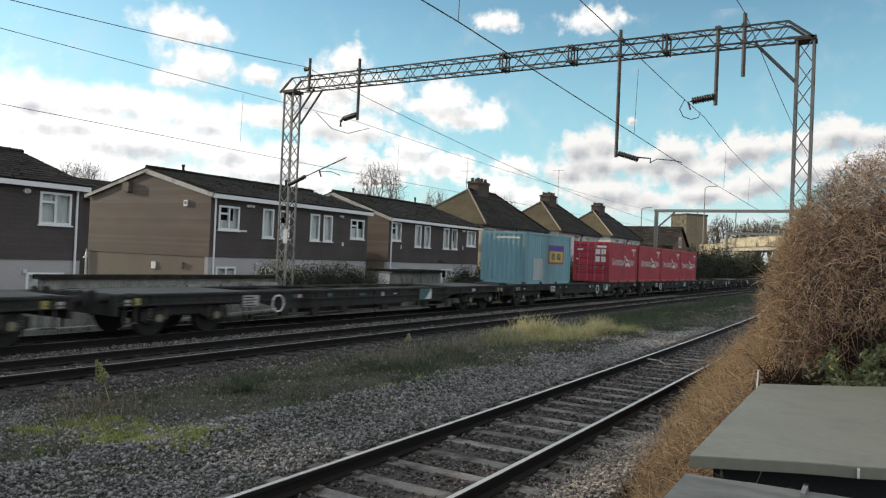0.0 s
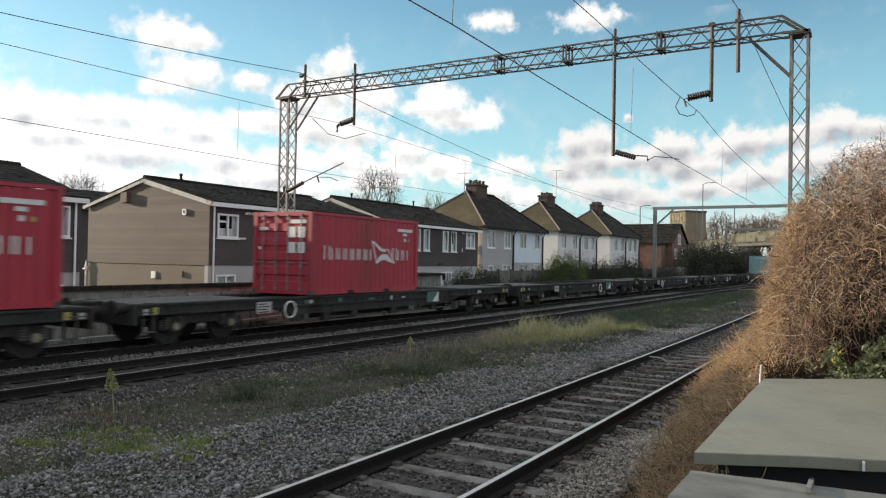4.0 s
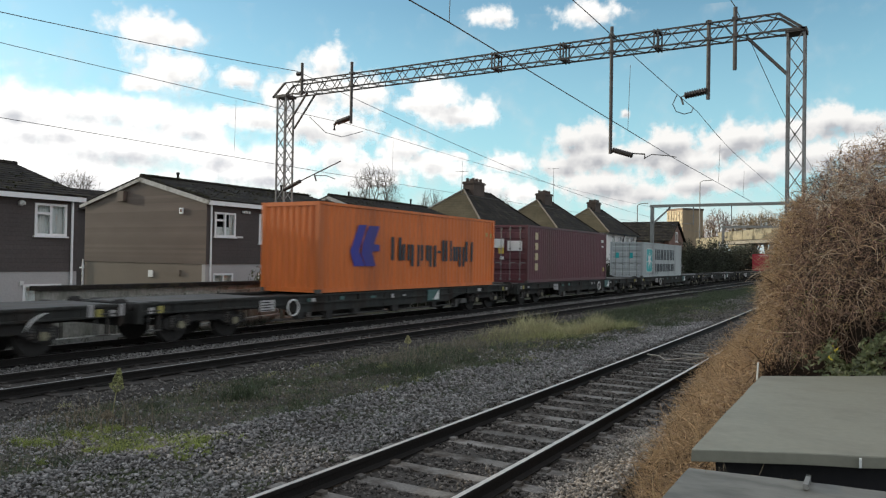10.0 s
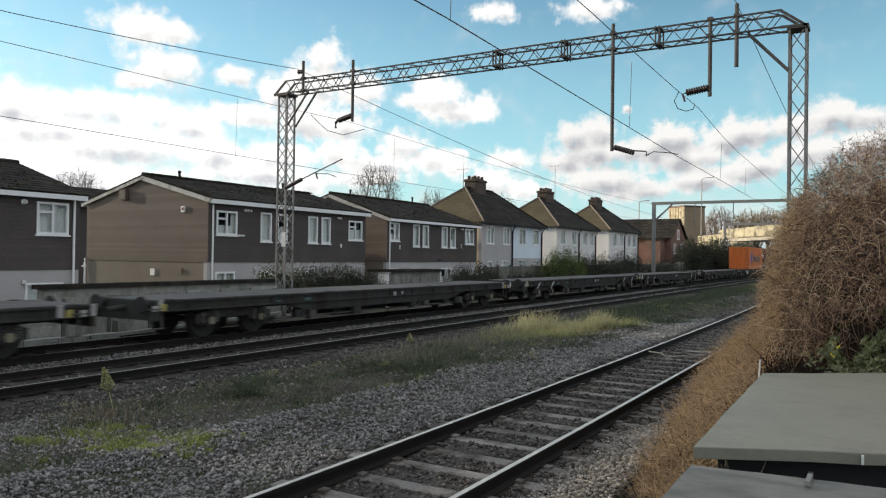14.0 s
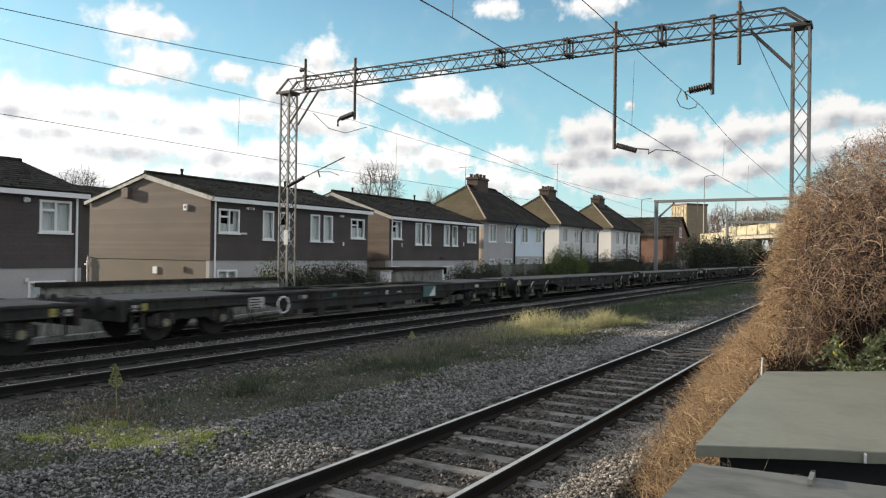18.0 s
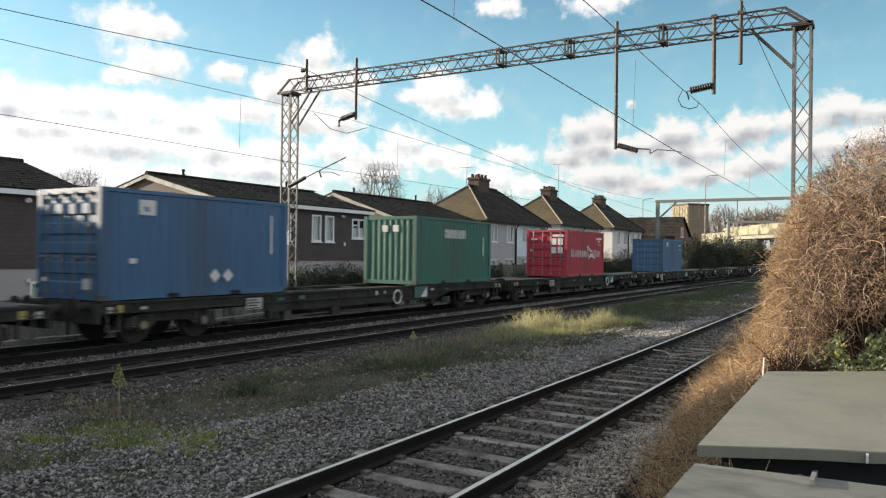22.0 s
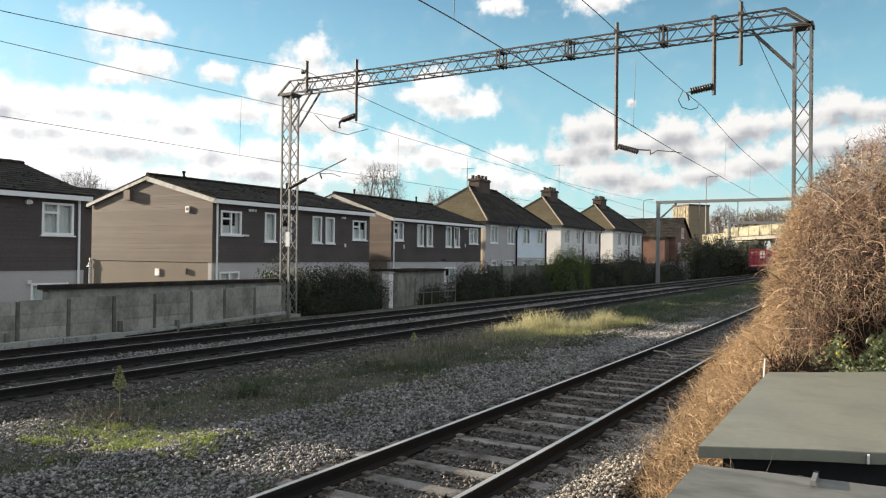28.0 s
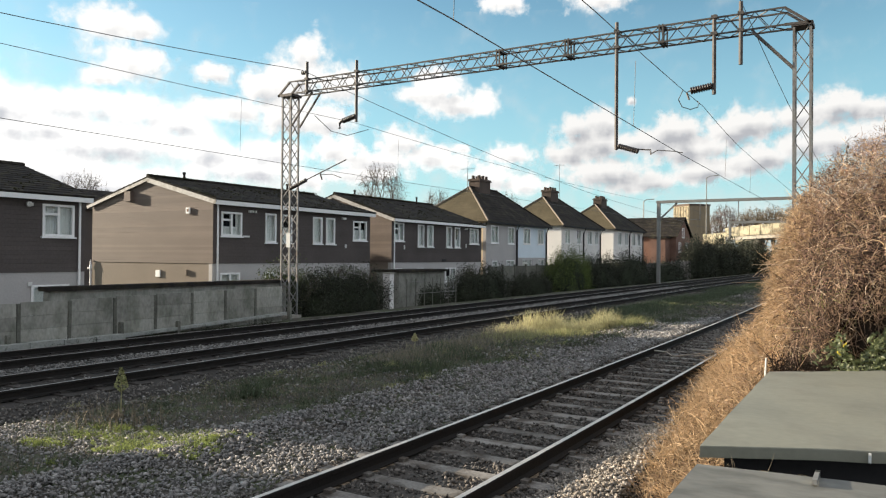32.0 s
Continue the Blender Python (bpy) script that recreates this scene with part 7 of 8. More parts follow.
def bare_tree(label, x, y, height, seed, width=0.5, tips=700, twig=0.012, crown=None):
    """A leafless tree: a short trunk whose limbs divide again and again until their twigs fill a domed crown."""
    t = thing("bare_tree", label, "tree", "bare winter trees")
    rng = np.random.default_rng(seed)
    bt, bc = bmesh.new(), bmesh.new()
    d = rng.normal(0, 1, (tips, 3))
    d /= np.linalg.norm(d, axis=1, keepdims=True)
    d *= rng.uniform(0.25, 1.0, (tips, 1)) ** 0.5 * (1 + 0.12 * np.sin(5 * np.arctan2(d[:, 1:2], d[:, 0:1]) + seed))
    d[:, 2] = np.where(d[:, 2] < -0.45, -d[:, 2], d[:, 2])
    ends = np.array([x, y, height * 0.62 - 0.5]) + d * np.array([height * width / 2, height * width / 2, height * 0.38])

    def divide(p, pts, lev):
        n = len(pts)
        c = Vector(pts.mean(0))
        q = p.lerp(c, 0.50 if n > 3 else 0.85)
        q += Vector(rng.normal(0, 0.035, 3)) * (q - p).length
        r0, r1 = twig * max(1.0, n ** 0.46), twig * max(0.9, n ** 0.40)
        bow = p.lerp(q, 0.5) + Vector((0, 0, -0.04)) * (q - p).length + Vector(rng.normal(0, 0.04, 3)) * (q - p).length
        tube(bt if lev < 3 else bc, [p, bow, q] if n > 2 else [p, q], [r0, (r0 + r1) / 2, r1] if n > 2 else [r0, r1], 6 if lev < 3 else 3, caps=False)
        if n == 1:
            return
        ax = rng.normal(0, 1, 3) * (pts.std(0) + 1e-3)
        k = (pts - pts.mean(0)) @ ax
        order = np.argsort(k)
        cut = int(np.clip(n * rng.uniform(0.35, 0.65), 1, n - 1))
        divide(q, pts[order[:cut]], lev + 1)
        divide(q, pts[order[cut:]], lev + 1)

    fork = Vector((x, y, height * 0.24 - 0.5))
    r = twig * tips ** 0.5
    tube(bt, [(x, y, -0.5), (x + 0.08, y, height * 0.12 - 0.5), fork], [r * 1.3, r, r * 0.9], 8, caps=False)
    turn = np.arctan2(d[:, 1], d[:, 0]) + 0.9 * (d[:, 2] > 0.55)
    for k in range(6):
        pick = ends[(((turn + math.pi) / math.tau * 6).astype(int) % 6) == k]
        if len(pick):
            divide(fork + Vector((0, 0, (k % 3) * 0.03 * height)), pick, 1)
    part("trunk", bt, M_BARK, t, "grey-brown trunk and limbs")
    part("crown", bc, crown or M_TWIG, t, "bare branching twigs")
    return t


def build_hedges():
    hedge("dark overgrown evergreen shrub by the lattice mast", -20.9, 22.8, 29.2, 1.45, 1.1, 101, 22000, size=(0.02, 0.055), twigs=420)
    hedge("clipped dark hedge on the boundary", -20.6, 35.0, 41.8, 1.5, 0.9, 102, 15000, size=(0.025, 0.06))
    hedge("dark hedge on the boundary", -20.7, 42.5, 49.0, 0.95, 0.8, 103, 12000, size=(0.025, 0.06))
    hedge("green sunlit shrub in front of the white houses", -21.3, 50.5, 58.0, 2.6, 1.3, 104, 14000, M_LEAF_GREEN, (0.03, 0.07), twigs=160)
    hedge("dark shrub behind the railway", -21.4, 57.5, 66.0, 2.1, 1.2, 105, 14000, size=(0.03, 0.08))
    hedge("dark shrub behind the railway", -21.2, 64.0, 76.0, 2.5, 1.3, 106, 12000, size=(0.03, 0.08))
    hedge("dark shrub before the panel fence", -20.9, 75.0, 90.0, 1.7, 1.1, 112, 9000, size=(0.04, 0.09))
    hedge("tall dark evergreen thicket", -21.8, 94.0, 110.0, 4.3, 1.8, 107, 16000, size=(0.06, 0.15))
    hedge("tall dark evergreen thicket", -21.5, 107.0, 128.0, 4.7, 2.2, 108, 13000, size=(0.08, 0.18))
    hedge("tall dark evergreen thicket", -21.2, 124.0, 160.0, 4.6, 2.5, 109, 12000, size=(0.1, 0.22))
    hedge("dark thicket beyond the bridge", -20.5, 165.0, 225.0, 5.4, 2.5, 113, 9000, size=(0.12, 0.25))
    hedge("climbing shrub with pale leaf edges", -21.6, 21.5, 25.0, 1.75, 0.7, 110, 5000, M_IVY_DULL, (0.025, 0.06))
    # garden fence and shed behind the hedges
    f = thing("garden_wall", "grey panel wall behind the hedges", "wall", kind="structure")
    bm = bmesh.new()
    box(bm, -0.03, 0.03, -0.9, 0.9, -0.6, 1.35)
    panel = mesh_of("panel", bm, M_POST)
    bm = bmesh.new()
    box(bm, -0.07, 0.07, -0.07, 0.07, -0.6, 1.45)
    post = mesh_of("post", bm, M_POST)
    for i in range(18):
        y = 43.4 + i * 1.9
        piece("panel", panel, f, pose(-22.6, y + 0.95, 0.12 + 0.008 * i))
        piece("post", post, f, pose(-22.57, y, 0.12 + 0.008 * i))
    hedge("low dark bush by the metal railing", -20.7, 32.0, 34.6, 0.55, 0.5, 111, 4000, size=(0.02, 0.05))
    f = thing("panel_fence", "weathered pale wooden panel fence", "fence")
    bm = bmesh.new()
    box(bm, -0.03, 0.03, 0.0, 0.29, -0.75, 1.55)
    board = mesh_of("board", bm, M_SLEEPER)
    for i in range(11):
        y = 75.5 + i * 1.85
        for k in range(6):
            piece("board", board, f, pose(-21.5 + 0.012 * (k % 2), y + 0.3 * k, 0.02 * i))
        bm = bmesh.new()
        box(bm, -21.6, -21.46, y - 0.06, y - 0.002, -0.5, 1.68 + 0.02 * i)
        part("post", bm, M_CONCRETE, f)
    g = thing("gate_post", "whitewashed brick gate pier", "gate post")
    bm = bmesh.new()
    box(bm, -20.7, -20.3, 28.85, 29.2, -0.5, 1.28)
    part("pier", bm, M_RENDER_WHITE, g)
    bm = bmesh.new()
    box(bm, -20.75, -20.25, 28.8, 29.25, 1.28, 1.34)
    part("capstone", bm, M_CONCRETE, g)
    r = thing("metal_fence", "thin dark metal railing with posts", "fence")
    for i in range(7):
        bm = bmesh.new()
        beam(bm, (-20.3, 30.3 + i * 0.8, -0.4), (-20.3, 30.3 + i * 0.8, 1.0), 0.035)
        part("post", bm, M_POST, r)
    for z in (0.25, 0.85):
        bm = bmesh.new()
        beam(bm, (-20.3, 30.2, z), (-20.3, 35.2, z), 0.025)
        part("rail", bm, M_STEEL, r)
    s = thing("garden_shed", "low grey garden shed with a dark flat roof", "shed")
    bm = bmesh.new()
    box(bm, -24.4, -22.9, 33.4, 38.2, -0.7, 1.22)
    part("wall", bm, M_WALL, s)
    bm = bmesh.new()
    box(bm, -24.6, -22.75, 33.2, 38.4, 1.22, 1.36)
    part("roof", bm, M_TILE, s)
    s = thing("garden_wall_run", "long grey garden wall with a dark mossy coping", "wall")
    bm = bmesh.new()
    box(bm, -20.75, -20.45, 12.35, 22.0, -0.8, 1.04)
    part("wall_face", bm, M_WALL, s, "stained grey concrete wall face")
    bm = bmesh.new()
    box(bm, -20.85, -20.35, 12.25, 22.1, 1.04, 1.17)
    part("coping", bm, M_TILE, s, "dark mossy coping")


def build_trees():
    for lab, x, y, h, s, w in (("bare spreading tree behind the flats", -61, 84.5, 15.6, 3, 0.52), ("bare tree behind the flats", -56, 91.4, 12.6, 5, 0.42), ("bare tree behind the semi-detached houses", -50, 101.5, 12.4, 7, 0.45),
                               ("bare tree behind the flats", -68, 44.2, 10.9, 9, 0.55)):
        bare_tree(lab, x, y, h, s, w, 3200 if s == 3 else 1500, 0.0085)
    for i, (x, y, h, w) in enumerate(((-78.4, 318, 18.2, 0.7), (-73.0, 328, 20.3, 0.7), (-58.1, 318, 24.8, 0.52), (-66.8, 340, 22.5, 0.6), (-52.9, 326, 21.9, 0.6), (-51.4, 342, 25.0, 0.5), (-45.2, 330, 23.1, 0.55), (-43.1, 344, 25.6, 0.5), (-37.4, 332, 23.3, 0.5), (-34.8, 348, 25.2, 0.5), (-29.2, 338, 23.0, 0.55), (-24.6, 346, 23.8, 0.55))):
        bare_tree("bare tree on the skyline beyond the bridge", x, y, h, 30 + i, w, 1500, 0.030, M_WOOD_FAR if i != 2 else M_TWIG_MAUVE)


def build_distance():
    b = thing("road_bridge", "long pale concrete road bridge over the railway", "bridge")
    a, c = Vector((-28.7, 158.0, 0)), Vector((6.0, 99.3, 0))
    d = (c - a).normalized()
    nrm = Vector((d.y, -d.x, 0))
    for name, z0, z1, off, th, m, lab in (("parapet", 6.45, 8.2, 0.0, 0.25, M_BRIDGE, "cream concrete parapet"), ("deck", 5.75, 6.45, -3.6, 6.6, M_CONCRETE, "grey concrete deck edge"), ("parapet", 6.45, 8.2, -7.0, 0.25, M_BRIDGE, "cream concrete parapet")):
        bm = bmesh.new()
        o = nrm * off
        beam(bm, a + o + Vector((0, 0, (z0 + z1) / 2)), c + o + Vector((0, 0, (z0 + z1) / 2)), th, z1 - z0)
        part(name, bm, m, b, lab)
    for off in (0.0, -7.0):
        bm = bmesh.new()
        beam(bm, a - d * 13 + nrm * off + Vector((0, 0, 6.2)), a + nrm * off + Vector((0, 0, 6.2)), 0.25, 2.25)
        part("approach_wall", bm, M_BRIDGE, b, "lower cream approach wall")
    L = (c - a).length
    for k in range(14):
        p = a + d * (L * (k + 0.5) / 14)
        bm = bmesh.new()
        beam(bm, p + nrm * 0.16 + Vector((0, 0, 6.4)), p + nrm * 0.14 + Vector((0, 0, 8.24)), 0.3, 0.12)
        part("pilaster", bm, M_BRIDGE, b)
    for k in (2.5, 4.5, 10.5):
        p = a + d * (L * k / 14)
        for off in (-1.2, -5.8):
            bm = bmesh.new()
            beam(bm, p + nrm * off + Vector((0, 0, -0.6)), p + nrm * off + Vector((0, 0, 5.85)), 0.9)
            part("pier", bm, M_CONCRETE, b)
    t = thing("tower_block", "plain buff square tower block", "tower")
    t.matrix_basis = pose(-67.2, 300, 0, 0, 0, -39.0)
    bm = bmesh.new()
    box(bm, -4.8, 4.8, -4.8, 4.8, -0.5, 22.3)
    part("shaft", bm, M_TOWER, t)
    bm = bmesh.new()
    box(bm, -5.0, 5.0, -5.0, 5.0, 22.3, 23.0)
    part("parapet", bm, M_CHIMNEY, t, "dark roof edge")
    for k in range(6):
        bm = bmesh.new()
        box(bm, -4.5 + 1.62 * k, -3.6 + 1.62 * k, -4.95, -4.81, 1.0, 22.0)
        part("fin", bm, M_BRIDGE, t)
    # brick house past the white pairs
    h = thing("brick_house", "red brick house with a dark tiled gable roof", "house")
    bm = bmesh.new()
    box(bm, -34.0, -24.6, 101.0, 101.25, -0.5, 5.2)
    part("side_wall", bm, M_BRICK, h)
    for x in (-24.85, -34.0):
        bm = bmesh.new()
        prism(bm, [(101.25, -0.5), (109.0, -0.5), (109.0, 5.2), (105.0, 7.55), (101.25, 5.35)], "x", x, x + 0.25)
        part("gable_wall", bm, M_BRICK, h)
    bm = bmesh.new()
    box(bm, -33.75, -24.85, 108.75, 109.0, -0.5, 5.2)
    part("side_wall", bm, M_BRICK, h)
    for s in (-1, 1):
        bm = bmesh.new()
        prism(bm, [(105 + s * 4.5, 4.93), (105, 7.68), (105, 7.74), (105 + s * 4.5, 4.99)], "x", -34.3, -24.3)
        slope = part("roof_slope", bm, M_TILE, h, "dark tiled roof slope")
        for i in range(12):
            bm = bmesh.new()
            a, c = i / 12, (i + 1) / 12
            prism(bm, [(105 + s * 4.5 * (1 - a), 4.99 + 2.75 * a), (105 + s * 4.5 * (1 - c), 4.99 + 2.75 * c), (105 + s * 4.5 * (1 - c), 5.0 + 2.75 * c), (105 + s * 4.5 * (1 - a), 5.04 + 2.75 * a)], "x", -34.32, -24.28)
            part("tile_course", bm, M_TILE, slope)
    for a, z in ((102.3, 2.9), (106.2, 2.9), (104.2, 4.9)):
        window(h, -24.58, a, a + 1.3, z, z + 1.35, 2, 0.3, 0.1)
    p = thing("porch_extension", "flat-roofed brick extension with a white window", "extension")
    bm = bmesh.new()
    box(bm, -27.4, -25.4, 98.6, 100.97, -0.5, 4.7)
    part("wall", bm, M_BRICK, p)
    bm = bmesh.new()
    box(bm, -27.6, -25.2, 98.4, 100.97, 4.7, 4.95)
    part("roof", bm, M_TILE, p)
    for x, y, z, arm in ((-35.3, 172, 20.0, 1.8), (-43.0, 150, 13.5, 1.4)):
        l = thing("street_lamp", "tall grey street lamp with a short arm", "street lamp", "street lamps")
        bm = bmesh.new()
        tube(bm, [(x, y, -0.5), (x, y, z)], [0.16, 0.09], 8)
        part("column", bm, M_STEEL_LIGHT, l)
        bm = bmesh.new()
        tube(bm, [(x, y, z), (x + arm * 0.4, y, z + 0.35), (x + arm, y, z + 0.4)], 0.07, 6)
        part("arm", bm, M_STEEL_LIGHT, l)
        bm = bmesh.new()
        box(bm, x + arm, x + arm + 0.7, y - 0.15, y + 0.15, z + 0.3, z + 0.45)
        part("lantern", bm, M_STEEL_LIGHT, l)
    g = thing("portal_gantry", "distant grey steel portal gantry", "gantry")
    for x in (-22.0, 1.5):
        bm = bmesh.new()
        box(bm, x - 0.17, x + 0.17, 124.8, 125.2, -0.5, 7.65)
        part("post", bm, M_STEEL_LIGHT, g)
    bm = bmesh.new()
    box(bm, -22.2, 1.7, 124.8, 125.2, 7.65, 8.00)
    part("cross_beam", bm, M_STEEL_LIGHT, g)
    # aerials and small roof things
    for x, y, z0, z1 in ((-29.4, 72.0, 7.9, 11.7), (-29.4, 52.6, 7.5, 9.3)):
        a = thing("roof_aerial", "thin television aerial on the roof", "aerial", "aerials")
        bm = bmesh.new()
        tube(bm, [(x, y, z0), (x, y, z1)], 0.02, 5)
        part("mast", bm, M_STEEL_LIGHT, a)
        bm = bmesh.new()
        beam(bm, (x - 0.6, y, z1 - 0.1), (x + 0.6, y, z1 - 0.1), 0.02)
        for k in range(5):
            beam(bm, (x - 0.5 + 0.25 * k, y - 0.25, z1 - 0.1), (x - 0.5 + 0.25 * k, y + 0.25, z1 - 0.1), 0.012)
        part("rods", bm, M_STEEL_LIGHT, a)
    b = thing("back_terrace", "dark roofed flats behind the first row", "house")
    bm = bmesh.new()
    box(bm, -50.5, -44, 22.4, 33, -0.7, 4.9)
    part("walls", bm, M_CLAD, b)
    roof_slope(b, (-43.6, 4.9), (-47.3, 6.5), 22.2, 33.3, 8, M_TILE)
    roof_slope(b, (-50.9, 4.9), (-47.3, 6.5), 22.2, 33.3, 8, M_TILE)
    # the next block back along the line, which throws its shade across the tracks
    b = thing("terraced_house", "plain dark block of flats farther back along the line", "house", "terraced houses along the railway")
    bm = bmesh.new()
    box(bm, -34.45, -25.75, -20.5, 1.2, -0.85, 4.4)
    part("walls", bm, M_CLAD, b)
    roof_slope(b, (-25.4, 4.35), (-30.1, 5.65), -20.7, 1.3, 13, M_TILE)
    roof_slope(b, (-34.8, 4.35), (-30.1, 5.65), -20.7, 1.3, 13, M_TILE)


# ---- clouds ----
HEADING = -31.02      # degrees: the way the camera faces, clockwise from +y
RADIUS = 2600.0


def cloud_mat(name, bright, soft, scale, ragged=1.5, belly=(0.20, 0.58)):
    m = bpy.data.materials.new(name)
    m.use_nodes = True
    n, l = m.node_tree.nodes, m.node_tree.links
    n.clear()
    out = n.new("ShaderNodeOutputMaterial")
    mixs = n.new("ShaderNodeMixShader")
    tr, em = n.new("ShaderNodeBsdfTransparent"), n.new("ShaderNodeEmission")
    at = n.new("ShaderNodeAttribute")
    at.attribute_name = "cloud_depth"
    tc = n.new("ShaderNodeTexCoord")
    n1, n2 = n.new("ShaderNodeTexNoise"), n.new("ShaderNodeTexNoise")
    n1.inputs["Scale"].default_value, n1.inputs["Detail"].default_value, n1.inputs["Roughness"].default_value = scale, 9, 0.56
    n2.inputs["Scale"].default_value, n2.inputs["Detail"].default_value = scale * 0.8, 6
    l.new(tc.outputs["Object"], n1.inputs["Vector"])
    l.new(tc.outputs["Object"], n2.inputs["Vector"])
    ma = n.new("ShaderNodeMath")
    ma.operation = "MULTIPLY_ADD"
    ma.inputs[1].default_value, ma.inputs[2].default_value = ragged, -0.533 * ragged
    l.new(n1.outputs[0], ma.inputs[0])
    ad = n.new("ShaderNodeMath")
    l.new(at.outputs["Fac"], ad.inputs[0])
    l.new(ma.outputs[0], ad.inputs[1])
    mr = n.new("ShaderNodeMapRange")
    mr.interpolation_type = "SMOOTHSTEP"
    mr.inputs[1].default_value, mr.inputs[2].default_value = 0.36 - soft / 2, 0.36 + soft
    l.new(ad.outputs[0], mr.inputs[0])
    l.new(mr.outputs[0], mixs.inputs[0])
    # grey belly shade is painted low in each lump, leaving sunlit white rims
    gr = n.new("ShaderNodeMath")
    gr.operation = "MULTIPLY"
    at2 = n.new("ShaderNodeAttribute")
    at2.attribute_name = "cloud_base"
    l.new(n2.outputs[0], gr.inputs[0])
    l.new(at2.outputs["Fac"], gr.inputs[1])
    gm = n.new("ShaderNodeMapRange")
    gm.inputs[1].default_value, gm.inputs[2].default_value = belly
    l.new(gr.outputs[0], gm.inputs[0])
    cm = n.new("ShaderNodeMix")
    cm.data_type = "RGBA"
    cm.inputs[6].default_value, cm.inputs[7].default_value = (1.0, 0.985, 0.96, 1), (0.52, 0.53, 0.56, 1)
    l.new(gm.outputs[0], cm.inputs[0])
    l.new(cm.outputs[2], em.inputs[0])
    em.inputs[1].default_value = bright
    l.new(tr.outputs[0], mixs.inputs[1])
    l.new(em.outputs[0], mixs.inputs[2])
    l.new(mixs.outputs[0], out.inputs[0])
    return m


CLOUD_CALLS = []


def cloud(label, lumps, drift, material, step=0.28, r=RADIUS):
    """A far cloud bank on the sky's dome, from soft lumps (azimuth, elevation, half width, half height in degrees)."""
    lo_a, hi_a = min(q[0] - q[2] * 1.9 for q in lumps), max(q[0] + q[2] * 1.9 for q in lumps)
    lo_e, hi_e = max(-1.0, min(q[1] - q[3] * 1.9 for q in lumps)), max(q[1] + q[3] * 1.9 for q in lumps)
    na, ne = int((hi_a - lo_a) / step) + 2, int((hi_e - lo_e) / step) + 2
    az, el = np.meshgrid(np.linspace(lo_a, hi_a, na), np.linspace(lo_e, hi_e, ne))
    dens = np.zeros_like(az)
    for a, e, w, h in lumps:
        dens = np.maximum(dens, 0.98 * np.exp(-(((az - a) / w) ** 2 + ((el - e) / h) ** 2) * 1.15) + 0.2 * dens)
    A, Ee = np.radians(HEADING + az), np.radians(el)
    v = np.stack([np.sin(A) * np.cos(Ee), np.cos(A) * np.cos(Ee), np.sin(Ee)], -1).reshape(-1, 3) * r
    f = [(j * na + i, j * na + i + 1, (j + 1) * na + i + 1, (j + 1) * na + i) for j in range(ne - 1) for i in range(na - 1)]
    v = v * (1 + 0.03 * len(CLOUD_CALLS))
    ob = bulk("cloud", v, f, material, True)
    at = ob.data.attributes.new("cloud_depth", "FLOAT", "POINT")
    at.data.foreach_set("value", np.clip(dens, 0, 1.2).astype(np.float32).ravel())
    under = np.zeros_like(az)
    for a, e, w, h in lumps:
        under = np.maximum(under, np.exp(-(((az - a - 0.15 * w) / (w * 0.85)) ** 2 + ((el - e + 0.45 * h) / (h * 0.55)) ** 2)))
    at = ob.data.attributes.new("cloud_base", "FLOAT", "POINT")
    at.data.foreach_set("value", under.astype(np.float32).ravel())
    tagged(ob, label, "cloud", "clouds")
    CLOUD_CALLS.append((ob, drift))
    return ob


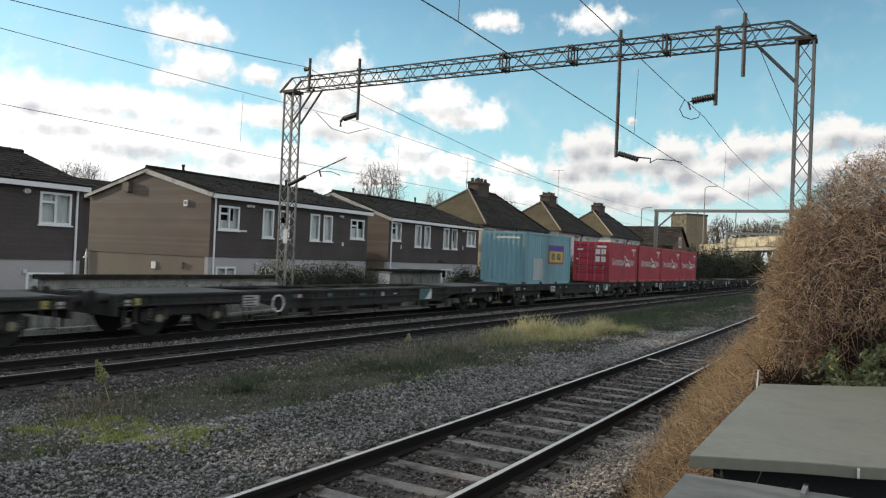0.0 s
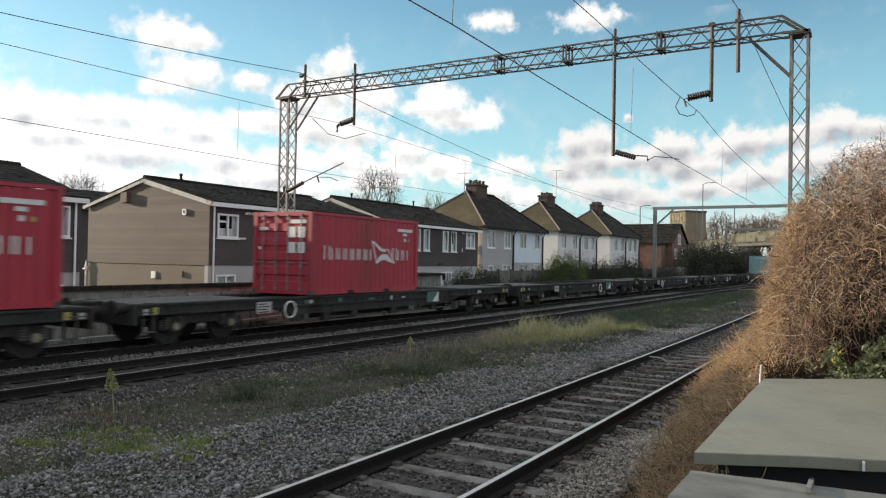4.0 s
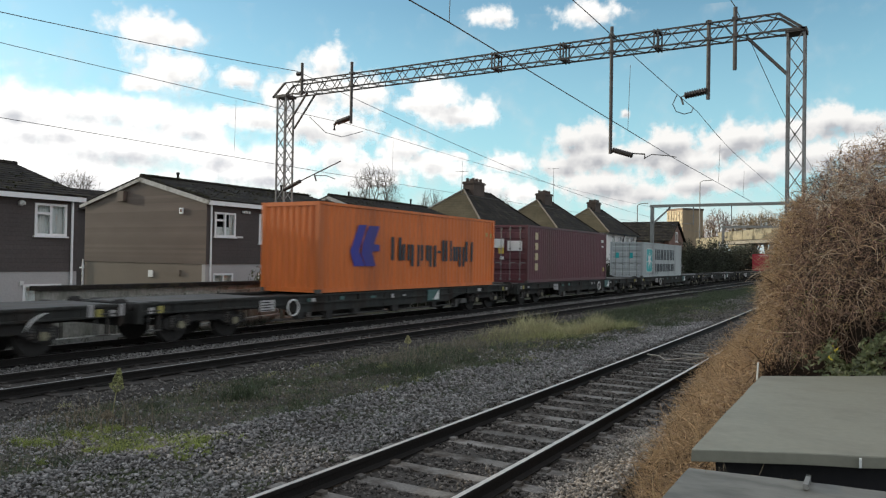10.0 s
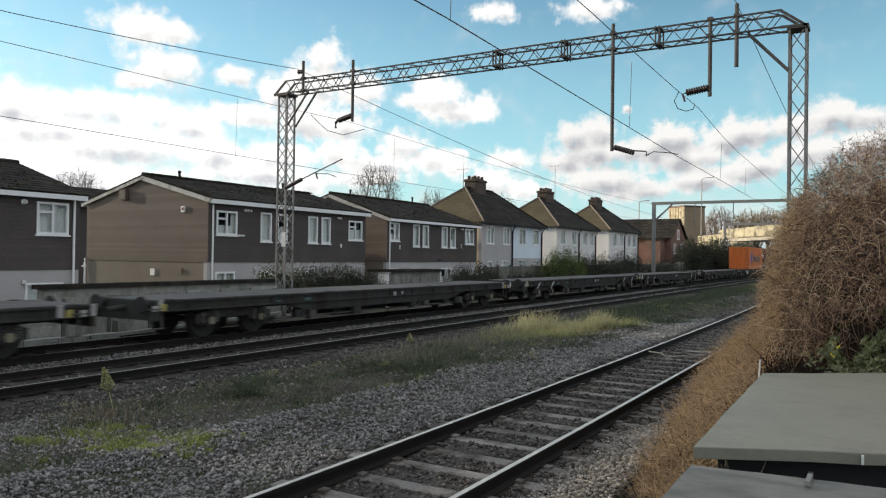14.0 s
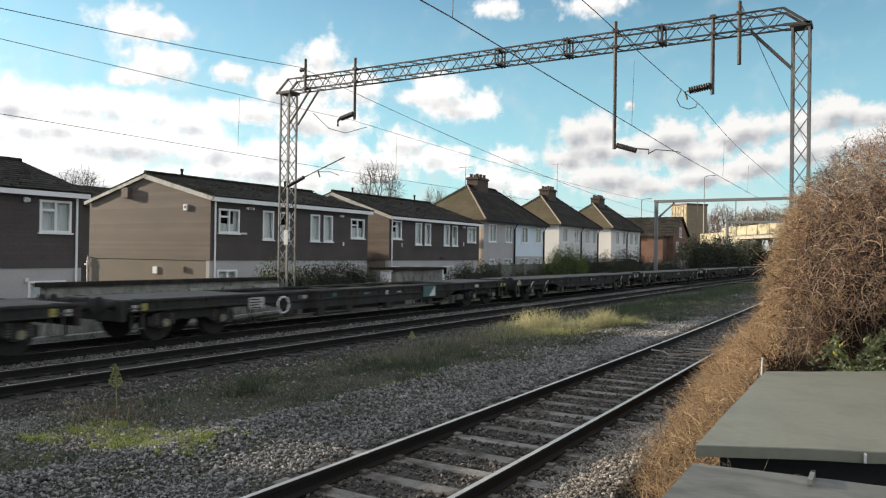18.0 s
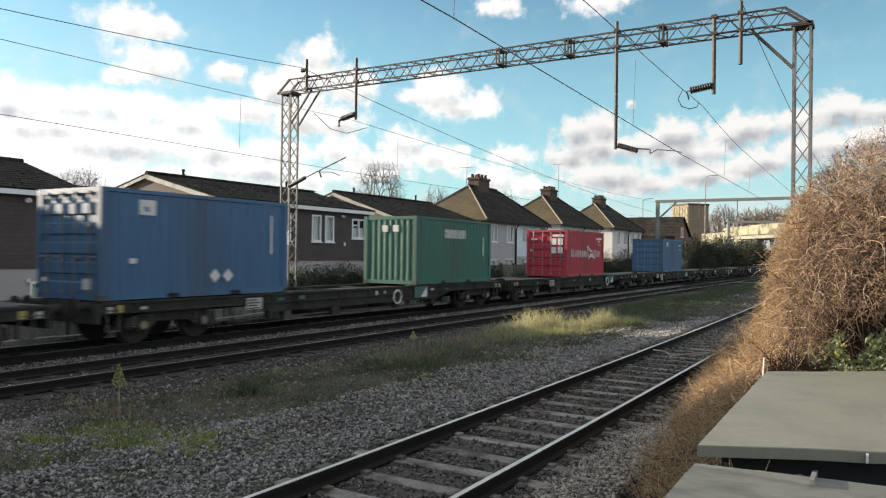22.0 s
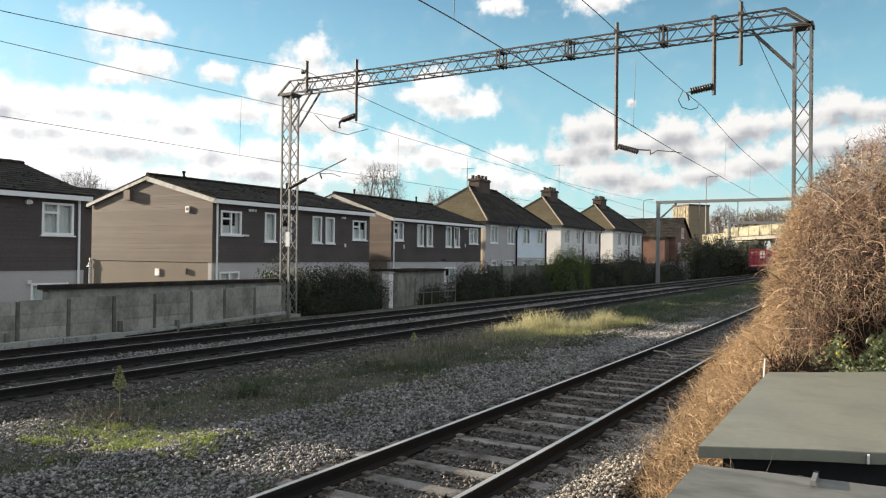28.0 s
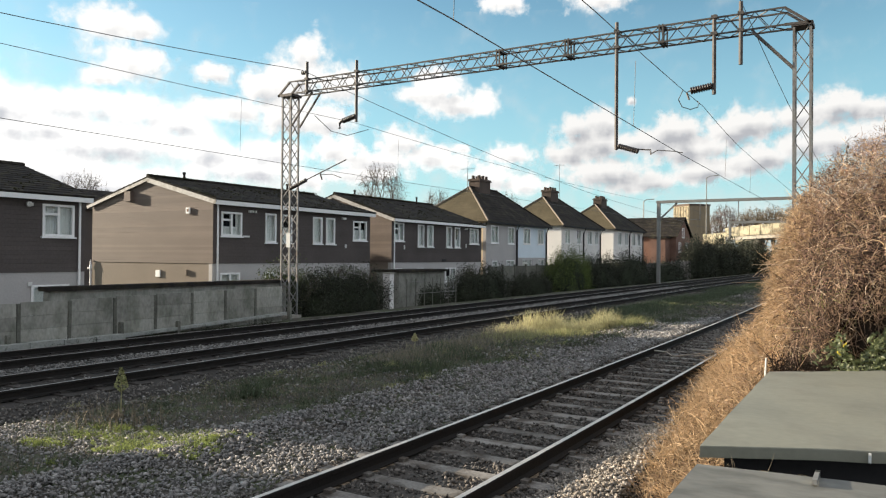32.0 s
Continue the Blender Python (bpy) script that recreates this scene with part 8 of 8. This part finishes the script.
def build_clouds():
    glare = cloud_mat("glaring cumulus near the sun", CLOUD_BRIGHT * 1.2, 0.5, 0.016, 1.25, (0.26, 0.62))
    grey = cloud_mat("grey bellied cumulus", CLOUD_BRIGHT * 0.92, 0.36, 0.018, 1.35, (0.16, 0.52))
    puff, veil = cloud_mat("bright cumulus", CLOUD_BRIGHT * 1.02, 0.38, 0.019, 1.35, (0.28, 0.75)), cloud_mat("thin white veil", CLOUD_BRIGHT * 0.8, 0.9, 0.006)
    cloud("white cumulus puff high in the blue sky", [(-22.8, 15.7, 3.1, 1.5), (-20.6, 15.6, 1.7, 1.1), (-21.0, 13.2, 3.0, 1.7), (-23.1, 12.1, 1.6, 0.7)], (-4.4, 0.3), puff)
    cloud("small white cloud scrap", [(-16.1, 13.0, 1.7, 0.9)], (-3.2, 0.3), puff)
    cloud("tall white cumulus behind the mast", [(-9.5, 14.8, 2.0, 1.5), (-10.3, 12.9, 3.7, 1.7), (-12.6, 12.0, 2.4, 1.7), (-6.9, 12.5, 2.4, 1.6), (-15.0, 10.4, 3.7, 1.0), (-10.5, 10.2, 4.0, 1.8), (-7.7, 9.9, 2.4, 1.4)], (-2.8, 0.7), puff)
    cloud("broad bright bank of cloud", [(-25.7, 10.1, 4.2, 1.4), (-28.8, 8.5, 5.5, 1.6), (-22.1, 9.8, 3.1, 1.5), (-19.0, 9.3, 3.3, 1.5), (-30.1, 9.7, 2.4, 1.7), (-32.6, 8.7, 3.9, 3.4)], (-1.8, 0.4), glare)
    cloud("bright low cloud with grey flecks", [(-23.9, 7.6, 10.0, 1.8), (-28.7, 6.1, 8.0, 2.1), (-17.8, 7.5, 3.4, 1.7), (-14.6, 6.3, 6.1, 1.5), (-12.5, 7.4, 3.1, 1.3), (-25.6, 4.9, 10.6, 1.4), (-32.6, 5.4, 4.7, 3.1)], (-1.6, 0.4), glare)
    cloud("white cumulus over the roofs", [(-0.3, 12.4, 2.6, 1.8), (0.7, 11.2, 3.1, 1.1), (3.4, 11.5, 1.1, 1.3), (-2.1, 11.9, 1.8, 0.9)], (-0.5, 0.8), puff)
    cloud("low white cumulus over the roofs", [(-7.9, 7.8, 2.9, 1.3), (-3.1, 8.5, 2.4, 1.4), (-0.8, 7.5, 2.3, 1.1), (-5.3, 7.0, 3.9, 0.9), (-10.2, 5.5, 2.4, 0.8), (-6.2, 6.0, 3.9, 0.8)], (-0.8, 0.5), puff)
    cloud("low white cumulus beside the chimneys", [(5.1, 7.6, 2.3, 0.9), (3.8, 5.8, 2.4, 1.3), (0.9, 6.9, 1.8, 0.8), (1.3, 8.0, 1.1, 0.4), (6.4, 5.3, 2.1, 0.9)], (-0.4, 0.6), puff)
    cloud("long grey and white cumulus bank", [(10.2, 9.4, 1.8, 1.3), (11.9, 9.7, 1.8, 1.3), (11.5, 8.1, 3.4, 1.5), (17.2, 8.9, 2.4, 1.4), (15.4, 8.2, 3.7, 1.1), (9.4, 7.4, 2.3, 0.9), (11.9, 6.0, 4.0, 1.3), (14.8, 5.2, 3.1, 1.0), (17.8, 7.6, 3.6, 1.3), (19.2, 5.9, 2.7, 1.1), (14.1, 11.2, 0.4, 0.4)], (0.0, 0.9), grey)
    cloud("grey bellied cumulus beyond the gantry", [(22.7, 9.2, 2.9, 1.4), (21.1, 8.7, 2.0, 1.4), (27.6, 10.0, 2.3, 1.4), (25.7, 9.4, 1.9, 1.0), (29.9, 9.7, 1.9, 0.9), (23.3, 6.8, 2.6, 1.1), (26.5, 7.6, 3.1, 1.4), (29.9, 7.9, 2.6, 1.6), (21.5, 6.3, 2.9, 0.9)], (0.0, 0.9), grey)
    cloud("cloud at the top of the sky", [(4.1, 18.4, 2.0, 0.8), (11.5, 18.5, 2.9, 1.0)], (0.7, 1.0), puff)
    # a thin cloud drifts off the sun, so the low light strengthens through the second half
    thin = cloud_mat("thin passing cloud", CLOUD_BRIGHT, 1.0, 0.004, 0.3)
    cloud("thin cloud drifting away from the low sun", [(-76.1, 11.5, 2.8, 6.0), (-71.0, 11.5, 3.3, 7.0)], (-12.0, 0.0), thin, 0.4)
    cloud("bright haze low over the roofs", [(-32, 4, 16, 7.5), (-14, 2.5, 12, 4.6), (4, 1.5, 12, 3.4), (20, 1.5, 12, 3.2), (34, 2, 10, 3.5)], (0.0, 0.0), veil, 0.6, RADIUS * 1.1)


def cloud_motions():
    for ob, (da, de) in CLOUD_CALLS:
        if da or de:
            rows = []
            for t in (0, 8, 16, 24, 32):
                k = (t - 19) / 32
                side = Vector((math.cos(radians(HEADING)), -math.sin(radians(HEADING)), 0))
                up = Matrix.Rotation(radians(de * k), 4, side)
                rows.append((t, Matrix.Rotation(radians(-da * k), 4, "Z") @ up))
            walk(ob, rows)


build_ground()
build_wall()
build_gantry()
build_far_gantry()
build_wires()
build_train()
build_terraces()
build_semis()
build_distance()
build_hedges()
build_trees()
build_cabinets()
build_bush()
build_grass()
build_clouds()
build_ballast()
build_tracks()
motions()
